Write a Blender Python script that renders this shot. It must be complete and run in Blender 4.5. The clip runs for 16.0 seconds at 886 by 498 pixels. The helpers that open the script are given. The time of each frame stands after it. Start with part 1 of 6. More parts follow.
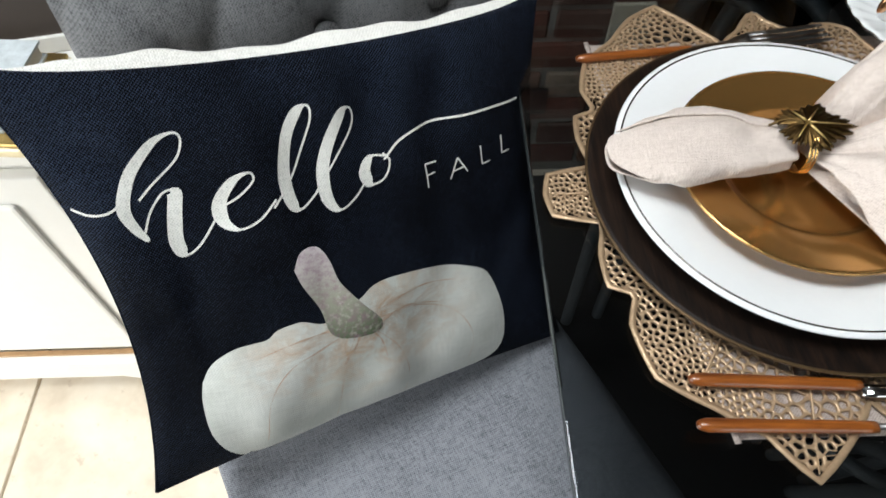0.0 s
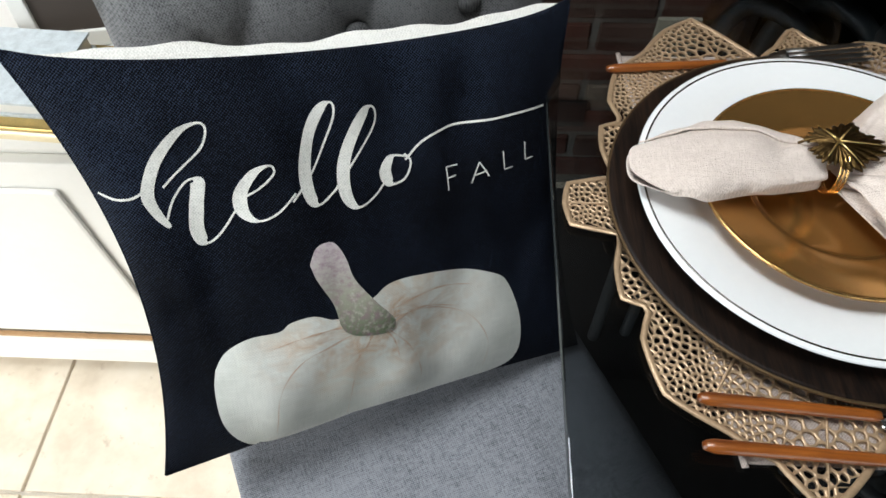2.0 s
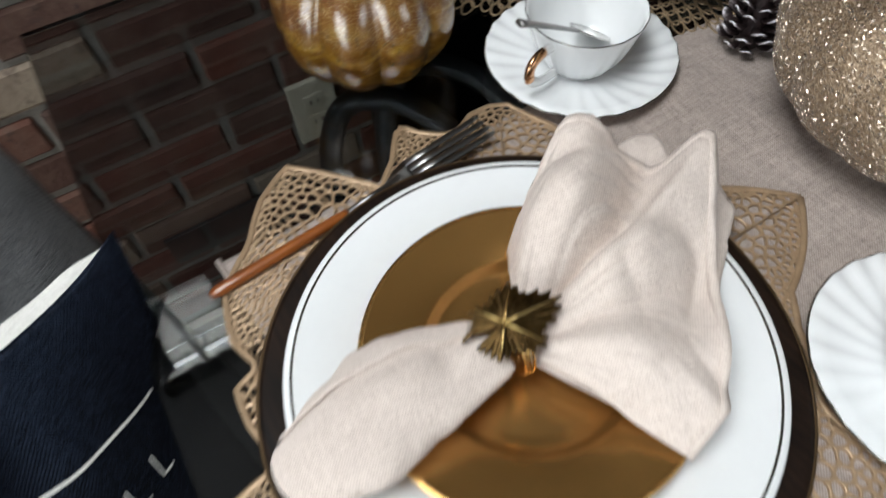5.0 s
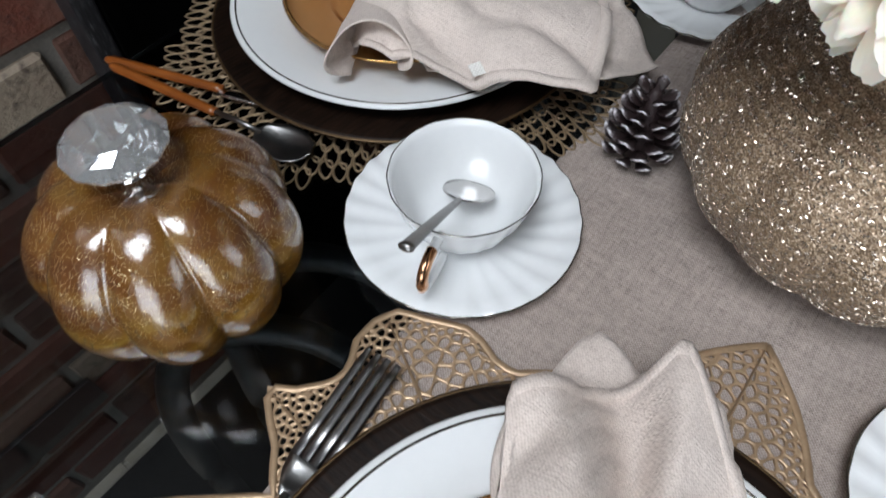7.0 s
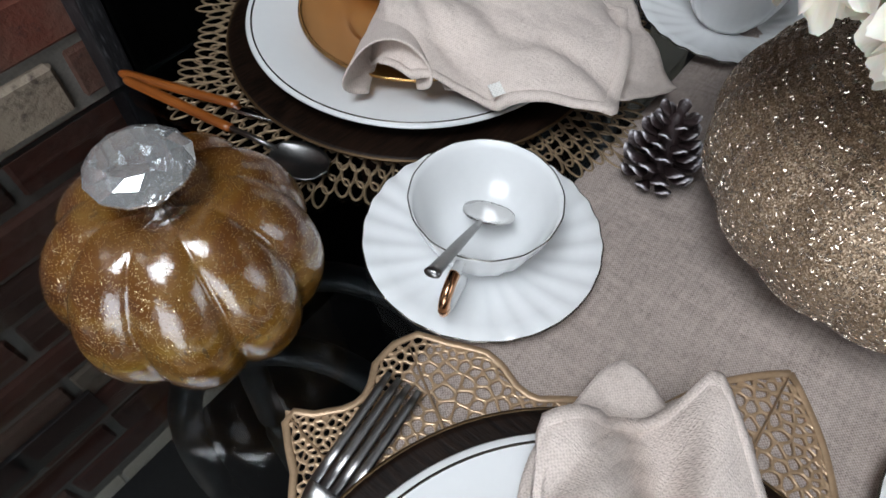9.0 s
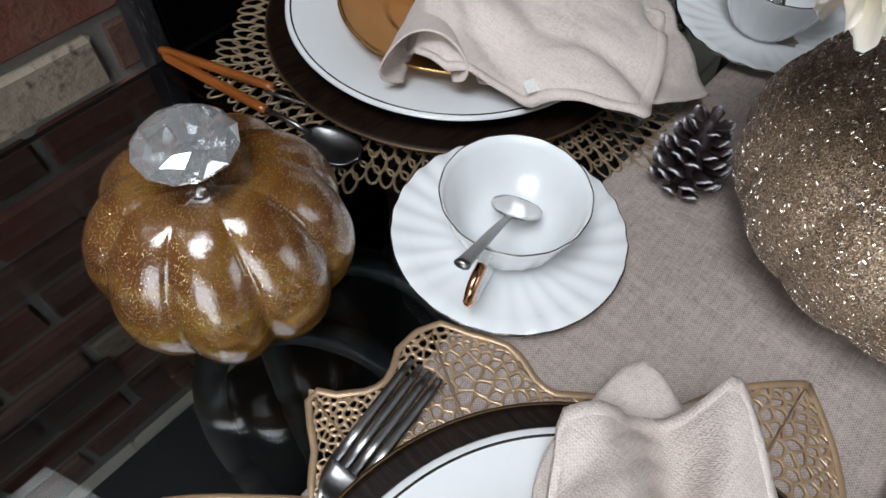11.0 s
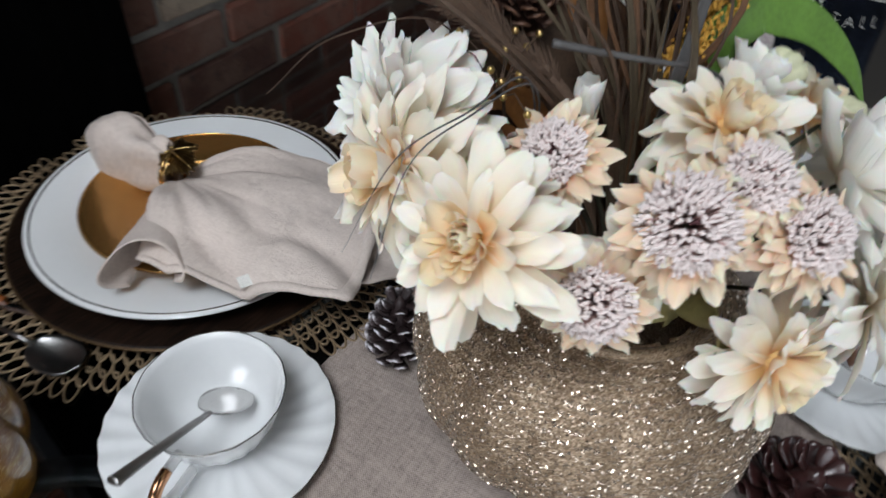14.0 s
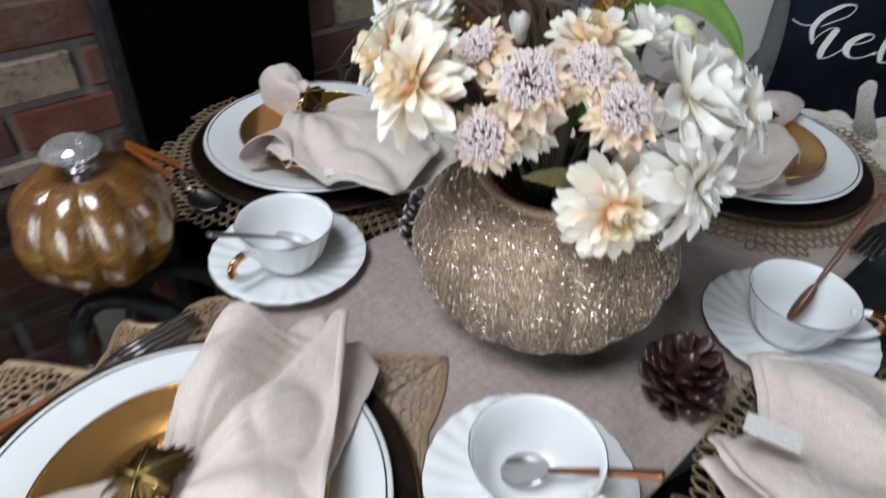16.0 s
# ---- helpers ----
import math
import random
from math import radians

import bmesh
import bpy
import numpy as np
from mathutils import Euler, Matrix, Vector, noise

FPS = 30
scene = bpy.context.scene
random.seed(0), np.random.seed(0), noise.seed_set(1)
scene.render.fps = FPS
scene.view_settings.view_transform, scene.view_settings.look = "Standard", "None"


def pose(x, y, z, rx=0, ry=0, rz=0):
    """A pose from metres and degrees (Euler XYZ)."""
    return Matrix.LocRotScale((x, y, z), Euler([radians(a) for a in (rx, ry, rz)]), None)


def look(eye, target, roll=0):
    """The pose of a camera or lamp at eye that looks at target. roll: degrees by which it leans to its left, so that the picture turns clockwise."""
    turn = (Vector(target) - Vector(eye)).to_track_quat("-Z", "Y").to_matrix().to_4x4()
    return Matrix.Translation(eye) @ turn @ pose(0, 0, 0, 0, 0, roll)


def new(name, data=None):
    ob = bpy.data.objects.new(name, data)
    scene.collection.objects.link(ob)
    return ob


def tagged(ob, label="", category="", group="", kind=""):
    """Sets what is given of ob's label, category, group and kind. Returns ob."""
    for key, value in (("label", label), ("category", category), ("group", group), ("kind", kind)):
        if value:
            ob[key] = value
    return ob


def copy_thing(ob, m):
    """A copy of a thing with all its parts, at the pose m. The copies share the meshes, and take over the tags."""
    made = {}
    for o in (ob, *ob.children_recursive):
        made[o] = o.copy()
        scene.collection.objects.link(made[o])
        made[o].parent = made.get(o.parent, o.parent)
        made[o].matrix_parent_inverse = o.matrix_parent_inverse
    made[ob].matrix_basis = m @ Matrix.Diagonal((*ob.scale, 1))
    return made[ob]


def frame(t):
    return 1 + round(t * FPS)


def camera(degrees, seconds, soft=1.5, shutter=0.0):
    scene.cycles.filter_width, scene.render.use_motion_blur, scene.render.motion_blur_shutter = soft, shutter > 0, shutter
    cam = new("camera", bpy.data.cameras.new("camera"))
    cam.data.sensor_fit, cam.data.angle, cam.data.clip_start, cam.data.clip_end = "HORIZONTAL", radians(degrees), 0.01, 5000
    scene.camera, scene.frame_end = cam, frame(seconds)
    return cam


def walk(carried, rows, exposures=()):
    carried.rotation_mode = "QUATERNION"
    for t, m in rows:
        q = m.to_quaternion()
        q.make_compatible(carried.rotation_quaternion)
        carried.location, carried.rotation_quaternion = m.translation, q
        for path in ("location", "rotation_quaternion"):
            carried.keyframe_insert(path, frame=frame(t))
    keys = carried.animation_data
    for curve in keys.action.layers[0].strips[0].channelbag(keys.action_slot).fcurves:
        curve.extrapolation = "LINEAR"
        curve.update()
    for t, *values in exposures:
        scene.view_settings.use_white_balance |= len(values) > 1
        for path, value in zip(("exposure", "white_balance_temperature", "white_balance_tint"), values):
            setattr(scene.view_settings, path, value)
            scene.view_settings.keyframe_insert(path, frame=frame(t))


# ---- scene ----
# Metres; the brick wall runs along x at the back (y = 0.52), the dining table stands in front of it, the patio door is in the left wall.
PATH = [
    (0, (-0.6819, -0.4411, 1.1384), (-0.6719, -0.1086, 0.6390), -0.08),
    (0.5, (-0.6733, -0.4455, 1.1484), (-0.6646, -0.1034, 0.6556), -0.33),
    (1, (-0.6662, -0.4447, 1.1451), (-0.6688, -0.1000, 0.6540), -1.44),
    (1.5, (-0.6708, -0.4402, 1.1423), (-0.6898, -0.1009, 0.6478), -2.07),
    (2, (-0.6645, -0.4452, 1.1348), (-0.6900, -0.1056, 0.6408), -1.85),
    (2.5, (-0.6636, -0.4416, 1.1335), (-0.6862, -0.1058, 0.6368), -1.46),
    (3, (-0.6683, -0.4327, 1.1314), (-0.6814, -0.1031, 0.6302), -0.68),
    (3.5, (-0.6990, -0.3974, 1.1314), (-0.6844, -0.0798, 0.6226), -0.59),
    (4, (-0.7170, -0.3748, 1.1282), (-0.6477, -0.0465, 0.6308), -3.07),
    (4.5, (-0.6175, -0.3103, 1.1192), (-0.4741, -0.0115, 0.6191), 0.93),
    (4.8, (-0.5577, -0.2852, 1.1033), (-0.3840, 0.0200, 0.6168), -1.00),
    (5, (-0.5191, -0.2510, 1.1132), (-0.3619, 0.0422, 0.6139), -4.33),
    (5.2, (-0.5092, -0.2228, 1.1050), (-0.3365, 0.0550, 0.6020), -3.16),
    (7.3, (-0.4203, -0.0786, 1.0997), (-0.1492, 0.1211, 0.6031), 0.62),
    (7.5, (-0.4243, -0.0742, 1.1011), (-0.1491, 0.1259, 0.6069), 1.25),
    (8, (-0.4272, -0.0719, 1.1071), (-0.1457, 0.1278, 0.6163), 1.80),
    (8.5, (-0.4294, -0.0676, 1.1020), (-0.1515, 0.1345, 0.6102), 1.88),
    (9, (-0.4266, -0.0701, 1.1009), (-0.1530, 0.1336, 0.6073), 1.32),
    (11.3, (-0.4352, -0.0646, 1.1066), (-0.1761, 0.1401, 0.6057), 3.51),
    (11.5, (-0.4167, -0.0718, 1.0979), (-0.1423, 0.1202, 0.6001), 4.86),
    (12, (-0.3750, -0.1195, 1.1065), (-0.0473, 0.0426, 0.6307), 6.75),
    (12.5, (-0.3449, -0.1138, 1.1137), (0.0116, 0.0286, 0.6525), 8.68),
    (13, (-0.3383, -0.1118, 1.1318), (0.0359, 0.0266, 0.6837), 7.30),
    (13.5, (-0.3464, -0.1197, 1.1421), (0.0425, 0.0228, 0.7080), 6.39),
    (14, (-0.3534, -0.1695, 1.1625), (0.0318, 0.0286, 0.7472), 5.72),
    (14.5, (-0.3648, -0.2272, 1.1856), (-0.0146, 0.0441, 0.7809), 4.55),
    (15, (-0.3755, -0.2834, 1.2030), (-0.0518, 0.0348, 0.8106), 2.84),
    (15.5, (-0.4082, -0.3316, 1.1929), (-0.0652, -0.0147, 0.8162), 4.64),
    (16, (-0.4368, -0.4083, 1.1781), (-0.1213, -0.0659, 0.7995), 2.90),
]
EXPOSURES = [(0.0, -0.22, 6700, 10), (3.0, -0.28, 6700, 10), (4.0, -0.22, 6750, 10), (4.5, -0.18, 6950, 11), (5.0, -0.28, 6650, 10), (7.3, -0.40, 6360, 12), (9.2, -0.40, 6360, 12), (11.3, -0.35, 6350, 12), (12.0, -0.62, 6370, 12), (12.5, -0.82, 6400, 12), (13.5, -0.84, 6420, 12), (14.0, -0.64, 6400, 12), (14.5, -0.48, 6380, 12), (15.5, -0.3, 6350, 12), (16.0, -0.35, 6260, 12)]
cam = camera(68.9, 16.0, soft=1.6, shutter=0.7)
walk(cam, [(t, look(eye, target, roll)) for t, eye, target, roll in PATH], exposures=EXPOSURES)

# ---- daylight ----
world = bpy.data.worlds.new("daylight")
scene.world = world
world.use_nodes = True
sky = world.node_tree.nodes.new("ShaderNodeTexSky")
sky.sky_type, sky.sun_disc, sky.sun_elevation, sky.sun_rotation = "NISHITA", False, radians(38), radians(-135)
world.node_tree.links.new(sky.outputs[0], world.node_tree.nodes["Background"].inputs[0])
world.node_tree.nodes["Background"].inputs[1].default_value = 0.10
scene.view_settings.exposure = 0.0


def window_light(name, m, w, h, watts, colour):
    lamp = bpy.data.lights.new(name, "AREA")
    lamp.shape, lamp.size, lamp.size_y, lamp.energy, lamp.color = "RECTANGLE", w, h, watts, colour
    ob = new(name, lamp)
    ob.matrix_world = m
    return ob


sun = new("sun", bpy.data.lights.new("sun", "SUN"))
sun.data.energy, sun.data.angle, sun.data.color = 3.0, radians(10), (1.0, 0.95, 0.88)
sun.matrix_world = look((-4, -4, 4.4), (0, 0, 0))
DOOR_Y, DOOR_W, DOOR_H = -1.25, 1.9, 2.05
window_light("patio_door_light", look((-2.38, DOOR_Y, 1.08), (0, DOOR_Y, 0.95)), DOOR_W - 0.1, DOOR_H - 0.1, 58, (0.88, 0.95, 1.0))
# Unseen front window's lamp, set to brighten the bouquet's right side.
window_light("front_window_light", look((0.7, -2.58, 1.6), (0.3, 0, 1.1)), 1.3, 1.1, 13, (0.88, 0.95, 1.0))
# Lamp of an added window: gives a bright reflection and lifts the flowers.
window_light("narrow_window_light", look((-0.70, 0.60, 1.53), (-0.70, 0, 1.4)), 0.18, 0.32, 2.6, (0.88, 0.95, 1.0))
# Roof light is added and unseen, to bring light down onto the table.
SKY_X, SKY_Y, SKY_W, SKY_L = -1.03, -0.10, 0.84, 1.0
window_light("roof_light", look((SKY_X, SKY_Y, 2.60), (SKY_X + 0.45, SKY_Y - 0.05, 0)), SKY_W - 0.06, SKY_L - 0.06, 50, (0.90, 0.96, 1.0))

# ---- materials ----


class Nodes:
    """A node material: n() adds a node and sets its inputs."""

    def __init__(self, name, rough=0.5, metal=0.0, **kw):
        self.m = bpy.data.materials.new(name)
        self.m.use_nodes = True
        self.t = self.m.node_tree
        self.b = self.t.nodes["Principled BSDF"]
        self.set(self.b, Roughness=rough, Metallic=metal, **kw)
        self.co = self.t.nodes.new("ShaderNodeTexCoord").outputs["Object"]

    def set(self, node, **kw):
        for k, v in kw.items():
            s = node.inputs[k.replace("_", " ")]
            if isinstance(v, bpy.types.NodeSocket):
                self.t.links.new(v, s)
            else:
                s.default_value = v

    def n(self, kind, props=(), **kw):
        node = self.t.nodes.new("ShaderNode" + kind)
        for k, v in props:
            if k == "operation":
                node.operation = v
            elif k == "feature":
                node.feature = v
            elif k == "data_type":
                node.data_type = v
            elif k == "blend_type":
                node.blend_type = v
            elif k == "bands_direction":
                node.bands_direction = v
        self.set(node, **kw)
        return node

    def noise(self, scale, detail=4.0, rough=0.55, vec=None):
        return self.n("TexNoise", Vector=vec or self.co, Scale=scale, Detail=detail, Roughness=rough).outputs["Fac"]

    def scaled(self, x, y, z):
        return self.n("Mapping", Vector=self.co, Scale=(x, y, z)).outputs[0]

    def ramp(self, fac, *stops):
        r = self.t.nodes.new("ShaderNodeValToRGB")
        el = r.color_ramp.elements
        while len(el) < len(stops):
            el.new(0.5)
        for e, (p, c) in zip(el, stops):
            e.position, e.color = p, (*c, 1)
        self.t.links.new(fac, r.inputs[0])
        return r.outputs[0]

    def mix(self, fac, a, b, blend="MIX"):
        m = self.t.nodes.new("ShaderNodeMix")
        m.data_type, m.blend_type = "RGBA", blend
        for s, v in ((m.inputs[0], fac), (m.inputs[6], a), (m.inputs[7], b)):
            if isinstance(v, bpy.types.NodeSocket):
                self.t.links.new(v, s)
            else:
                s.default_value = v if not isinstance(v, tuple) else (*v, 1)
        return m.outputs[2]

    def math(self, op, a, b=0.0):
        m = self.n("Math", (("operation", op),))
        for s, v in ((m.inputs[0], a), (m.inputs[1], b)):
            if isinstance(v, bpy.types.NodeSocket):
                self.t.links.new(v, s)
            else:
                s.default_value = v
        return m.outputs[0]

    def weave(self, pitch, upright=False):
        """Regular over-and-under of two thread sets, 0 to 1, slightly wandering."""
        wob = self.n("TexNoise", Vector=self.co, Scale=60, Detail=2)
        v = self.n("VectorMath", (("operation", "SCALE"),))
        self.t.links.new(wob.outputs["Color"], v.inputs[0])
        v.inputs["Scale"].default_value = 0.0012
        ad = self.n("VectorMath", (("operation", "ADD"),))
        self.t.links.new(self.co, ad.inputs[0])
        self.t.links.new(v.outputs[0], ad.inputs[1])
        sep = self.n("SeparateXYZ", Vector=ad.outputs[0]).outputs
        k = 2 * math.pi / pitch
        a = self.math("SINE", self.math("MULTIPLY", sep["X"], k))
        b = self.math("SINE", self.math("MULTIPLY", sep["Z" if upright else "Y"], k))
        return self.math("ADD", self.math("MULTIPLY", self.math("MULTIPLY", a, b), 0.5), 0.5)

    def random(self):
        return self.t.nodes.new("ShaderNodeObjectInfo").outputs["Random"]

    def bump(self, height, strength=0.3, distance=0.001):
        self.set(self.b, Normal=self.n("Bump", Height=height, Strength=strength, Distance=distance).outputs[0])

    def colour(self, c):
        self.set(self.b, Base_Color=c if isinstance(c, bpy.types.NodeSocket) else (*c, 1))
        return self


def cloth(name, dark, light, threads, rough=0.9, sheen=0.1, slub=0.72, upright=False, rumple=0.0, streak=0.0):
    """Plain weave: two crossing sets of threads, with uneven slubs."""
    k = Nodes(name, rough, Sheen_Weight=sheen)
    a = k.noise(1, 2, 0.5, k.scaled(threads, threads * 0.14, threads * 0.14))
    b = k.noise(1, 2, 0.5, k.scaled(threads * 0.14, threads * (0.14 if upright else 1), threads * (1 if upright else 0.14)))
    big = k.noise(9, 4)
    if streak:
        lines = k.math("ADD", k.noise(1, 3, 0.6, k.scaled(22, 420, 420)), k.noise(1, 3, 0.6, k.scaled(420, 22, 420)))
        big = k.math("ADD", k.math("MULTIPLY", big, 1 - streak), k.math("MULTIPLY", lines, streak * 0.5))
    f = k.math("ADD", k.math("MULTIPLY", k.math("ADD", a, b), slub * 0.62), k.math("MULTIPLY", big, 1 - slub * 0.9))
    f = k.math("ADD", k.math("MULTIPLY", f, 0.80), k.math("MULTIPLY", k.weave(2.6 / threads, upright), 0.20))
    k.colour(k.ramp(f, (0.39, dark), (0.65, light)))
    h = k.math("ADD", a, b)
    if rumple:
        h = k.math("ADD", h, k.math("MULTIPLY", k.noise(17, 3, 0.5), rumple))
    k.bump(h, 0.8, 0.0009)
    return k.m


def plain(name, c, rough=0.5, metal=0.0, vary=0.12, scale=30.0, bump=0.1, **kw):
    """A surface with slight cloudy variation and fine relief."""
    k = Nodes(name, rough, metal, **kw)
    f = k.math("ADD", k.math("MULTIPLY", k.noise(scale, 5), 0.6), k.math("MULTIPLY", k.noise(scale * 9, 3), 0.4))
    lo, hi = tuple(x * (1 - vary) for x in c), tuple(min(1, x * (1 + vary)) for x in c)
    k.colour(k.ramp(f, (0.3, lo), (0.7, hi)))
    k.bump(f, bump, 0.0008)
    return k.m


M_LINEN = cloth("napkin_linen", (0.51, 0.418, 0.362), (0.74, 0.640, 0.575), 1400, slub=0.6, rumple=3.0, streak=0.6)
M_RUNNER = cloth("runner_linen", (0.178, 0.139, 0.119), (0.51, 0.424, 0.376), 1300, slub=0.5, rumple=24.0, streak=0.8)
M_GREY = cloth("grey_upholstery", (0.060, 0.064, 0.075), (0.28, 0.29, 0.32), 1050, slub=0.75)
# Upright weave of the seat's fabric, with the back's shade toned into it.
M_GREYBACK = cloth("grey_upholstery_upright_shaded", (0.040, 0.042, 0.045), (0.185, 0.188, 0.193), 950, slub=0.75, upright=True)
M_CANVAS = cloth("white_canvas", (0.62, 0.6, 0.55), (0.86, 0.84, 0.79), 1000)
M_INK = cloth("cream_ink", (0.46, 0.455, 0.42), (0.80, 0.79, 0.74), 1080)


def make_navy():
    k = Nodes("navy_twill", 0.92, Specular_IOR_Level=0.1)
    rot = k.n("Mapping", Vector=k.co, Rotation=(0, 0, radians(38)), Scale=(1, 1, 1)).outputs[0]
    st = k.n("Mapping", Vector=rot, Scale=(1000, 330, 330)).outputs[0]
    twill = k.noise(1, 2, 0.5, st)
    net = k.weave(0.0024)
    fade = k.noise(5, 3)
    f = k.math("ADD", k.math("ADD", k.math("MULTIPLY", twill, 0.30), k.math("MULTIPLY", net, 0.30)), k.math("MULTIPLY", fade, 0.40))
    k.colour(k.ramp(f, (0.42, (0.0003, 0.0006, 0.0016)), (0.53, (0.0016, 0.0026, 0.0060)), (0.64, (0.034, 0.047, 0.080))))
    k.bump(k.math("ADD", k.math("ADD", net, twill), k.math("MULTIPLY", k.noise(26, 4, 0.6), 4.0)), 0.9, 0.0010)
    return k.m


M_NAVY = make_navy()
M_PORCELAIN = plain("white_porcelain", (0.83, 0.84, 0.84), 0.16, 0, 0.02, 20, 0.015, Coat_Weight=0.5, Coat_Roughness=0.05)
M_RIMLINE = plain("platinum_rim", (0.17, 0.155, 0.135), 0.25, 0.9, 0.2, 60, 0.02)
M_GOLDGLAZE = plain("gold_lustre_glaze", (0.53, 0.275, 0.082), 0.24, 0.85, 0.14, 14, 0.03, Coat_Weight=0.3, Coat_Roughness=0.15)
M_GOLD = plain("bright_gold", (0.78, 0.50, 0.20), 0.16, 1.0, 0.08, 40, 0.02)
M_ROSEGOLD = plain("rose_gold", (0.70, 0.39, 0.22), 0.2, 1.0, 0.08, 40, 0.02)
M_ANTIQUE = plain("antique_gold_metal", (0.10, 0.060, 0.022), 0.30, 1.0, 0.65, 250, 0.4)
M_STEEL = plain("polished_steel", (0.62, 0.61, 0.6), 0.13, 1.0, 0.06, 40, 0.03)
# Brushed steel copy with dark reflections and shade toned into its colour.
M_GREYSTEEL = plain("brushed_shaded_steel", (0.25, 0.245, 0.24), 0.30, 1.0, 0.15, 80, 0.05)
M_COPPER = plain("copper_spoon_handle", (0.30, 0.13, 0.06), 0.3, 0.9, 0.15, 60, 0.05)
M_MATGOLD = plain("gold_vinyl_lace", (0.41, 0.28, 0.17), 0.38, 0.4, 0.22, 60, 0.2)
M_MATBRONZE = plain("bronze_vinyl_lace", (0.30, 0.215, 0.13), 0.42, 0.5, 0.25, 60, 0.2)
M_IRON = plain("black_iron", (0.17, 0.18, 0.19), 0.36, 0.4, 0.4, 120, 0.4)
M_WHITE = plain("white_paint", (0.80, 0.79, 0.75), 0.45, 0, 0.03, 8, 0.05)
# Unseen walls and ceiling, darkened to cut bounced light and table reflections.
M_PLASTER = plain("unseen_dark_plaster", (0.05, 0.046, 0.042), 0.85, 0, 0.03, 5, 0.1)
M_BRASS = plain("worn_brass", (0.62, 0.45, 0.18), 0.3, 1.0, 0.2, 60, 0.1)
M_IVORY = plain("ivory_plastic", (0.62, 0.57, 0.45), 0.45, 0, 0.06, 40, 0.02)
M_BLACKPLASTIC = plain("black_slot", (0.012, 0.012, 0.012), 0.5, 0, 0.1, 40, 0.02)
M_RUG = plain("black_rug_pile", (0.011, 0.010, 0.010), 0.95, 0, 0.5, 180, 0.6)
M_BROWNWALL = plain("dark_brown_print", (0.055, 0.042, 0.034), 0.8, 0, 0.06, 6, 0.1)
M_PAPER = plain("book_paper", (0.75, 0.74, 0.70), 0.7, 0, 0.05, 60, 0.05)
M_BOOKBLUE = plain("pale_blue_cover", (0.55, 0.60, 0.62), 0.5, 0, 0.25, 90, 0.05)


def make_wood(name, dark, light, rough=0.35, along="x", scale=1.0, coat=0.3, gloss=0.5):
    k = Nodes(name, rough, Coat_Weight=coat, Coat_Roughness=0.2)
    s = {"x": (12, 260, 260), "y": (260, 12, 260), "z": (260, 260, 12)}[along]
    g = k.noise(1, 5, 0.6, k.scaled(*(q * scale for q in s)))
    big = k.noise(14 * scale, 3)
    f = k.math("ADD", k.math("MULTIPLY", g, 0.7), k.math("MULTIPLY", big, 0.3))
    k.colour(k.ramp(f, (0.35, dark), (0.65, light)))
    k.bump(g, 0.45, 0.0008)
    k.set(k.b, Specular_IOR_Level=gloss)
    return k.m


M_HANDLE = make_wood("orange_brown_wood", (0.10, 0.022, 0.004), (0.42, 0.125, 0.020), 0.28, "x", 1.0, 0.5)
M_DARKSPOON = make_wood("dark_brown_wood", (0.05, 0.018, 0.008), (0.15, 0.06, 0.025))
M_CHARGER = make_wood("espresso_wood", (0.0012, 0.0007, 0.0005), (0.020, 0.010, 0.006), 0.45, "y", 1.3, 0.0, 0.15)
M_BLACKWOOD = make_wood("worn_black_wood", (0.0004, 0.0004, 0.0004), (0.0016, 0.0016, 0.0016), 0.8, "z", 0.6, 0.0, 0.02)


def make_worn_edge():
    k = Nodes("rubbed_black_edge", 0.45)
    s = k.noise(1, 4, 0.7, k.scaled(500, 500, 45))
    k.colour(k.ramp(s, (0.5, (0.010, 0.010, 0.012)), (0.62, (0.05, 0.05, 0.055)), (0.74, (0.33, 0.33, 0.34))))
    k.bump(s, 0.5, 0.001)
    return k.m


M_WORNEDGE = make_worn_edge()


def make_glass(name, tint, rough=0.0):
    k = Nodes(name, rough, Transmission_Weight=1.0, IOR=1.47)
    k.colour(tint)
    return k.m


M_GLASS = make_glass("smoked_table_glass", (0.25, 0.275, 0.285))
M_CRYSTAL = make_glass("brightened_crystal", (0.97, 0.98, 0.98))
# Part metal, part opaque white: bright window reflections put into the crystal.
M_CRYSTAL.node_tree.nodes["Principled BSDF"].inputs["Metallic"].default_value = 0.4
M_CRYSTAL.node_tree.nodes["Principled BSDF"].inputs["Transmission Weight"].default_value = 0.76


def make_brick():
    k = Nodes("old_clay_brick", 0.88)
    r = k.random()
    shift = k.n("VectorMath", (("operation", "ADD"),))
    k.t.links.new(k.co, shift.inputs[0])
    k.t.links.new(k.n("CombineXYZ", X=k.math("MULTIPLY", r, 37.0), Y=k.math("MULTIPLY", r, 11.0)).outputs[0], shift.inputs[1])
    v = shift.outputs[0]
    base = k.ramp(r, (0.0, (0.095, 0.025, 0.014)), (0.25, (0.145, 0.038, 0.021)), (0.5, (0.085, 0.034, 0.022)), (0.68, (0.038, 0.018, 0.014)), (0.84, (0.165, 0.052, 0.030)), (0.96, (0.29, 0.24, 0.18)))
    n1, n2 = k.noise(16, 6, 0.65, v), k.noise(70, 4, 0.6, v)
    c = k.mix(k.ramp(n1, (0.42, (0, 0, 0)), (0.72, (0.75, 0.75, 0.75))), base, (0.15, 0.096, 0.072))
    c = k.mix(k.ramp(n2, (0.56, (0, 0, 0)), (0.72, (0.8, 0.8, 0.8))), c, (0.036, 0.020, 0.017))
    k.colour(c)
    k.bump(k.math("ADD", n1, n2), 0.7, 0.004)
    return k.m


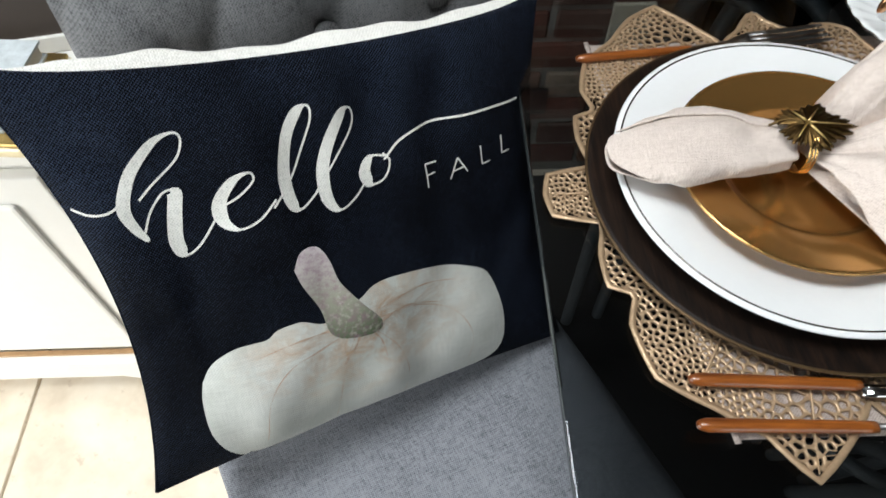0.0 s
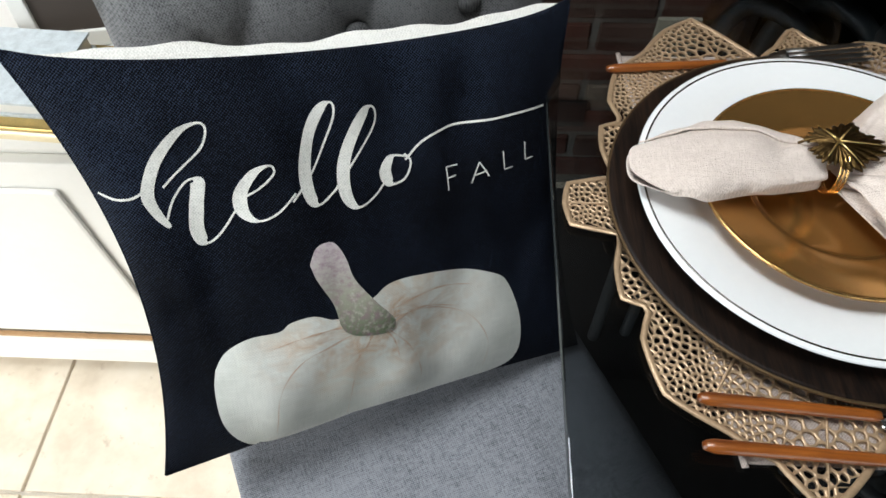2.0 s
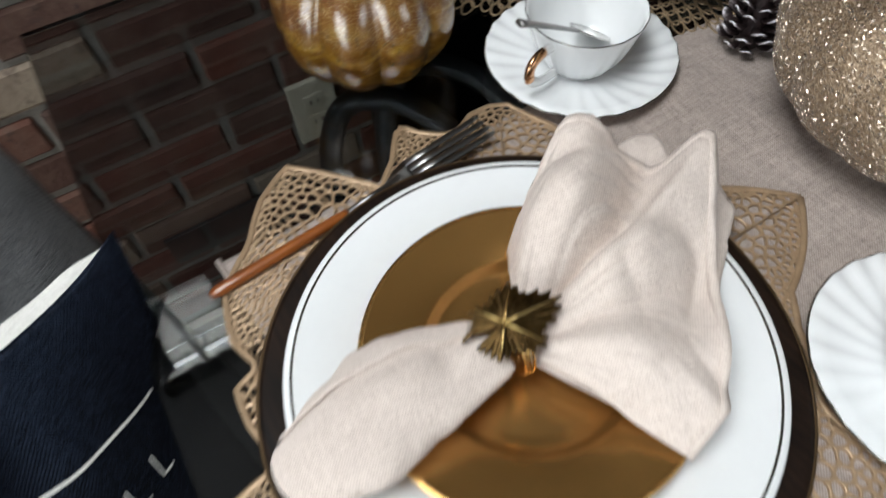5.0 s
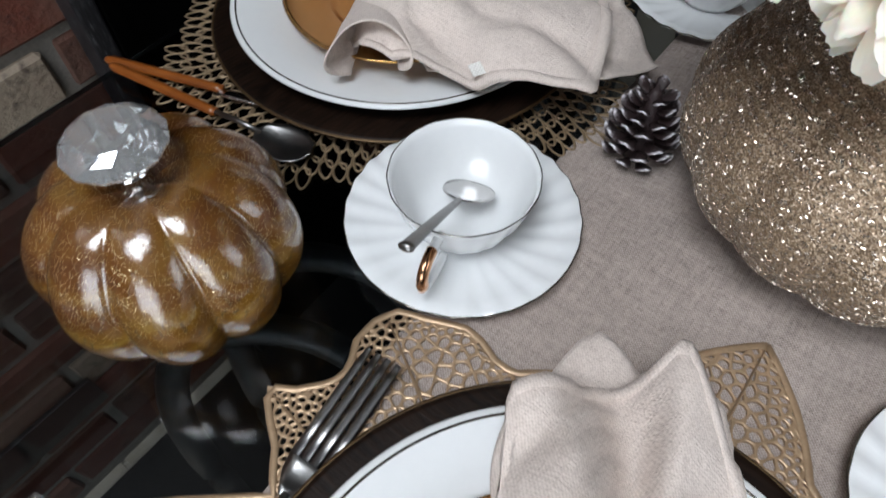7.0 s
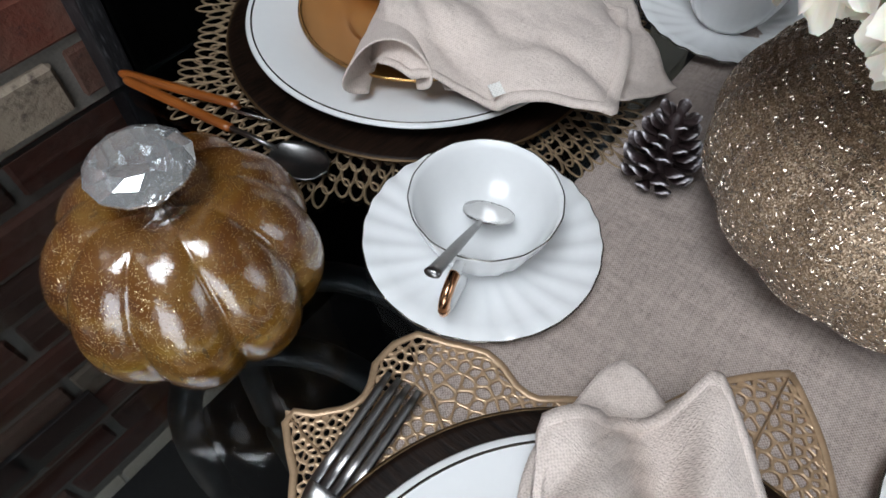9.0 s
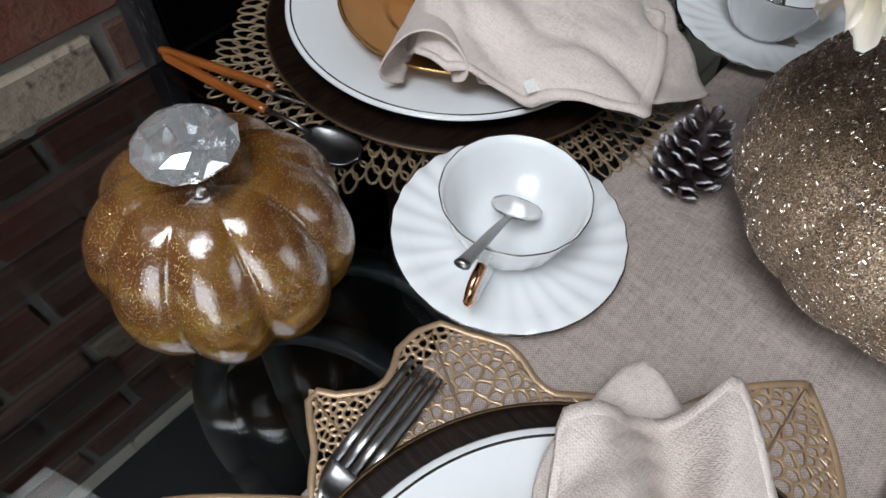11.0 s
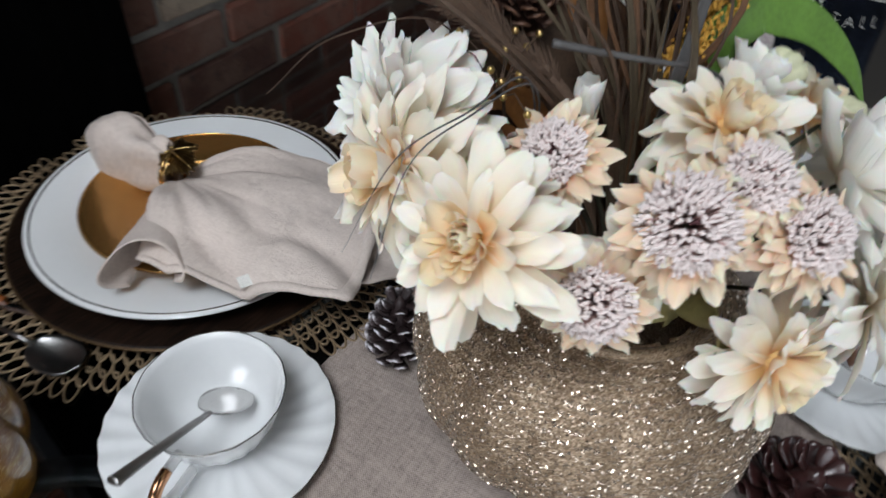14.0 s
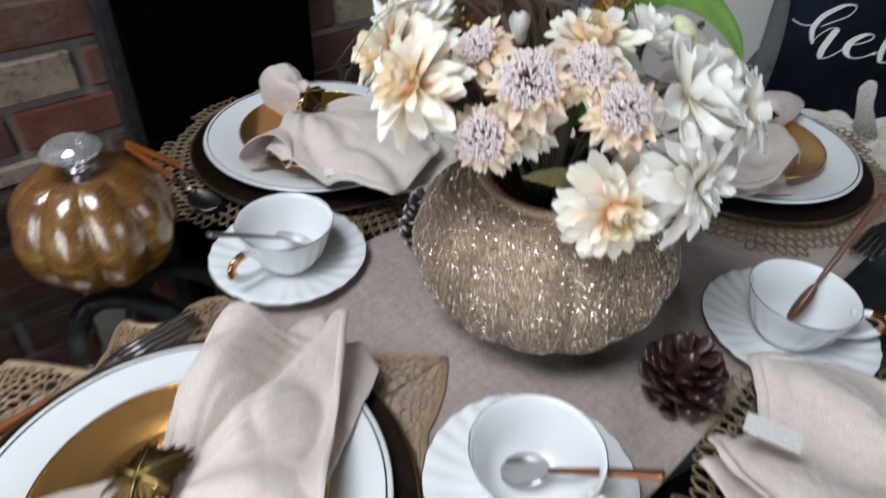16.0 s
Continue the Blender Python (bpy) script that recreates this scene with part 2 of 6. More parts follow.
M_BRICK = make_brick()
M_MORTAR = plain("grey_mortar", (0.195, 0.18, 0.16), 0.95, 0, 0.3, 40, 0.8)


def make_travertine():
    k = Nodes("travertine", 0.42)
    r = k.random()
    v = k.n("VectorMath", (("operation", "ADD"),))
    k.t.links.new(k.co, v.inputs[0])
    k.t.links.new(k.n("CombineXYZ", X=k.math("MULTIPLY", r, 23.0)).outputs[0], v.inputs[1])
    a = k.noise(6, 6, 0.6, v.outputs[0])
    b = k.noise(34, 5, 0.7, v.outputs[0])
    c = k.ramp(a, (0.3, (0.50, 0.42, 0.32)), (0.5, (0.68, 0.61, 0.50)), (0.72, (0.77, 0.72, 0.63)))
    c = k.mix(k.ramp(b, (0.60, (0, 0, 0)), (0.70, (0.6, 0.6, 0.6))), c, (0.40, 0.32, 0.23))
    c = k.mix(k.math("MULTIPLY", r, 0.35), c, (0.58, 0.46, 0.33))
    k.colour(c)
    k.bump(b, 0.25, 0.001)
    return k.m


M_TILE = make_travertine()
M_GROUT = plain("pale_grout", (0.68, 0.63, 0.55), 0.9, 0, 0.1, 30, 0.3)


def make_amber():
    k = Nodes("amber_mercury_glass", 0.38, Specular_IOR_Level=0.25, Coat_Weight=1.0, Coat_Roughness=0.03, Coat_IOR=1.9)
    flow = k.n("TexNoise", Vector=k.scaled(9, 9, 30), Scale=1.6, Detail=6, Roughness=0.62, Distortion=1.4).outputs["Fac"]
    c = k.ramp(flow, (0.34, (0.048, 0.016, 0.002)), (0.45, (0.135, 0.052, 0.004)), (0.56, (0.235, 0.115, 0.010)), (0.70, (0.36, 0.23, 0.045)))
    sp = k.n("TexVoronoi", Vector=k.co, Scale=1350)
    z = k.n("SeparateXYZ", Vector=k.co).outputs["Z"]
    near = k.math("MULTIPLY", k.math("SUBTRACT", z, 0.062), 22.0)
    pick = k.math("GREATER_THAN", k.math("ADD", k.n("SeparateColor", Color=sp.outputs["Color"]).outputs[0], k.math("MINIMUM", k.math("MAXIMUM", near, 0.0), 0.30)), 0.93)
    dot = k.math("MULTIPLY", pick, k.math("LESS_THAN", sp.outputs["Distance"], 0.33))
    fine = k.n("TexNoise", Vector=k.scaled(30, 30, 13), Scale=8.0, Detail=4, Roughness=0.65, Distortion=1.6).outputs["Fac"]
    c = k.mix(k.ramp(fine, (0.57, (0, 0, 0)), (0.63, (0.85, 0.85, 0.85))), c, (0.060, 0.048, 0.020))
    c = k.mix(k.math("MINIMUM", k.math("MAXIMUM", near, 0.0), 0.6), c, (0.12, 0.040, 0.010))
    k.colour(k.mix(dot, c, (0.95, 0.76, 0.45)))
    off = k.n("VectorMath", (("operation", "SUBTRACT"),))
    k.t.links.new(sp.outputs["Color"], off.inputs[0])
    off.inputs[1].default_value = (0.5, 0.5, 0.5)
    sc = k.n("VectorMath", (("operation", "SCALE"),))
    k.t.links.new(off.outputs[0], sc.inputs[0])
    k.t.links.new(k.math("MULTIPLY", dot, 1.3), sc.inputs["Scale"])
    ad = k.n("VectorMath", (("operation", "ADD"),))
    wavy = k.n("Bump", Height=k.math("ADD", k.noise(46, 3, 0.5), k.math("MULTIPLY", fine, 0.35)), Strength=0.5, Distance=0.0009)
    k.t.links.new(wavy.outputs[0], ad.inputs[0])
    k.t.links.new(sc.outputs[0], ad.inputs[1])
    nm = k.n("VectorMath", (("operation", "NORMALIZE"),))
    k.t.links.new(ad.outputs[0], nm.inputs[0])
    k.set(k.b, Normal=nm.outputs[0], Coat_Normal=wavy.outputs[0])
    k.set(k.b, Metallic=k.math("ADD", k.math("MULTIPLY", dot, 0.8), 0.08))
    return k.m


M_AMBER = make_amber()


def sparkle(name, c, flake, size, amount, frost=None):
    """Crushed-glass glitter: each tiny cell is tilted its own way."""
    k = Nodes(name, 0.3, 0.35)
    v = k.n("TexVoronoi", Vector=k.co, Scale=1 / size)
    g = k.n("NewGeometry").outputs["Normal"]
    off = k.n("VectorMath", (("operation", "SUBTRACT"),))
    k.t.links.new(v.outputs["Color"], off.inputs[0])
    off.inputs[1].default_value = (0.5, 0.5, 0.5)
    sc = k.n("VectorMath", (("operation", "SCALE"),))
    k.t.links.new(off.outputs[0], sc.inputs[0])
    sc.inputs["Scale"].default_value = amount
    ad = k.n("VectorMath", (("operation", "ADD"),))
    k.t.links.new(g, ad.inputs[0])
    k.t.links.new(sc.outputs[0], ad.inputs[1])
    nm = k.n("VectorMath", (("operation", "NORMALIZE"),))
    k.t.links.new(ad.outputs[0], nm.inputs[0])
    k.set(k.b, Normal=nm.outputs[0])
    h = k.n("SeparateColor", Color=v.outputs["Color"]).outputs[2]
    k.colour(k.ramp(h, (0.0, tuple(q * 0.45 for q in c)), (0.55, c), (1.0, flake)))
    return k.m


M_GLITTER = sparkle("champagne_glitter", (0.27, 0.178, 0.105), (0.58, 0.45, 0.32), 0.0006, 0.75)
M_BEAD = plain("champagne_glass_bead", (0.66, 0.58, 0.50), 0.18, 0.9, 0.15, 200, 0.0)


def petal_mat(name, base, mid, tip, z0, z1, rough=0.75):
    """Silk petal: colour runs along the petal (its own x), with fine veins."""
    k = Nodes(name, rough, Sheen_Weight=0.15, Subsurface_Weight=0.25, Subsurface_Scale=0.006)
    x = k.n("SeparateXYZ", Vector=k.co).outputs["X"]
    f = k.math("DIVIDE", k.math("SUBTRACT", x, z0), z1 - z0)
    f = k.math("ADD", f, k.math("MULTIPLY", k.math("SUBTRACT", k.random(), 0.5), 0.3))
    vein = k.noise(1, 2, 0.5, k.scaled(40, 900, 40))
    c = k.ramp(f, (0.0, base), (0.45, mid), (1.0, tip))
    k.colour(k.mix(k.math("MULTIPLY", vein, 0.12), c, (0.78, 0.70, 0.58)))
    k.bump(vein, 0.3, 0.0006)
    thin = k.t.nodes.new("ShaderNodeBsdfTranslucent")
    k.t.links.new(k.b.inputs["Base Color"].links[0].from_socket, thin.inputs["Color"])
    blend = k.t.nodes.new("ShaderNodeMixShader")
    blend.inputs[0].default_value = 0.22
    k.t.links.new(k.b.outputs[0], blend.inputs[1])
    k.t.links.new(thin.outputs[0], blend.inputs[2])
    k.t.links.new(blend.outputs[0], k.t.nodes["Material Output"].inputs["Surface"])
    return k.m


M_CREAM = petal_mat("cream_petal", (0.82, 0.49, 0.18), (0.94, 0.825, 0.665), (0.95, 0.89, 0.80), 0.002, 0.044)
M_PEACH = petal_mat("peach_petal", (0.68, 0.27, 0.12), (0.88, 0.62, 0.43), (0.92, 0.81, 0.65), 0.006, 0.040)
M_WHITEPETAL = petal_mat("white_petal", (0.74, 0.62, 0.44), (0.95, 0.91, 0.84), (0.96, 0.94, 0.90), 0.0, 0.05)
M_CREAMHEART = petal_mat("cream_heart_petal", (0.86, 0.47, 0.16), (0.95, 0.74, 0.46), (0.96, 0.855, 0.68), 0.0, 0.05)
M_HEART = plain("honey_silk_heart", (0.86, 0.60, 0.27), 0.8, 0, 0.2, 250, 0.4)
M_STAMEN = plain("frosted_mauve_stamens", (0.42, 0.25, 0.225), 0.8, 0, 0.35, 400, 0.3)
M_STAMENTIP = plain("frosted_white_tips", (0.79, 0.695, 0.67), 0.8, 0, 0.15, 400, 0.2)
M_STAMENDARK = plain("plum_floret", (0.10, 0.035, 0.04), 0.8, 0, 0.3, 300, 0.2)
M_LEAF = plain("green_silk_leaf", (0.10, 0.20, 0.030), 0.5, 0, 0.3, 40, 0.3)
M_STEM = plain("dark_green_stem", (0.026, 0.026, 0.012), 0.7, 0, 0.3, 60, 0.2)
M_DRYLEAF = plain("russet_dried_leaf", (0.10, 0.045, 0.018), 0.65, 0, 0.5, 50, 0.4)
M_STRAW = plain("olive_straw", (0.062, 0.043, 0.022), 0.7, 0, 0.4, 60, 0.3)
M_OLIVELEAF = plain("olive_silk_leaf", (0.25, 0.215, 0.085), 0.55, 0, 0.3, 40, 0.3)
M_ORANGELEAF = plain("autumn_leaf", (0.23, 0.095, 0.026), 0.6, 0, 0.4, 40, 0.3)
M_GRASSBROWN = plain("dried_brown_grass", (0.066, 0.037, 0.021), 0.7, 0, 0.5, 60, 0.3)
M_PLUME = plain("brown_plume", (0.125, 0.078, 0.052), 0.85, 0, 0.4, 90, 0.3)
M_GRASSGREY = plain("grey_reed", (0.085, 0.08, 0.078), 0.6, 0, 0.3, 60, 0.3)
M_MUSTARD = plain("mustard_seed_spike", (0.66, 0.36, 0.055), 0.8, 0, 0.35, 300, 0.5)
M_BUD = plain("pale_green_bud", (0.66, 0.66, 0.44), 0.6, 0, 0.15, 40, 0.2)


def make_cone_brown():
    k = Nodes("brown_cone_scale", 0.55)
    x = k.n("SeparateXYZ", Vector=k.co).outputs["X"]
    tip = k.math("ADD", k.math("MULTIPLY", k.math("SUBTRACT", x, 0.009), 120.0), k.math("MULTIPLY", k.math("SUBTRACT", k.noise(200, 3), 0.5), 0.8))
    k.colour(k.ramp(tip, (0.2, (0.040, 0.016, 0.010)), (0.7, (0.13, 0.060, 0.032)), (1.0, (0.26, 0.15, 0.09))))
    k.bump(k.noise(300, 3), 0.5, 0.001)
    return k.m


M_CONE = make_cone_brown()
M_CONEFROST = sparkle("silver_frosted_scale", (0.10, 0.085, 0.085), (0.75, 0.75, 0.78), 0.0012, 1.1)


def make_frosted():
    k = Nodes("frosted_cone_scale", 0.5)
    x = k.n("SeparateXYZ", Vector=k.co).outputs["X"]
    tip = k.math("ADD", k.math("MULTIPLY", k.math("SUBTRACT", x, 0.0124), 150.0), k.math("MULTIPLY", k.math("SUBTRACT", k.noise(260, 3), 0.5), 1.6))
    k.colour(k.ramp(tip, (0.2, (0.035, 0.021, 0.021)), (0.5, (0.24, 0.21, 0.22)), (0.9, (0.78, 0.76, 0.80))))
    k.bump(k.noise(500, 3), 0.6, 0.001)
    return k.m


M_FROSTED = make_frosted()
M_CONEDARK = plain("dark_plum_cone_scale", (0.040, 0.015, 0.014), 0.28, 0, 0.5, 90, 0.3, Coat_Weight=0.3)
def make_print():
    k = Nodes("printed_pumpkin_skin", 0.9)
    a = k.noise(1, 2, 0.5, k.scaled(1200, 60, 60))
    b = k.noise(1, 2, 0.5, k.scaled(60, 1200, 60))
    weave = k.math("ADD", k.math("MULTIPLY", k.math("ADD", a, b), 0.36), k.math("MULTIPLY", k.weave(0.0024), 0.28))
    sep = k.n("SeparateXYZ", Vector=k.co).outputs
    dx = k.math("MULTIPLY", k.math("ADD", sep["X"], 0.005), 0.62)
    dy = k.math("ADD", sep["Y"], 0.070)
    d = k.math("POWER", k.math("ADD", k.math("MULTIPLY", dx, dx), k.math("MULTIPLY", dy, dy)), 0.5)
    blot = k.n("TexNoise", Vector=k.scaled(26, 34, 26), Scale=1.5, Detail=6, Roughness=0.7, Distortion=0.6).outputs["Fac"]
    near = k.math("MULTIPLY", k.math("SUBTRACT", 0.074, d), 12.0)
    peach = k.math("MULTIPLY", k.math("MAXIMUM", near, 0.0), k.math("MULTIPLY", k.math("MAXIMUM", k.math("SUBTRACT", blot, 0.42), 0.0), 7.0))
    skin = k.ramp(k.noise(16, 4, 0.55), (0.35, (0.60, 0.62, 0.565)), (0.6, (0.77, 0.78, 0.73)))
    skin = k.mix(k.math("MINIMUM", peach, 0.85), skin, (0.56, 0.36, 0.21))
    k.colour(k.mix(k.ramp(weave, (0.42, (0.42, 0.42, 0.42)), (0.58, (0, 0, 0))), skin, (0.40, 0.41, 0.38)))
    k.bump(weave, 0.6, 0.0009)
    return k.m


M_PRINTSKIN = make_print()
M_PRINTPEACH = cloth("printed_peach_crease", (0.36, 0.25, 0.17), (0.62, 0.47, 0.36), 1200)


def make_stem_print():
    k = Nodes("printed_stem", 0.9)
    y = k.n("SeparateXYZ", Vector=k.co).outputs["Y"]
    up = k.math("MULTIPLY", k.math("ADD", y, 0.07), 12.0)
    base = k.ramp(up, (0.0, (0.11, 0.15, 0.08)), (0.45, (0.33, 0.33, 0.26)), (1.0, (0.66, 0.58, 0.60)))
    mott = k.mix(k.ramp(k.noise(150, 5, 0.7), (0.44, (0, 0, 0)), (0.66, (0.6, 0.6, 0.6))), base, (0.27, 0.13, 0.20))
    k.colour(k.mix(k.ramp(k.noise(230, 4, 0.6), (0.50, (0, 0, 0)), (0.66, (0.45, 0.45, 0.45))), mott, (0.55, 0.53, 0.46)))
    return k.m


M_PRINTSTEM = make_stem_print()

# ---- building helpers ----


def part(name, bm, material, parent=None, label="", smooth=True, m=None):
    me = bpy.data.meshes.new(name)
    bm.to_mesh(me)
    bm.free()
    me.materials.append(material)
    if smooth:
        me.shade_smooth()
    ob = new(name, me)
    if parent:
        ob.parent = parent
    if m is not None:
        ob.matrix_basis = m
    return tagged(ob, label)


def share(name, me, parent, m):
    ob = new(name, me)
    ob.parent = parent
    ob.matrix_basis = m
    return ob


def thing(name, label, category, m=None, group="", kind=""):
    ob = new(name)
    ob.empty_display_size = 0.05
    if m is not None:
        ob.matrix_basis = m
    return tagged(ob, label, category, group, kind)


def mesh_of(bm, material, smooth=True):
    me = bpy.data.meshes.new("shared")
    bm.to_mesh(me)
    bm.free()
    me.materials.append(material)
    if smooth:
        me.shade_smooth()
    return me


def grid_faces(bm, rows, wrap=False, rwrap=False):
    vs = [[bm.verts.new(p) for p in r] for r in rows]
    n = len(vs[0])
    for i in range(len(vs) - (0 if rwrap else 1)):
        for j in range(n if wrap else n - 1):
            bm.faces.new((vs[i][j], vs[i][(j + 1) % n], vs[(i + 1) % len(vs)][(j + 1) % n], vs[(i + 1) % len(vs)][j]))
    return vs


def lathe(profile, segs=64, flute=None):
    """Turned shape: profile of (radius, height); flute(phi, k) gives factor and lift."""
    bm = bmesh.new()
    rows = []
    for k, (r, z) in enumerate(profile):
        row = []
        for j in range(segs):
            p = 2 * math.pi * j / segs
            s, dz = flute(p, k) if flute else (1, 0)
            row.append((r * s * math.cos(p), r * s * math.sin(p), z + dz))
        rows.append(row)
    vs = grid_faces(bm, rows, wrap=True)
    if profile[0] != profile[-1]:
        for end, (r, z) in ((vs[0], profile[0]), (vs[-1], profile[-1])):
            if r > 1e-6:
                bm.faces.new(end)
    bmesh.ops.remove_doubles(bm, verts=bm.verts, dist=1e-6)
    bmesh.ops.recalc_face_normals(bm, faces=bm.faces)
    return bm


def smooth_line(pts, per=8):
    """Catmull-Rom line through the points."""
    p = [Vector(q) for q in pts]
    p = [2 * p[0] - p[1]] + p + [2 * p[-1] - p[-2]]
    out = []
    for i in range(1, len(p) - 2):
        for k in range(per):
            t = k / per
            a, b, c, d = p[i - 1:i + 3]
            out.append(0.5 * (2 * b + (c - a) * t + (2 * a - 5 * b + 4 * c - d) * t * t + (3 * b - a - 3 * c + d) * t ** 3))
    return out + [p[-2]]


def tube(line, radius, segs=8, bm=None, flat=1.0):
    """Round bar along a line; radius may be a function of 0..1."""
    bm = bm or bmesh.new()
    line = [Vector(q) for q in line]
    up = Vector((0, 0, 1))
    rows = []
    n = len(line)
    for i, p in enumerate(line):
        d = (line[min(i + 1, n - 1)] - line[max(i - 1, 0)]).normalized()
        s = d.cross(up)
        if s.length < 0.05:
            s = d.cross(Vector((1, 0, 0)))
        s.normalize()
        u = s.cross(d)
        r = radius(i / (n - 1)) if callable(radius) else radius
        rows.append([p + s * r * math.cos(a) + u * r * flat * math.sin(a) for a in (2 * math.pi * j / segs for j in range(segs))])
    vs = grid_faces(bm, rows, wrap=True)
    bm.faces.new(vs[0][::-1])
    bm.faces.new(vs[-1])
    return bm


def block(x0, x1, y0, y1, z0, z1, bevel=0.0, segs=2, bm=None):
    bm = bm or bmesh.new()
    g = bmesh.ops.create_cube(bm, size=1.0)["verts"]
    for v in g:
        v.co = Vector(((x0 + x1) / 2 + v.co.x * (x1 - x0), (y0 + y1) / 2 + v.co.y * (y1 - y0), (z0 + z1) / 2 + v.co.z * (z1 - z0)))
    if bevel:
        es = list({e for v in g for e in v.link_edges})
        bmesh.ops.bevel(bm, geom=es, offset=bevel, segments=segs, affect="EDGES", profile=0.6)
    return bm


def sheet(rows, thick, bm=None):
    """A cloth or petal of some thickness from a grid of points."""
    bm = bm or bmesh.new()
    n, k = len(rows), len(rows[0])
    R = [[Vector(p) for p in r] for r in rows]
    low = []
    for i in range(n):
        r = []
        for j in range(k):
            a = R[min(i + 1, n - 1)][j] - R[max(i - 1, 0)][j]
            b = R[i][min(j + 1, k - 1)] - R[i][max(j - 1, 0)]
            q = a.cross(b)
            r.append(R[i][j] - (q.normalized() if q.length > 1e-12 else Vector((0, 0, 1))) * thick)
        low.append(r)
    A, B = grid_faces(bm, R), grid_faces(bm, [r[::-1] for r in low])
    B = [r[::-1] for r in B]
    ring = [(0, j) for j in range(k)] + [(i, k - 1) for i in range(1, n)] + [(n - 1, j) for j in range(k - 2, -1, -1)] + [(i, 0) for i in range(n - 2, 0, -1)]
    for (a, b), (c, d) in zip(ring, ring[1:] + ring[:1]):
        bm.faces.new((A[c][d], A[a][b], B[a][b], B[c][d]))
    return bm


def facing(place, normal, spin=0.0):
    """A pose at place whose own z points along normal."""
    return Matrix.Translation(place) @ Vector(normal).to_track_quat("Z", "Y").to_matrix().to_4x4() @ Matrix.Rotation(radians(spin), 4, "Z")


# ---- the room ----
X0, X1, Y0, Y1, ZC = -2.4, 2.3, -2.6, 0.528, 2.55


def setting(name, bm, material, label, category):
    return tagged(part(name, bm, material, None, "", False), label, category, "", "structure")


floor = setting("floor", block(X0 - 0.15, X1 + 0.15, Y0 - 0.15, Y1 + 0.3, -0.12, -0.008), M_GROUT, "pale travertine tile floor with narrow grout joints", "floor")
# Ceiling with a hole for the added roof light.
roof = bmesh.new()
for a, b, c, d in ((X0 - 0.15, SKY_X - SKY_W / 2, Y0 - 0.15, Y1 + 0.3), (SKY_X + SKY_W / 2, X1 + 0.15, Y0 - 0.15, Y1 + 0.3), (SKY_X - SKY_W / 2, SKY_X + SKY_W / 2, Y0 - 0.15, SKY_Y - SKY_L / 2), (SKY_X - SKY_W / 2, SKY_X + SKY_W / 2, SKY_Y + SKY_L / 2, Y1 + 0.3)):
    block(a, b, c, d, ZC, ZC + 0.1, bm=roof)
setting("ceiling", roof, M_PLASTER, "unseen greige plaster ceiling darkened to cut reflections, with an added roof light", "ceiling")
WX0, WX1, WZ0, WZ1 = -0.80, -0.60, 1.36, 1.70
mortar = bmesh.new()
BRICK_TOP = 1.355
block(X0 - 0.15, X1 + 0.15, Y1 - 0.0015, Y1 + 0.25, -0.008, BRICK_TOP, bm=mortar)
# Unseen upper wall, kept near black so the table glass mirrors darkness.
upper = bmesh.new()
for a, b, c, d in ((X0 - 0.15, WX0, BRICK_TOP, ZC), (WX1, X1 + 0.15, BRICK_TOP, ZC), (WX0, WX1, BRICK_TOP, WZ0), (WX0, WX1, WZ1, ZC)):
    block(a, b, Y1 - 0.014, Y1 + 0.25, c, d, bm=upper)
setting("wall_north_upper", upper, plain("unseen_dark_wall", (0.014, 0.013, 0.012), 0.8, 0, 0.1, 6, 0.1), "plain unseen wall above the brickwork, kept dark for black reflections in the glass", "wall")
brick_wall = setting("wall_north", mortar, M_MORTAR, "old red brick wall with wide grey mortar joints", "wall")
setting("wall_east", block(X1, X1 + 0.15, Y0, Y1, -0.008, ZC), M_PLASTER, "plain unseen greige plastered wall, darkened to cut bounced light", "wall")


def wall_with_opening(name, axis, at, lo, hi, a, b, z0, z1, label):
    bm = bmesh.new()
    for p, q, r, s in ((lo, a, -0.008, ZC), (b, hi, -0.008, ZC), (a, b, z1, ZC), (a, b, -0.008, z0)):
        if q - p > 0.01 and s - r > 0.01:
            if axis == "x":
                block(at - 0.15, at, p, q, r, s, bm=bm)
            else:
                block(p, q, at - 0.15, at, r, s, bm=bm)
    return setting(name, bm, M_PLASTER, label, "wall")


wall_with_opening("wall_west", "x", X0, Y0 - 0.15, Y1, DOOR_Y - DOOR_W / 2, DOOR_Y + DOOR_W / 2, 0.0, DOOR_H, "unseen greige plastered wall with a wide glazed door opening, darkened to cut bounced light")
wall_with_opening("wall_south", "y", Y0, X0, X1 + 0.15, 0.0, 1.4, 1.0, 2.2, "unseen greige plastered wall with a window opening, darkened to cut bounced light")

door = thing("door_1", "white framed glazed patio door, closed", "door", kind="structure")
for y in (DOOR_Y - DOOR_W / 2, DOOR_Y - 0.04, DOOR_Y + DOOR_W / 2 - 0.08):
    part("stile", block(X0 - 0.10, X0 - 0.05, y, y + 0.08, 0, DOOR_H, 0.004), M_WHITE, door, smooth=False)
for z in (0.0, DOOR_H - 0.09):
    part("rail", block(X0 - 0.098, X0 - 0.052, DOOR_Y - DOOR_W / 2 + 0.08, DOOR_Y + DOOR_W / 2 - 0.08, z, z + 0.09, 0.004), M_WHITE, door, smooth=False)
# Unseen window added around the front lamp.
win = thing("window_1", "white framed window, unseen, added to light the flowers", "window", kind="structure")
for x in (0.0, 0.67, 1.34):
    part("window_frame", block(x, x + 0.06, Y0 - 0.10, Y0 - 0.05, 1.0, 2.2, 0.004), M_WHITE, win, smooth=False)
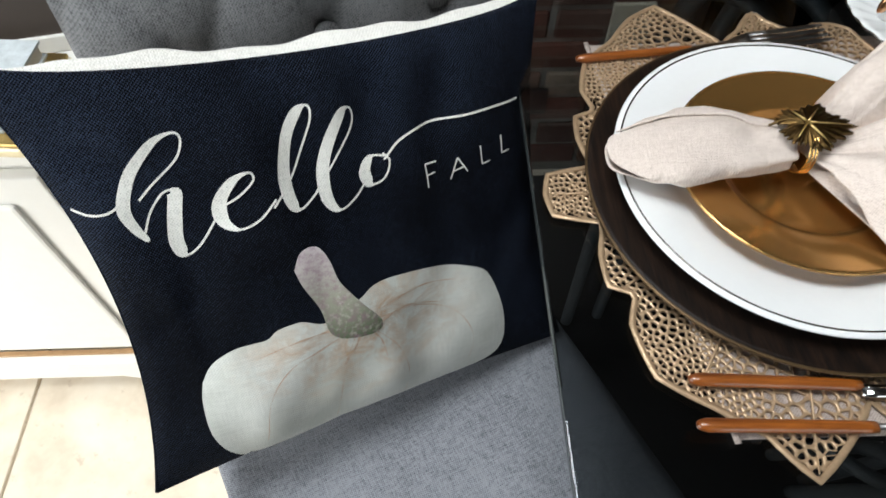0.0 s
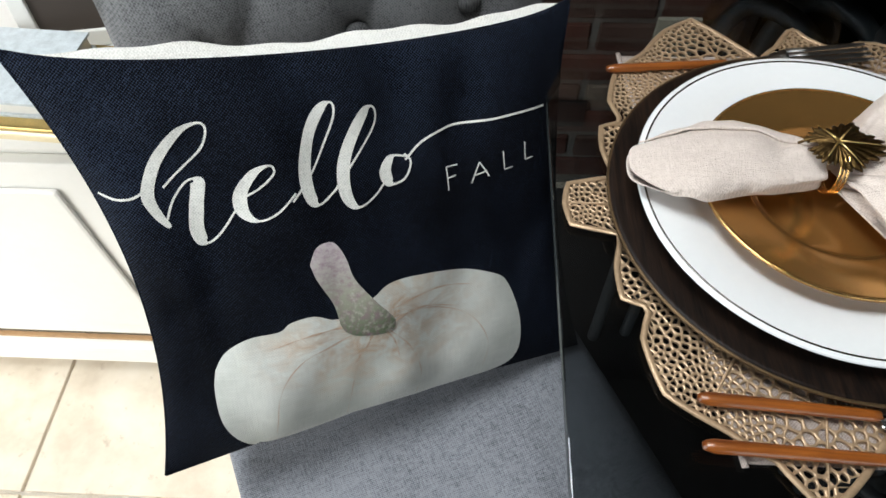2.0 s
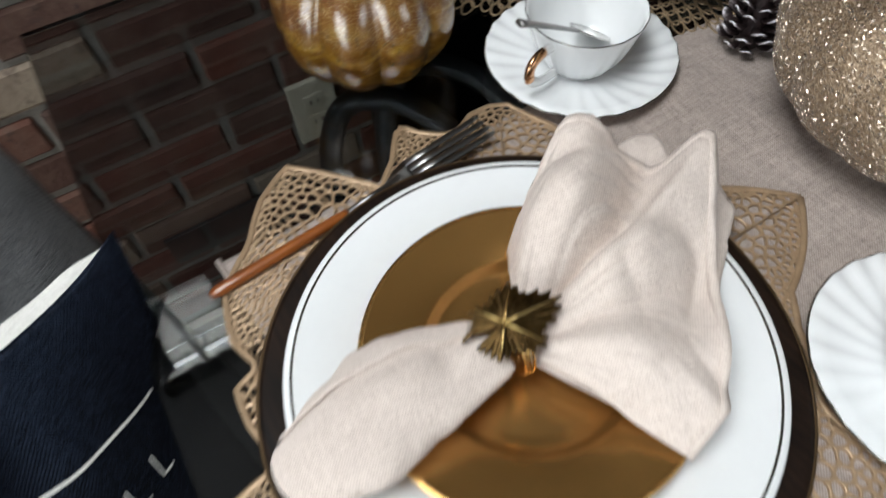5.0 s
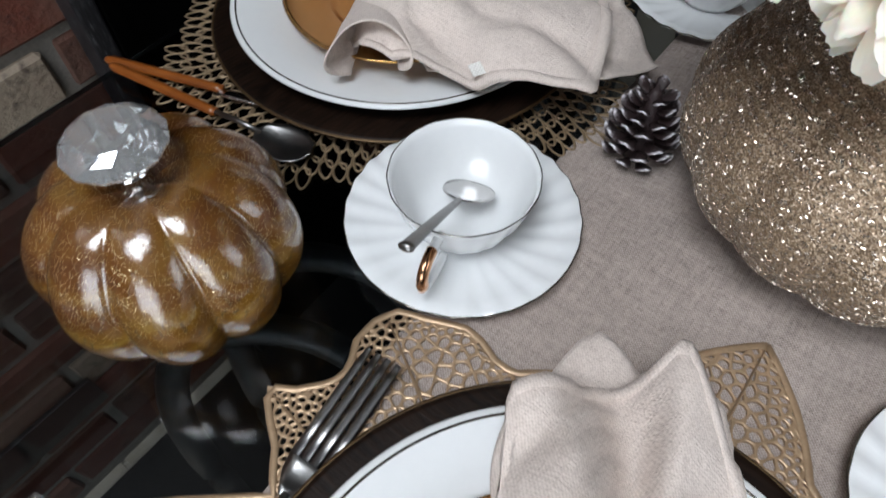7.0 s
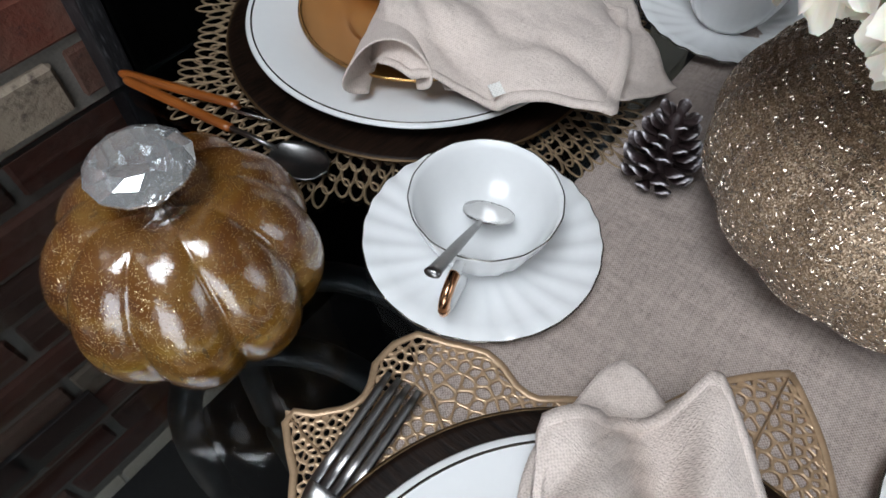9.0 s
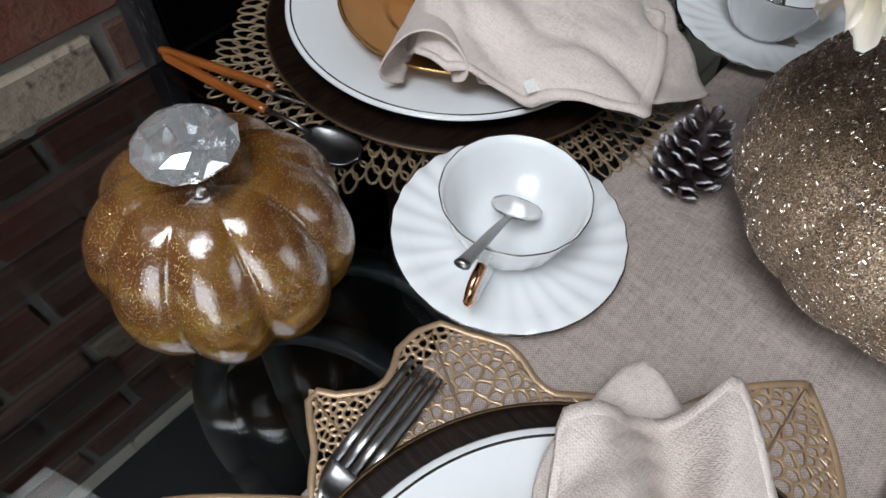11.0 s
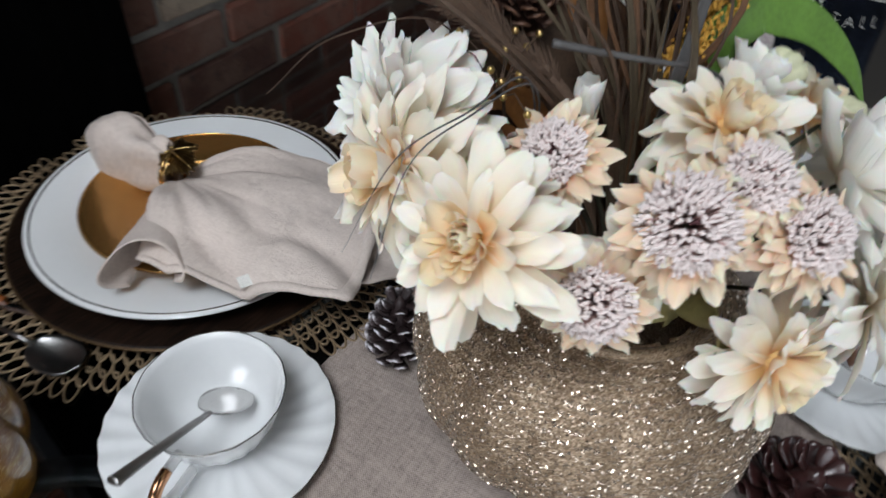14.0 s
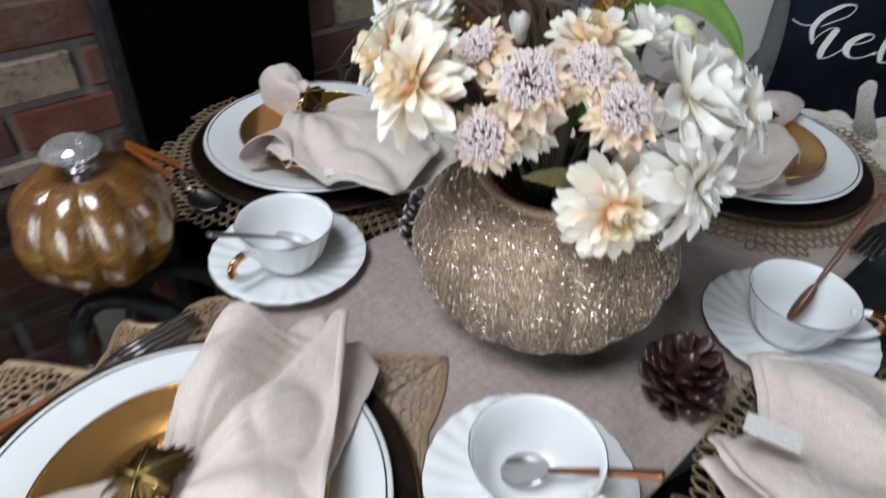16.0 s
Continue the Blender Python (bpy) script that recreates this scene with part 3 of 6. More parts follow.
for z in (1.0, 2.14):
    part("window_frame", block(0.06, 1.34, Y0 - 0.098, Y0 - 0.052, z, z + 0.06, 0.004), M_WHITE, win, smooth=False)
# Unseen window, added only to be mirrored in the table glass.
slot = thing("window_2", "narrow white barred window, unseen, added for its reflection in the table glass", "window", kind="structure")
for x in (WX0 + 0.002, (WX0 + WX1) / 2 - 0.006, WX1 - 0.014):
    part("window_frame", block(x, x + 0.012, Y1 + 0.02, Y1 + 0.06, WZ0 + 0.002, WZ1 - 0.002, 0.002), M_WHITE, slot, smooth=False)
for k in range(7):
    z = WZ0 + 0.004 + k * (WZ1 - WZ0 - 0.02) / 6
    part("glazing_bar", block(WX0 + 0.014, WX1 - 0.014, Y1 + 0.022, Y1 + 0.058, z, z + 0.009, 0.002), M_WHITE, slot, smooth=False)
ground = setting("ground", block(-60, 60, -60, 60, -0.3, -0.13), plain("lawn", (0.08, 0.11, 0.04), 0.9, 0, 0.3, 0.6, 0.2), "flat lawn outside the house", "ground")

# rug under the table, added to make the floor below the glass black
tagged(part("rug", block(-0.70, 0.75, -0.95, 0.50, 0.0, 0.012, 0.004), M_RUG, None, "", False), "black low-pile rug, added to darken the floor under the dining table", "rug")

# ---- dining table ----
TX, TY, TZ = -0.066, -0.139, 0.75
TL, TR, TF, TB = -0.603, 0.475, -0.650, 0.372
table = thing("dining_table", "square smoked glass table on black iron scrolls", "table")
part("tabletop", block(TL, TR, TF, TB, TZ - 0.010, TZ, 0.0012, 2), M_GLASS, table, "clear smoked glass top with polished edge", False)
glass_top = table.children[0] if table.children else [o for o in bpy.data.objects if o.parent == table][0]
glass_top.data.materials.append(plain("ground_glass_edge", (0.045, 0.052, 0.052), 0.25, 0, 0.1, 30, 0.02))
for face in glass_top.data.polygons:
    if abs(face.normal.z) < 0.3:
        face.material_index = 1


def iron_arch(m):
    bm = tube(smooth_line([(-0.36, 0.27, 0.012), (-0.36, 0.275, 0.30), (-0.357, 0.272, 0.60), (-0.342, 0.286, 0.692), (-0.312, 0.286, 0.722), (-0.27, 0.25, 0.715), (-0.245, 0.20, 0.67), (-0.22, 0.13, 0.50), (-0.13, 0.06, 0.30), (-0.06, 0.03, 0.012)]), 0.0105, 10)
    bmesh.ops.transform(bm, matrix=m, verts=bm.verts)
    return bm


for k in range(4):
    turn = Matrix.Translation((TX, TY, 0)) @ Matrix.Rotation(k * math.pi / 2, 4, "Z")
    part("scroll_bar", iron_arch(turn), M_IRON, table, "black iron scroll bar")
    part("scroll_bar", iron_arch(turn @ Matrix.Translation((0.062, 0.012, -0.002))), M_IRON, table, "black iron scroll bar")
part("base_ring", tube([(TX + 0.13 * math.cos(a), TY + 0.13 * math.sin(a), 0.30) for a in (2 * math.pi * j / 48 for j in range(49))], 0.01, 8), M_IRON, table)

# ---- table runner ----


def make_runner():
    rows = []
    for i in range(161):
        row = []
        for j in range(61):
            end = -0.504 - 0.035 * j / 60
            x = end + (0.502 - end) * i / 160
            y = -0.329 + 0.009 * i / 160 + (0.369 - 0.03 * i / 160) * j / 60 + 0.004 * math.sin(x * 9 + j * 0.06) + 0.012 * (x + 0.27) * 0.8
            z = TZ + 0.0018 + 0.0020 * (1 + math.sin(x * 21 + y * 33)) * (0.5 + 0.5 * math.sin(x * 7 - y * 15)) + 0.0032 * abs(noise.noise(Vector((x * 14, y * 14, 3)))) + 0.0008 * abs(noise.noise(Vector((x * 40, y * 40, 7)))) + 0.0040 * max(0, 0.2 - abs(noise.noise(Vector((x * 6 + y * 3, y * 7, 11))))) / 0.2 + 0.0014 * max(0, 0.2 - abs(noise.noise(Vector((x * 15, y * 11 + x * 5, 5))))) / 0.2
            clear = min(1, max(0.12, (min(math.hypot(x - px, y - py) for px, py in ((-0.409, -0.139), (-0.072, 0.225), (0.340, -0.120), (-0.030, -0.505))) - 0.215) / 0.04))
            z = TZ + 0.0012 + (z - TZ - 0.0012) * clear
            if x > TR:
                z -= (x - TR) * 0.9
            row.append((x, y, z))
        rows.append(row)
    return sheet(rows, -0.0010)


runner = thing("table_runner", "taupe linen table runner lying along the glass table", "table runner")
part("cloth", make_runner(), M_RUNNER, runner)
part("hem", tube(smooth_line([(-0.5025 - 0.035 * k / 12, -0.330 + 0.366 * k / 12, TZ + 0.0038) for k in range(13)], 3), 0.0022, 6, None, 0.35), M_RUNNER, runner, "stitched end hem")

# ---- placemats ----


def half_plane(poly, p, n):
    out = []
    for a, b in zip(poly, poly[1:] + poly[:1]):
        da, db = (a[0] - p[0]) * n[0] + (a[1] - p[1]) * n[1], (b[0] - p[0]) * n[0] + (b[1] - p[1]) * n[1]
        if da <= 0:
            out.append(a)
        if da * db < 0:
            t = da / (da - db)
            out.append((a[0] + (b[0] - a[0]) * t, a[1] + (b[1] - a[1]) * t))
    return out


def polar(table, a):
    a %= 360
    for (p, r), (q, s) in zip(table, table[1:] + [(table[0][0] + 360, table[0][1])]):
        if p <= a <= q:
            return r + (s - r) * (a - p) / (q - p)
    p, r = table[-1]
    q, s = table[0]
    return r + (s - r) * ((a + 360 if a < q else a) - p) / (q + 360 - p)


# Outline of one side of the leaf, as angle from the tip and radius; the other side mirrors it.
LEAF_SIDE = [(0, 0.230), (8, 0.203), (16, 0.174), (24, 0.166), (41, 0.165), (44, 0.174), (47, 0.195), (54, 0.208), (58, 0.219), (62, 0.218), (66, 0.211), (69, 0.197), (73, 0.195), (78, 0.204), (81, 0.217), (86, 0.186), (92, 0.168), (97, 0.190), (104, 0.231), (112, 0.222), (121, 0.204), (132, 0.199), (142, 0.180), (147, 0.160), (152, 0.172), (160, 0.163), (167, 0.152), (171, 0.152), (173, 0.183), (180, 0.186)]
LEAF_OUT = LEAF_SIDE + [(360 - a, {104: 0.221, 112: 0.201, 121: 0.197}.get(a, r)) for a, r in LEAF_SIDE[-2:0:-1]]


def lace_leaf(seed, outline, inner=0.135):
    """Moulded lace: a net of round-cornered cells between an outer rim and the plate."""
    rng = random.Random(seed)
    seeds = []
    cell = {}
    for _ in range(70000):
        a, r = rng.uniform(0, 360), math.sqrt(rng.uniform((inner - 0.03) ** 2, 0.235 ** 2))
        edge = polar(outline, a)
        if r > edge - 0.0015:
            continue
        lobe = 0.5 + 0.5 * math.cos(radians(a * 7.0 + 20 * math.sin(r * 60)))
        gap = 0.0031 + 0.0050 * lobe * min(1, max(0, (edge - r) / 0.05) + 0.12)
        x, y = r * math.cos(radians(a)), r * math.sin(radians(a))
        i, j = int(x // 0.0085), int(y // 0.0085)
        if any((x - p) ** 2 + (y - q) ** 2 < (0.5 * (gap + g)) ** 2 for di in (-1, 0, 1) for dj in (-1, 0, 1) for p, q, g in cell.get((i + di, j + dj), ())):
            continue
        cell.setdefault((i, j), []).append((x, y, gap))
        seeds.append((x, y, gap, i, j))
    bm = bmesh.new()
    for x, y, gap, i, j in seeds:
        near = sorted(((p - x) ** 2 + (q - y) ** 2, p, q) for di in (-2, -1, 0, 1, 2) for dj in (-2, -1, 0, 1, 2) for p, q, g in cell.get((i + di, j + dj), ()) if (p, q) != (x, y))[:16]
        poly = [(x + 0.009 * math.cos(k * math.pi / 5), y + 0.009 * math.sin(k * math.pi / 5)) for k in range(10)]
        for d, p, q in near:
            poly = half_plane(poly, ((x + p) / 2, (y + q) / 2), (p - x, q - y))
        fixed = []
        for p, q in poly:
            r, a = math.hypot(p, q), math.degrees(math.atan2(q, p))
            e = polar(outline, a)
            fixed.append((p * e / r, q * e / r) if r > e else (p, q))
        if len(fixed) < 3:
            continue
        cx, cy = sum(p for p, q in fixed) / len(fixed), sum(q for p, q in fixed) / len(fixed)
        size = min(math.hypot(p - cx, q - cy) for p, q in fixed)
        if size < 0.0009:
            continue
        s = max(0.25, 1 - 0.0009 / size)
        m = len(fixed)
        hole = []
        for k in range(m):
            p, q = fixed[k]
            p2, q2 = fixed[(k + 1) % m]
            hole += [(cx + (p * 0.72 + p2 * 0.28 - cx) * s, cy + (q * 0.72 + q2 * 0.28 - cy) * s), (cx + (p * 0.28 + p2 * 0.72 - cx) * s, cy + (q * 0.28 + q2 * 0.72 - cy) * s)]
        top = [bm.verts.new((p, q, 0.0022)) for p, q in fixed]
        rim = [bm.verts.new((p, q, 0.0019)) for p, q in hole]
        foot = [bm.verts.new((p, q, 0.0)) for p, q in hole]
        for k in range(m):
            a, b = top[k], top[(k + 1) % m]
            bm.faces.new((a, b, rim[2 * k + 1], rim[2 * k]))
            bm.faces.new((b, rim[(2 * k + 2) % (2 * m)], rim[2 * k + 1]))
        for k in range(2 * m):
            bm.faces.new((rim[k], rim[(k + 1) % (2 * m)], foot[(k + 1) % (2 * m)], foot[k]))
    return bm


def leaf_rim(outline, r=0.0023):
    pts = [(polar(outline, a) * math.cos(radians(a)), polar(outline, a) * math.sin(radians(a)), 0.0018) for a in range(0, 361, 2)]
    return tube(pts, r, 8, None, 0.45)


def leaf_vein(outline, a, r=0.0016):
    e = polar(outline, a) - 0.004
    return tube([(q * math.cos(radians(a)), q * math.sin(radians(a)), 0.0022) for q in (0.10, 0.13, 0.16, e)], lambda t: r * (1.3 - t), 6)


PLACES = {"west": (-0.409, -0.139, 0.0), "north": (-0.072, 0.225, -90.0), "east": (0.340, -0.120, 180.0), "south": (-0.030, -0.505, 90.0)}


def loop_lace(seed):
    """Lace of pulled loops in staggered rows round the plate."""
    rng = random.Random(seed)
    bm = bmesh.new()
    for row in range(7):
        r = 0.126 + row * 0.0125
        n = int(2 * math.pi * r / 0.0105)
        for k in range(n):
            a = 2 * math.pi * (k + 0.5 * (row % 2)) / n
            edge = 0.192 + 0.010 * math.cos(9 * a) + 0.005 * math.cos(4 * a + 1)
            if r > edge:
                continue
            L, W = 0.0095 * rng.uniform(0.9, 1.15), 0.0050
            lean = 0.35 * math.sin(9 * a)
            line = []
            for j in range(11):
                t = 2 * math.pi * j / 10
                u, v = L * math.cos(t), W * math.sin(t) * (1 - 0.25 * math.cos(t))
                u, v = u * math.cos(lean) - v * math.sin(lean), u * math.sin(lean) + v * math.cos(lean)
                line.append(((r + u) * math.cos(a) - v * math.sin(a), (r + u) * math.sin(a) + v * math.cos(a), 0.0013))
            tube(line, 0.0011, 4, bm)
    return bm


def placemat(key, kind):
    x, y, turn = PLACES[key]
    m = pose(x, y, TZ + (0.0030 if key in ("west", "east") else 0.0012), 0, 0, turn)
    if kind == "leaf":
        ob = thing("placemat", "gold moulded leaf placemat with open lace cells", "placemat", m, "placemats on the table")
        part("lace", lace_leaf(5, LEAF_OUT), M_MATGOLD, ob, smooth=False)
        part("rim", leaf_rim(LEAF_OUT), M_MATGOLD, ob)
        for a in (0, 30, 60, 81, 104, 125, 150, 180, 210, 235, 256, 279, 300, 330):
            part("vein", leaf_vein(LEAF_OUT, a), M_MATGOLD, ob)
    else:
        ob = thing("placemat", "bronze placemat of looped openwork lace", "placemat", m, "placemats on the table")
        part("lace", loop_lace(3 + len(key)), M_MATBRONZE, ob)
        part("rim", tube([(0.122 * math.cos(a), 0.122 * math.sin(a), 0.0013) for a in (2 * math.pi * j / 64 for j in range(65))], 0.0014, 5), M_MATBRONZE, ob)
    return ob


placemat("west", "leaf")
for key in ("north", "east", "south"):
    placemat(key, "loops")

# ---- chargers, plates and bowls ----


def make_charger(m):
    ob = thing("charger_plate", "round espresso brown wooden charger plate", "charger plate", m, "chargers on the table")
    part("plate_body", lathe([(0.0, 0.003), (0.10, 0.003), (0.105, 0.0), (0.120, 0.0), (0.145, 0.0055), (0.1540, 0.0085), (0.1557, 0.010), (0.1548, 0.0115), (0.1515, 0.0118), (0.128, 0.0085), (0.120, 0.0065), (0.0, 0.006)], 96), M_CHARGER, ob)
    part("rim_edge", lathe([(0.1552, 0.0093), (0.1566, 0.0098), (0.1566, 0.0110), (0.1550, 0.0116), (0.1542, 0.0110), (0.1552, 0.0093)], 96), plain("gilded_edge", (0.11, 0.068, 0.032), 0.45, 0.7, 0.4, 60, 0.1), ob, "thin gilded edge")
    return ob


def make_plate(m):
    ob = thing("dinner_plate", "white porcelain dinner plate with a thin platinum rim line", "plate", m, "dinner plates on the table")
    part("plate_body", lathe([(0.0, 0.0035), (0.078, 0.0035), (0.080, 0.0), (0.086, 0.0), (0.090, 0.003), (0.109, 0.0105), (0.136, 0.0165), (0.1382, 0.0180), (0.1372, 0.0194), (0.133, 0.0190), (0.107, 0.0140), (0.094, 0.0085), (0.088, 0.0068), (0.0, 0.0065)], 128), M_PORCELAIN, ob)
    part("rim_line", lathe([(0.1340, 0.0191), (0.1341, 0.0195), (0.1328, 0.0194), (0.1327, 0.0188), (0.1340, 0.0191)], 128), M_RIMLINE, ob, "thin dark platinum line")
    return ob


def make_bowl(m):
    ob = thing("soup_bowl", "shallow gold lustre bowl on a dinner plate", "bowl", m, "gold bowls on the table")
    part("bowl_body", lathe([(0.0, 0.0035), (0.046, 0.0035), (0.048, 0.0), (0.053, 0.0), (0.057, 0.002), (0.064, 0.0075), (0.080, 0.0108), (0.0945, 0.0150), (0.0962, 0.0160), (0.0950, 0.0172), (0.0925, 0.0167), (0.078, 0.0134), (0.0625, 0.0110), (0.0600, 0.0098), (0.0560, 0.0060), (0.0525, 0.0048), (0.045, 0.0044), (0.0, 0.0044)], 112), M_GOLDGLAZE, ob)
    part("rim_line", lathe([(0.0958, 0.0166), (0.0955, 0.0175), (0.0944, 0.0176), (0.0945, 0.0166), (0.0958, 0.0166)], 112), M_GOLD, ob, "bright gold rim")
    return ob


first = None
for key, (x, y, turn) in PLACES.items():
    mats = [pose(x, y, TZ + h, 0, 0, turn + j) for h, j in ((0.0052, 0), (0.0118, 20), (0.0188, 40))]
    if first is None:
        first = [make_charger(mats[0]), make_plate(mats[1]), make_bowl(mats[2])]
    else:
        for ob, m in zip(first, mats):
            copy_thing(ob, m)

# ---- napkins with leaf rings ----


def fan_sheet(corners, z0, profile, lift, drop, seed):
    """Cloth spreading from the ring; corners are (angle, distance) along its free edge, profile (0..1 across, height) its folds."""
    a0, a1 = corners[0][0], corners[-1][0]
    C = [(d * math.cos(radians(a)), d * math.sin(radians(a))) for a, d in corners]
    folds = smooth_line([(p, h, 0) for p, h in profile], 10)
    rows = []
    rng = random.Random(int(seed * 100))
    pleats = [(rng.uniform(0.12, 0.88), rng.uniform(-0.10, 0.10), rng.choice((-1, 1)) * rng.uniform(0.0025, 0.0045)) for _ in range(5)]
    N, K = 40, 84
    for j in range(K + 1):
        u = j / K
        ang = radians(a0 + (a1 - a0) * u)
        dx, dy = math.cos(ang), math.sin(ang)
        reach = 0.05
        for (px, py), (qx, qy) in zip(C, C[1:]):
            ex, ey = qx - px, qy - py
            den = dx * ey - dy * ex
            if abs(den) > 1e-9:
                t = (px * ey - py * ex) / den
                w = (px * dy - py * dx) / den
                if -1e-6 <= w <= 1 + 1e-6 and t > 0:
                    reach = t
        row = []
        for i in range(N + 1):
            f = i / N
            v = u + 0.05 * math.sin(3 * f + seed) * u * (1 - u) * 4
            k = min(range(len(folds) - 1), key=lambda q: abs(folds[q].x - v))
            h = folds[k].y
            r = 0.010 + (reach - 0.010) * f
            p = Vector((r * dx, r * dy, seed))
            crumple = 0.0055 * noise.noise(p * 22) - 0.0085 * max(0, 0.22 - abs(noise.noise(p * 13 + Vector((5, 1, 0))))) / 0.22 * f + 0.0014 * noise.noise(p * 75) + 0.0035 * math.sin(u * 27 + 3 * seed + 2 * f) * math.exp(-f * 4.5)
            for at, slant, deep in pleats:
                w = (u - at - slant * f) / 0.022
                crumple += deep * (w * math.exp(-abs(w) * 1.2) if abs(w) < 6 else 0) * math.sin(math.pi * min(1, f * 1.05)) * 1.3
            z = z0 + lift * math.sin(min(1, f * 1.5) * math.pi * 0.62) + h * min(1, f * 1.7) - drop * f ** 2.2 + crumple * min(1, f * 4)
            q = math.hypot(r * dx - 0.012, r * dy)
            row.append((r * dx, r * dy, max(z, 0.005 if q < 0.100 else -0.0005 if q < 0.140 else -0.008)))
        rows.append(row)
    return rows


def gathered_end(length, width, height, twist):
    """The free end of the napkin, rolled on itself: pinched at the ring, swelling, then flattened to a folded end; one edge laps along the top."""
    rows = []
    for i in range(57):
        f = i / 56
        swell = 0.46 + 0.54 * math.sin(min(1.0, f * 1.55) * math.pi / 2)
        shut = 1 - 0.22 * max(0.0, (f - 0.60) / 0.40) ** 1.8
        flat = 1 - 0.72 * max(0.0, (f - 0.45) / 0.55) ** 1.5
        row = []
        for j in range(85):
            q = j / 84
            p = -1.4 + 8.5 * q
            lap = 0.86 + 0.17 * q
            pinch = 1 + 0.16 * math.sin(5 * p + twist) * (1 - f) ** 2.4 + 0.05 * math.sin(2 * p + twist + 3.0 * f)
            turn = (p - 4.9 + 3.1416) % 6.2832 - 3.1416
            above = (p - 1.35 + 3.1416) % 6.2832 - 3.1416
            dent = 1 - 0.40 * math.exp(-((f - 0.22 - 0.05 * above) / 0.075) ** 2 - (above / 0.6) ** 2) - 0.2 * math.exp(-((f - 0.34) / 0.1) ** 2 - (turn / 0.5) ** 2)
            crumple = 1 + 0.10 * noise.noise(Vector((f * 4.0, math.cos(p) * 1.2, math.sin(p) * 1.2 + twist))) + 0.05 * noise.noise(Vector((f * 9, math.cos(p) * 3, math.sin(p) * 3 + twist)))
            r = lap * pinch * dent * crumple
            reach = 0.008 + length * f * (1 - 0.20 * abs(math.cos(p)) ** 3 * max(0.0, f - 0.5) * 2)
            y = width * swell * shut * r * math.cos(p)
            z = 0.017 - 0.004 * f + height * (0.62 + 0.38 * math.sin(f * 2.6)) * flat * r * math.sin(p)
            row.append((-reach, y + 0.003 * math.sin(4 * f + twist), max(z, -0.010)))
        rows.append(row)
    return sheet(rows, 0.0012)


def cloth_roll(angle, length, r0, r1, z, flat=1.0, a0=-150, a1=135):
    """An open rolled fold flaring away from the ring."""
    d = Vector((math.cos(radians(angle)), math.sin(radians(angle)), 0))
    sd = Vector((-d.y, d.x, 0))
    rows = []
    for i in range(25):
        f = i / 24
        r = r0 + (r1 - r0) * f ** 1.2
        row = []
        for j in range(31):
            a = radians(a0 + (a1 - a0) * j / 30)
            q = r * (1 - 0.25 * (j / 30)) * (1 + 0.10 * noise.noise(Vector((f * 4, j * 0.15, angle))))
            edge = length * (1 + 0.10 * math.sin(j * 0.3) if a0 < -120 else 0.60 + 0.40 * math.cos(a * 0.8)) * f + 0.012
            row.append(d * edge + sd * q * 1.25 * math.sin(a) + Vector((0, 0, z + (r + q * math.cos(a) * 0.95) * flat - 0.004 * f)))
        rows.append(row)
    return sheet(rows, 0.0012)


LEAF_LOBES = [(0, 1.18), (58, 0.94), (-58, 0.94), (118, 0.78), (-118, 0.78)]


def maple_vein(a, r):
    S = 0.028 * r
    return tube([(S * f * math.cos(radians(a)), 0.80 * S * f * math.sin(radians(a)), 0.0054 - 0.0034 * f * f) for f in (0.0, 0.3, 0.6, 0.95)], lambda t: 0.0008 * (1.2 - t), 6)


def maple_leaf():
    lobes = LEAF_LOBES
    pts = []
    n = 200
    for k in range(n):
        a = 360 * k / n - 180
        r = 0.66
        for c, q in lobes:
            d = abs((a - c + 180) % 360 - 180)
            r = max(r, q * max(0, 1 - d / 58) ** 0.42)
        if abs(abs(a) - 180) < 14:
            r = 0.18
        pts.append((r * (1 + 0.09 * math.cos(k * 0.94)), radians(a)))
    bm = bmesh.new()
    S = 0.028
    rings = []
    for f in (0.0, 0.12, 0.25, 0.38, 0.5, 0.62, 0.75, 0.88, 1.0):
        ring = []
        for r, a in pts:
            q = r * f * S
            vein = 0.0010 * sum(math.exp(-(((math.degrees(a) - c + 180) % 360 - 180) / 6) ** 2) for c, s in lobes) + 0.0009 * math.sin(abs(math.degrees(a)) * 0.55 + f * 22) * f
            ring.append((q * math.cos(a), 0.80 * q * math.sin(a), vein * f + 0.004 * (1 - f * f) + 0.002 * math.sin(2 * a) * f))
        rings.append(ring)
    return sheet([r + r[:1] for r in rings], 0.0011)


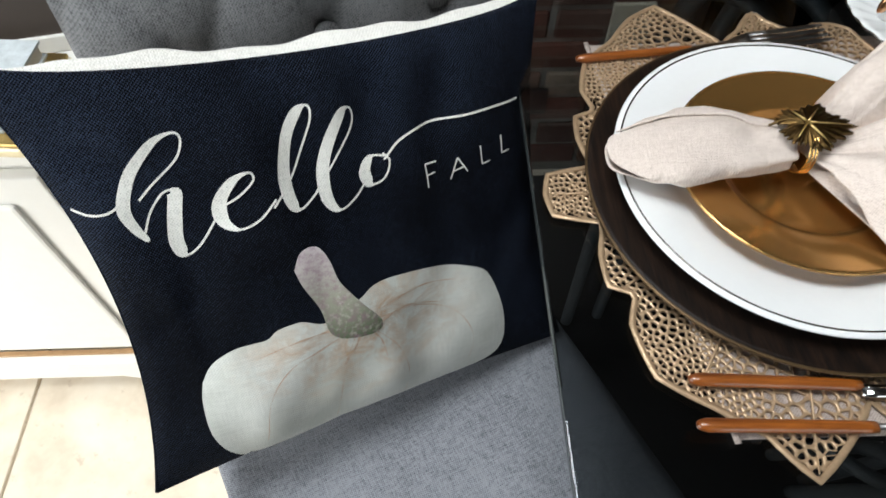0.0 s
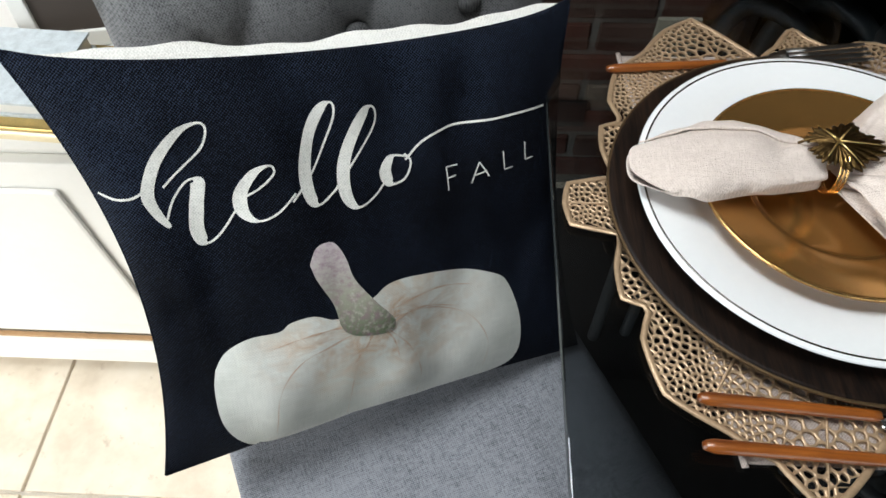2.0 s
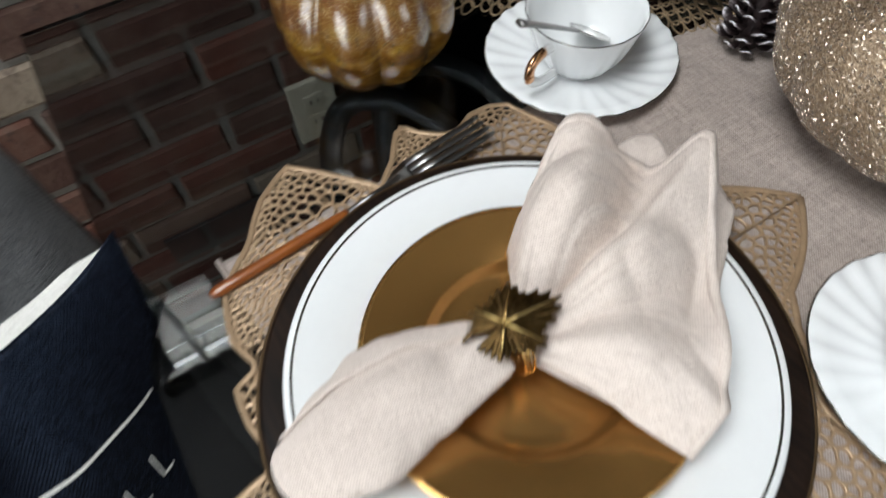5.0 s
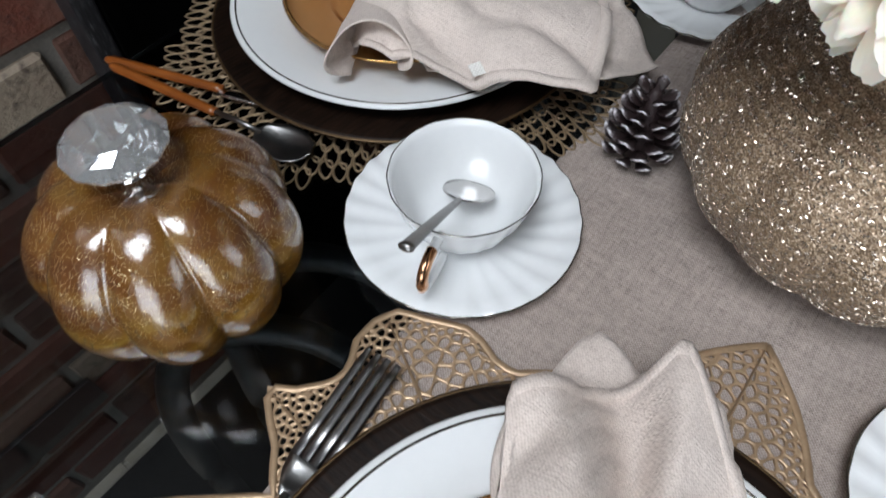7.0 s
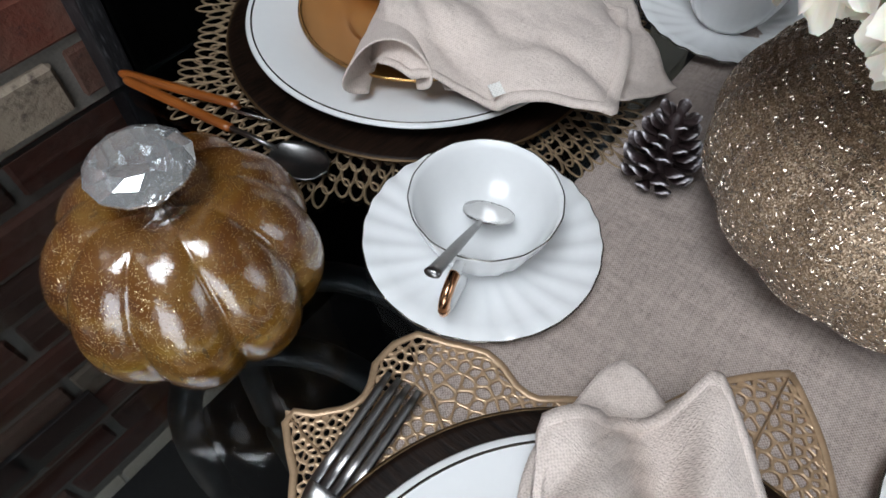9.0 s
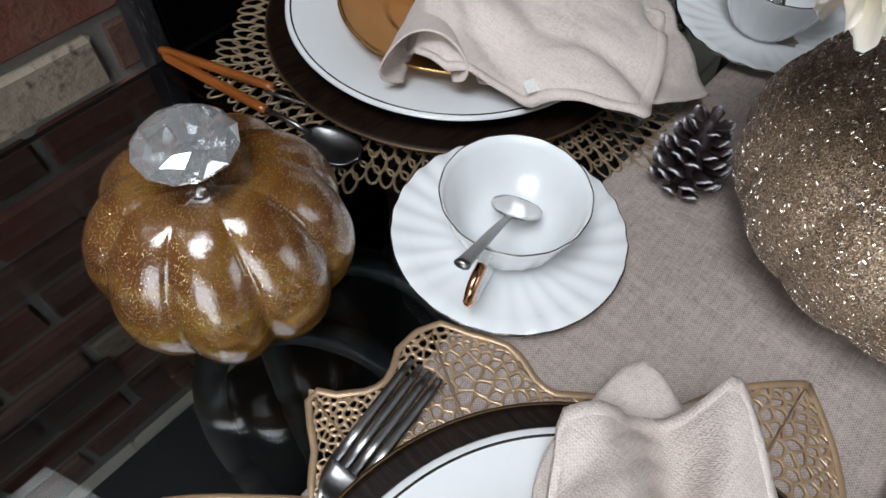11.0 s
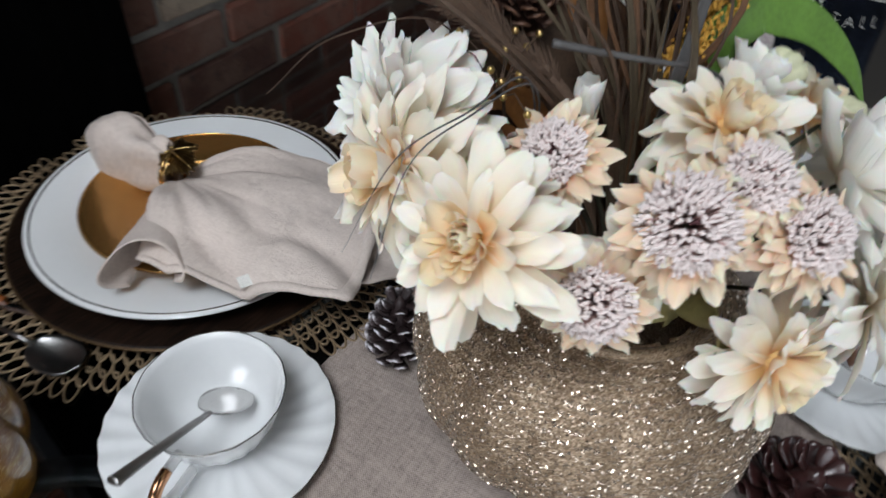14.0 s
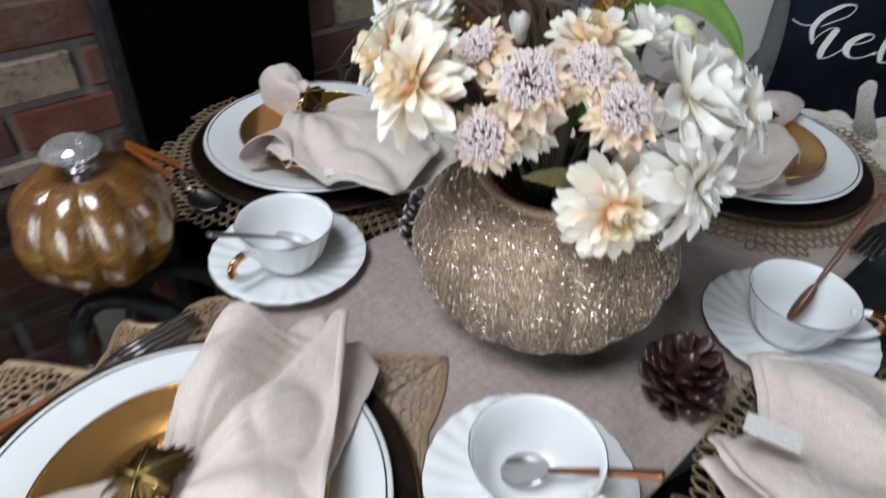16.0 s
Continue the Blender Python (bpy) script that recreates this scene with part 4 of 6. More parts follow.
def make_napkin(key, corners, corners2, folds, lobe, spin, seed, lean=6, tag=None, roll=None, drop=0.010, back=0.012, big=1.0):
    x, y, turn = PLACES[key]
    ob = thing("napkin", "natural pale pink linen napkin gathered into a bow", "napkin", pose(x - back * math.cos(radians(turn)), y - back * math.sin(radians(turn)), TZ + 0.033, 0, 0, turn + spin), "napkins on the plates")
    part("under_layer", sheet(fan_sheet(corners2, 0.004, [(0, -0.012), (0.2, 0.004), (0.5, -0.004), (0.8, 0.003), (1, -0.014)], 0.010, 0.012, seed + 1.0), 0.0012), M_LINEN, ob)
    fan = fan_sheet(corners, 0.015, folds, 0.020, drop, seed)
    part("upper_layer", sheet(fan, 0.0012), M_LINEN, ob)
    part("hem", sheet([[Vector(p) + Vector((0, 0, 0.0010)) for p in row[-3:]] for row in fan], 0.0010), M_LINEN, ob, "folded stitched hem")
    part("gathered_end", gathered_end(*lobe, seed), M_LINEN, ob)
    if roll:
        part("rolled_fold", cloth_roll(*roll), M_LINEN, ob)
    if tag:
        part("care_tag", block(-0.012 * big, 0.012 * big, -0.007 * big, 0.007 * big, 0, 0.0006), M_CANVAS, ob, "small white sewn care tag", False, pose(*tag))
    ring = thing("napkin_ring", "antique gold maple leaf napkin ring", "napkin ring", ob.matrix_basis @ pose(0, 0, 0.0, 0, 0, 0), "napkin rings on the napkins")
    for k in (-0.0024, 0.0, 0.0024):
        part("wire", tube([(k, 0.0165 * math.cos(a), 0.017 + 0.0172 * math.sin(a)) for a in (2 * math.pi * j / 28 for j in range(29))], 0.0009, 6), M_GOLD, ring, "gold wire band")
    leaf = part("leaf", maple_leaf(), M_ANTIQUE, ring, "veined antique gold leaf", True, pose(-0.004, 0.005, 0.0330, lean, -2, 12 * math.sin(seed * 5) - 12))
    for a, r in LEAF_LOBES:
        part("leaf_vein", maple_vein(a, r), M_BRASS, leaf, "bright raised vein")
    part("leaf_stalk", tube(smooth_line([(-0.004, 0.004, 0.036), (-0.016, 0.010, 0.034), (-0.026, 0.009, 0.030)]), 0.0011, 6), M_ANTIQUE, ring)
    return ob


make_napkin("west", [(-64, 0.102), (-50, 0.109), (16.5, 0.180), (20.5, 0.161), (30, 0.149), (46, 0.138), (60, 0.07)], [(-60, 0.097), (6, 0.180), (15, 0.187), (20, 0.174), (24, 0.181), (27.5, 0.189), (31, 0.182), (35, 0.166), (50, 0.115)],
            [(0, -0.016), (0.1, -0.002), (0.25, 0.006), (0.42, -0.002), (0.53, 0.004), (0.60, 0.012), (0.65, 0.014), (0.70, -0.012), (0.82, 0.026), (0.93, 0.014), (1, -0.018)], (0.128, 0.0330, 0.0185), -3, 0.4, 6, None, (37, 0.130, 0.012, 0.028, -0.012, 0.80, -112, 112))
make_napkin("north", [(-68, 0.085), (-56, 0.112), (-45, 0.124), (-26, 0.159), (-9, 0.219), (8, 0.196), (23, 0.183), (39, 0.145), (58, 0.08)], [(-34, 0.12), (0, 0.208), (11, 0.234), (35, 0.190), (50, 0.12)],
            [(0, -0.016), (0.08, 0.012), (0.17, 0.014), (0.26, 0.004), (0.34, 0.012), (0.46, 0.008), (0.60, 0.013), (0.76, 0.006), (0.9, 0.010), (1, -0.014)], (0.100, 0.0250, 0.045), 0, 1.9, 20, (0.142, -0.060, 0.0200, 17, -2, 62), (-52, 0.108, 0.010, 0.028, 0.001, 0.85), 0.024, 0.020, 0.7)
make_napkin("east", [(-55, 0.11), (-20, 0.17), (8, 0.20), (30, 0.16), (58, 0.09)], [(-50, 0.11), (0, 0.205), (45, 0.13)],
            [(0, -0.016), (0.14, 0.018), (0.28, -0.010), (0.45, 0.012), (0.65, -0.002), (0.84, 0.018), (1, -0.016)], (0.118, 0.029, 0.024), 5, 3.1)
make_napkin("south", [(-60, 0.10), (-30, 0.155), (-8, 0.200), (6, 0.165), (21, 0.203), (40, 0.16), (60, 0.09)], [(-50, 0.12), (20, 0.20), (50, 0.14)],
            [(0, -0.016), (0.12, 0.018), (0.27, -0.008), (0.45, 0.012), (0.60, -0.010), (0.80, 0.016), (1, -0.016)], (0.118, 0.029, 0.024), 8, 4.4, 6, (0.157, 0.050, 0.0475, 10, 4, 8), big=1.45)

# ---- cutlery ----


def handle(x0, x1, z):
    return tube([(x0 + (x1 - x0) * f, 0, z) for f in (0, 0.02, 0.06, 0.2, 0.45, 0.8, 0.95, 1.0)], lambda t: 0.0045 * (0.50 + 0.50 * min(1, t * 3.5)) * (1.0 - 0.30 * max(0, t - 0.4)), 12, None, 0.75)


def knife(m):
    ob = thing("table_knife", "steel table knife with orange-brown wooden handle", "knife", m, "cutlery beside the plates")
    part("handle", handle(0, 0.105, 0.0042), M_HANDLE, ob, "turned wooden handle")
    rows = [[(0.104 + 0.115 * f, -0.008 * s + 0.002 * f, 0.0042 + 0.0008 * (1 - abs(2 * s - 1)))for s in (0, 0.3, 0.7, 1.0 if f < 0.9 else 0.55)] for f in (0, 0.1, 0.5, 0.85, 1.0)]
    part("blade", sheet(rows, 0.0012), M_STEEL, ob, "polished steel blade")
    return ob


def spoon_head(bm, x0, L, W, depth, z):
    rows = []
    for i in range(13):
        f = i / 12
        w = W * math.sqrt(max(0.0004, 1 - (2 * f - 1) ** 2)) * (0.92 + 0.16 * f)
        rows.append([(x0 + L * f, w * s, z - depth * (1 - s * s) * (1 - (2 * f - 1) ** 2)) for s in (-1, -0.75, -0.4, 0, 0.4, 0.75, 1)])
    return sheet(rows, 0.0011, bm)


def spoon(m, wood=True, length=0.19, name="table_spoon", label="steel spoon with orange-brown wooden handle"):
    ob = thing(name, label, "spoon", m, "cutlery beside the plates" if wood else "spoons in the cups")
    h = length * 0.56 if wood else length * 0.62
    if wood:
        part("handle", handle(0, h, 0.0042), M_HANDLE, ob, "turned wooden handle")
    bm = bmesh.new()
    tube([(h * 0.97, 0, 0.0045), (h + 0.02, 0, 0.006), (length * 0.78, 0, 0.005)], 0.0021, 8, bm)
    spoon_head(bm, length * 0.76, length * 0.25, length * 0.085, 0.006, 0.006)
    part("bowl", bm, M_GREYSTEEL, ob, "steel bowl, toned dark for its reflections")
    return ob


def fork(m):
    ob = thing("table_fork", "steel fork with orange-brown wooden handle", "fork", m, "cutlery beside the plates")
    part("handle", handle(0, 0.105, 0.0042), M_HANDLE, ob, "turned wooden handle")
    bm = bmesh.new()
    tube([(0.103, 0, 0.0045), (0.125, 0, 0.006), (0.142, 0, 0.0075)], 0.0022, 8, bm)
    rows = [[(0.140 + 0.022 * f, s * (0.003 + 0.009 * math.sin(min(1, f * 1.4) * math.pi / 2)), 0.0075 - 0.003 * math.sin(f * 3.1) - 0.0012 * (1 - s * s)) for s in (-1, -0.5, 0, 0.5, 1)] for f in (0, 0.25, 0.5, 0.75, 1)]
    sheet(rows, 0.0013, bm)
    part("shoulder", bm, M_GREYSTEEL, ob, "brushed steel shoulder")
    for s in (-1, -0.33, 0.33, 1):
        part("tine", tube([(0.160 + 0.068 * f, s * (0.0092 + 0.0008 * f), 0.0072 + 0.003 * f * f) for f in (0, 0.3, 0.6, 0.85, 1)], lambda t: 0.0029 * (1 - 0.4 * t ** 4), 8, None, 0.28), M_GREYSTEEL, ob, "flat brushed steel tine")
    return ob


T0 = TZ + 0.0062
knife(pose(-0.525, -0.291, T0, 0, 0, -4))
spoon(pose(-0.527, -0.320, T0, 0, 0, -2.5))
fork(pose(-0.551, 0.009, T0 - 0.002, 0, 0, 5.5))
spoon(pose(-0.264, 0.363, T0, 0, 0, -82))
knife(pose(-0.262, 0.372, T0, 0, 0, -72))
fork(pose(0.47, -0.30, T0, 0, 0, 183))
knife(pose(0.45, 0.05, T0, 0, 0, 176))
spoon(pose(0.455, 0.075, T0, 0, 0, 178))
knife(pose(0.145, -0.63, T0, 0, 0, 94))
spoon(pose(0.17, -0.63, T0, 0, 0, 91))
fork(pose(-0.205, -0.63, T0, 0, 0, 88))

# ---- cups and saucers ----


def make_saucer(m):
    ob = thing("saucer", "white fluted porcelain saucer with thin gilt rim", "saucer", m, "cups and saucers on the table")

    def fl(p, k):
        w = (0, 0, 0, 0, 0.3, 0.8, 1, 1, 1, 0.8, 0.35, 0.1, 0, 0)[k]
        c = math.cos(26 * p + 0.16 * k)
        return 1 + 0.0030 * w * c, 0.0008 * w * c

    part("saucer_body", lathe([(0.0, 0.002), (0.030, 0.002), (0.031, 0.0), (0.036, 0.0), (0.045, 0.003), (0.064, 0.0085), (0.0755, 0.0128), (0.0768, 0.0140), (0.0760, 0.0150), (0.064, 0.0110), (0.046, 0.0060), (0.034, 0.0040), (0.027, 0.0034), (0.0, 0.0034)], 176, fl), M_PORCELAIN, ob)

    def fl2(p, k):
        return 1 + 0.0024 * math.cos(26 * p + 1.28), 0.0008 * math.cos(26 * p + 1.28)

    part("rim_line", lathe([(0.0766, 0.0138), (0.0770, 0.0142), (0.0764, 0.0151), (0.0760, 0.0150), (0.0766, 0.0138)], 176, fl2), M_RIMLINE, ob, "thin dark gilt line")
    return ob


def make_cup(m):
    ob = thing("teacup", "white fluted porcelain teacup with gold handle top", "cup", m, "cups and saucers on the table")

    def fl(p, k):
        w = (0, 0, 0, 0.2, 0.7, 1, 0.8, 0.35, 0.25, 0.25, 0.25, 0.1, 0, 0, 0, 0)[k]
        return 1 + 0.011 * w * math.cos(20 * p + 0.2 * k), 0

    part("cup_body", lathe([(0.0000, 0.002), (0.0191, 0.002), (0.0201, 0.0), (0.0239, 0.0), (0.0286, 0.006), (0.0358, 0.018), (0.0415, 0.033), (0.0451, 0.0450), (0.0462, 0.0492), (0.0460, 0.0502), (0.0449, 0.0495), (0.0435, 0.044), (0.0396, 0.030), (0.0329, 0.0145), (0.0229, 0.0055), (0.0000, 0.0045)], 128, fl), M_PORCELAIN, ob)
    part("rim_line", lathe([(0.0463, 0.0496), (0.0465, 0.0501), (0.0460, 0.0505), (0.0457, 0.0502), (0.0463, 0.0496)], 128, lambda p, k: (1 + 0.004 * math.cos(16 * p), 0)), M_RIMLINE, ob, "thin dark gilt line")
    part("handle", tube(smooth_line([(0.041, 0, 0.040), (0.056, 0, 0.043), (0.068, 0, 0.039), (0.069, 0, 0.029), (0.058, 0, 0.018), (0.036, 0, 0.012)]), 0.0031, 10, None, 1.3), M_PORCELAIN, ob, "white loop handle")
    part("handle_gilding", tube(smooth_line([(0.054, 0, 0.0432), (0.062, 0, 0.0428), (0.0682, 0, 0.0392), (0.0700, 0, 0.033), (0.0688, 0, 0.0275)]), lambda t: 0.0034, 10, None, 1.35), M_ROSEGOLD, ob, "bright rose gold outer face")
    return ob


CUPS = [(-0.217, 0.055, 0.0016, 197), (-0.2155, -0.271, 0.0028, 280), (0.0845, -0.312, 0.0012, 300), (0.109, 0.030, 0.0026, 60)]
first = None
for x, y, h, turn in CUPS:
    ms, mc = pose(x, y, TZ + h + 0.001, 0, 0, turn * 0.7), pose(x, y, TZ + h + 0.0040, 0, 0, turn)
    if first is None:
        first = [make_saucer(ms), make_cup(mc)]
    else:
        copy_thing(first[0], ms)
        copy_thing(first[1], mc)


def teaspoon(tail, head, material=M_STEEL, label="small polished steel teaspoon resting in a cup"):
    """From the handle's end to the bowl's end."""
    a, b = Vector(tail), Vector(head)
    d = b - a
    L = d.length
    q = d.to_track_quat("X", "Z").to_matrix().to_4x4()
    ob = thing("teaspoon", label, "teaspoon", Matrix.Translation(a) @ q, "spoons in the cups")
    # Steel handles get the darker copy, standing for their dark reflections.
    part("handle", tube([(L * 0.70 * f, 0, 0.0006 * math.sin(f * 3)) for f in (0, 0.015, 0.05, 0.3, 0.6, 0.85, 1)], lambda t: 0.0050 * (0.5 + 0.5 * min(1, t * 25)) * (1 - 0.58 * t), 10, None, 0.6), M_GREYSTEEL if material is M_STEEL else material, ob, "slender handle")
    part("bowl", spoon_head(bmesh.new(), L * (0.70 if material is M_DARKSPOON else 0.68), L * (0.30 if material is M_DARKSPOON else 0.34), L * (0.032 if material is M_DARKSPOON else 0.125), 0.003, 0.0012), M_DARKSPOON if material is M_DARKSPOON else M_STEEL, ob, "oval bowl")
    return ob


teaspoon((-0.297, 0.033, 0.840), (-0.192, 0.062, 0.766))
teaspoon((-0.170, -0.338, 0.813), (-0.222, -0.251, 0.766), M_COPPER, "teaspoon with copper coloured handle resting in a cup")
teaspoon((0.199, -0.311, 0.860), (0.082, -0.311, 0.770), M_DARKSPOON, "slim dark brown wooden spoon standing in a cup")
teaspoon((0.190, 0.055, 0.842), (0.090, 0.032, 0.768))

# ---- amber glass pumpkin ----


def gourd(a, zh, lobes, depth, segs=180, rings=40, dip=0.16, bulge=2.3):
    """Ribbed pumpkin body standing on z = 0, half width a, height zh, sunk at the top."""
    def f(p):
        c = abs(math.sin(p * lobes / 2))
        return 1 - depth * (1 - c ** 0.75)

    bm = bmesh.new()
    rows = []
    for i in range(rings + 1):
        t = math.pi * i / rings
        r = a * abs(math.sin(t)) ** (2 / bulge)
        z = zh * (0.5 - 0.5 * math.cos(t)) - dip * zh * math.exp(-((r / a) / 0.30) ** 2) * (1 if t > math.pi / 2 else -0.4)
        rows.append([(r * (f(p) if 0 < i < rings else 1) * math.cos(p), r * (f(p) if 0 < i < rings else 1) * math.sin(p), max(z, 0)) for p in (2 * math.pi * j / segs for j in range(segs))])
    grid_faces(bm, rows, wrap=True)
    bmesh.ops.remove_doubles(bm, verts=bm.verts, dist=1e-6)
    bmesh.ops.recalc_face_normals(bm, faces=bm.faces)
    return bm


amber = thing("glass_pumpkin", "amber mercury glass pumpkin with a cut crystal knob", "decoration", pose(-0.355, 0.151, TZ + 0.0005, 0, 0, 12))
part("body", gourd(0.0705, 0.122, 9, 0.13, dip=0.13), M_AMBER, amber, "swirled amber ribbed glass")
# Chrome stands in here for a short clear glass neck.
part("collar", lathe([(0.0, 0.100), (0.013, 0.100), (0.0115, 0.106), (0.008, 0.110), (0.0075, 0.116), (0.010, 0.119), (0.0, 0.119)], 28), plain("chrome_collar", (0.8, 0.8, 0.8), 0.08, 1.0, 0.03, 30, 0.0), amber, "chrome collar in place of a clear glass neck")


def crystal():
    bm = bmesh.new()
    rows = []
    for r, z, off in ((0.0060, 0.0, 0), (0.0165, 0.0085, 0.5), (0.0244, 0.0160, 0), (0.0248, 0.0178, 0), (0.0205, 0.0225, 0.5), (0.0150, 0.0255, 0)):
        rows.append([(r * math.cos(2 * math.pi * (j + off) / 12), r * math.sin(2 * math.pi * (j + off) / 12), z) for j in range(12)])
    vs = grid_faces(bm, rows, wrap=True)
    bm.faces.new(vs[0][::-1])
    bm.faces.new(vs[-1])
    bmesh.ops.triangulate(bm, faces=bm.faces)
    bmesh.ops.recalc_face_normals(bm, faces=bm.faces)
    return bm


part("knob", crystal(), M_CRYSTAL, amber, "faceted crystal knob, whitened to stand for bright reflections", False, pose(0, 0, 0.1185))

# ---- pine cones ----


def cone_scale(L, W):
    rows = []
    for i in range(6):
        f = i / 5
        w = W * (0.35 + 0.65 * math.sin(min(1, f * 1.15) * math.pi / 2)) * (1 if f < 0.8 else 1 - 0.55 * ((f - 0.8) / 0.2) ** 2)
        rows.append([(L * f, w * s, 0.20 * L * f * f - 0.10 * W * s * s * 2) for s in (-1, -0.5, 0, 0.5, 1)])
    return sheet(rows, 0.0011 + 0.05 * W)


def pine_cone(m, R, H, material, label, tipmat=None, rows=9, per=9, open_=0.9):
    ob = thing("pine_cone", label, "pine cone", m, "pine cones among the table decorations")
    part("core", lathe([(0.0, 0.0), (R * 0.36, 0.004), (R * 0.40, H * 0.3), (R * 0.2, H * 0.8), (0.0, H * 0.95)], 16), material, ob)
    me = mesh_of(cone_scale(1.0 * R * 0.70, R * 0.25), tipmat or material)
    rng = random.Random(int(R * 1e5))
    for i in range(rows):
        f = (i + 0.5) / rows
        r = R * 0.42 * (1 - 0.75 * f ** 1.4)
        for k in range(per if f < 0.75 else per - 3):
            a = 360 * (k + 0.5 * (i % 2)) / (per if f < 0.75 else per - 3) + rng.uniform(-6, 6)
            s = (1.0 - 0.55 * max(0, f - 0.35)) * (0.8 + 0.2 * min(1, f * 5))
            tilt = -12 - 62 * f * open_ + rng.uniform(-6, 6)
            q = Matrix.Rotation(radians(a), 4, "Z") @ Matrix.Translation((r, 0, H * 0.06 + H * 0.80 * f)) @ Matrix.Rotation(radians(tilt), 4, "Y") @ Matrix.Diagonal((s, s, s, 1))
            share("scale", me, ob, q)
    return ob


pine_cone(pose(-0.094, -0.006, TZ + 0.0035, 0, 0, 0), 0.0258, 0.071, M_FROSTED, "silver frosted pine cone standing on the runner", None, 7, 8, 0.30)
pine_cone(pose(-0.055, -0.285, TZ + 0.0045, 6, -4, 0), 0.035, 0.062, M_CONEDARK, "dark glossy brown pine cone on the runner", None, 7, 7, 0.42)

# ---- glitter pumpkin vase ----
VX, VY = -0.065, -0.136
vase = thing("pumpkin_vase", "ribbed pumpkin vase covered in champagne glitter", "vase", pose(VX, VY, TZ + 0.003))


def vase_bm():
    bm = gourd(0.1165, 0.150, 14, 0.042, 196, 44, 0.05, 2.2)
    top = [f for f in bm.faces if f.calc_center_median().z > 0.137 and f.calc_center_median().xy.length < 0.055]
    bmesh.ops.delete(bm, geom=top, context="FACES")
    return bm


vb = vase_bm()
mouth = [v.co.copy() for v in vb.verts if v.is_boundary]
mouth_r, mouth_z = max(p.xy.length for p in mouth), sum(p.z for p in mouth) / len(mouth)
spots = [(f.calc_center_median().copy(), f.normal.copy(), f.calc_area()) for f in vb.faces if f.calc_center_median().z > 0.012]
part("body", vb, M_GLITTER, vase, "glittering ribbed body")
part("rim", tube([(mouth_r * math.cos(a), mouth_r * math.sin(a), mouth_z) for a in (2 * math.pi * j / 64 for j in range(65))], 0.0042, 8), M_GLITTER, vase, "rounded glittering mouth")


def beads(count, seed):
    rng = random.Random(seed)
    bm = bmesh.new()
    acc, total = [], 0
    for s in spots:
        total += s[2]
        acc.append(total)
    picks = rng.choices(range(len(spots)), cum_weights=acc, k=count)
    verts, faces = [], []
    for i in picks:
        c, n, _ = spots[i]
        t = n.orthogonal().normalized()
        b = n.cross(t)
        p = c + t * rng.uniform(-0.002, 0.002) + b * rng.uniform(-0.0015, 0.0015) + n * 0.0004
        ang = rng.uniform(0, math.pi)
        d = (t * math.cos(ang) + b * math.sin(ang) + n * rng.uniform(-0.5, 0.5)).normalized()
        s = d.cross((n + Vector((rng.uniform(-0.8, 0.8), rng.uniform(-0.8, 0.8), rng.uniform(-0.8, 0.8)))).normalized()).normalized()
        u = s.cross(d)
        L, w = rng.uniform(0.0004, 0.0010), rng.uniform(0.00015, 0.00025)
        k = len(verts)
        verts += [p + d * x * L + s * y * w + u * z * w for x in (-1, 1) for y in (-1, 1) for z in (-1, 1)]
        faces += [tuple(k + q for q in f) for f in ((0, 1, 3, 2), (4, 6, 7, 5), (0, 4, 5, 1), (2, 3, 7, 6), (0, 2, 6, 4), (1, 5, 7, 3))]
    me = bpy.data.meshes.new("beads")
    me.from_pydata(verts, [], faces)
    me.materials.append(M_BEAD)
    ob = new("glitter", me)
    ob.parent = vase
    return tagged(ob, "loose sprinkle of tiny glass tube beads", kind="stuff")


beads(36000, 4)

# ---- flowers ----


def petal(L, W, curl, tip, cup, seed):
    """Thin silk petal along x: strap-shaped with a wedge end, ragged teeth, a middle crease and fine ribs."""
    q = random.Random(seed * 7 + int(L * 1e4))
    tw, side, ph = q.uniform(-0.30, 0.30), q.uniform(-0.12, 0.12), q.uniform(0, 6)
    bend, wide, fold = q.uniform(0.4, 0.9), q.uniform(0.50, 0.66), q.uniform(0.02, 0.22)
    cols = [k / 4 for k in range(-4, 5)]
    teeth = [q.uniform(0.0, 0.05) for _ in cols]
    point = q.uniform(0.07, 0.17) * tip
    rows = []
    for i in range(13):
        f = math.sin(i / 12 * math.pi / 2) ** 1.1
        w = W * (0.50 + 0.50 * math.sin(min(1, f / wide) * math.pi / 2)) * (1 - 0.30 * max(0.0, (f - wide) / (1 - wide)) ** 3)
        row = []
        for k, tooth in zip(cols, teeth):
            y = w * k
            z = curl * L * f * f * (1 + 0.6 * bend * (f - 0.6)) + cup * w * k * k + fold * W * (abs(k) - 0.4) * f * (1 - 0.5 * f) + tw * y * f
            z += L * 0.045 * noise.noise(Vector((f * 3.2, k * 1.6, ph * 3))) * f + W * 0.035 * math.cos(k * 9.5 + ph) * (1 - f * 0.4)
            row.append((L * (f - (point * abs(k) ** 1.5 + tooth) * f ** 4), y + side * L * f * f, z))
        rows.append(row)
    bm = bmesh.new()
    grid_faces(bm, rows)
    return bm


def petal_set(kinds, tip, material, count):
    """Several differing petals from length, width, curl and cup."""
    return [mesh_of(petal(*kinds[k % len(kinds)][:3], tip, kinds[k % len(kinds)][3], k), material) for k in range(count)]


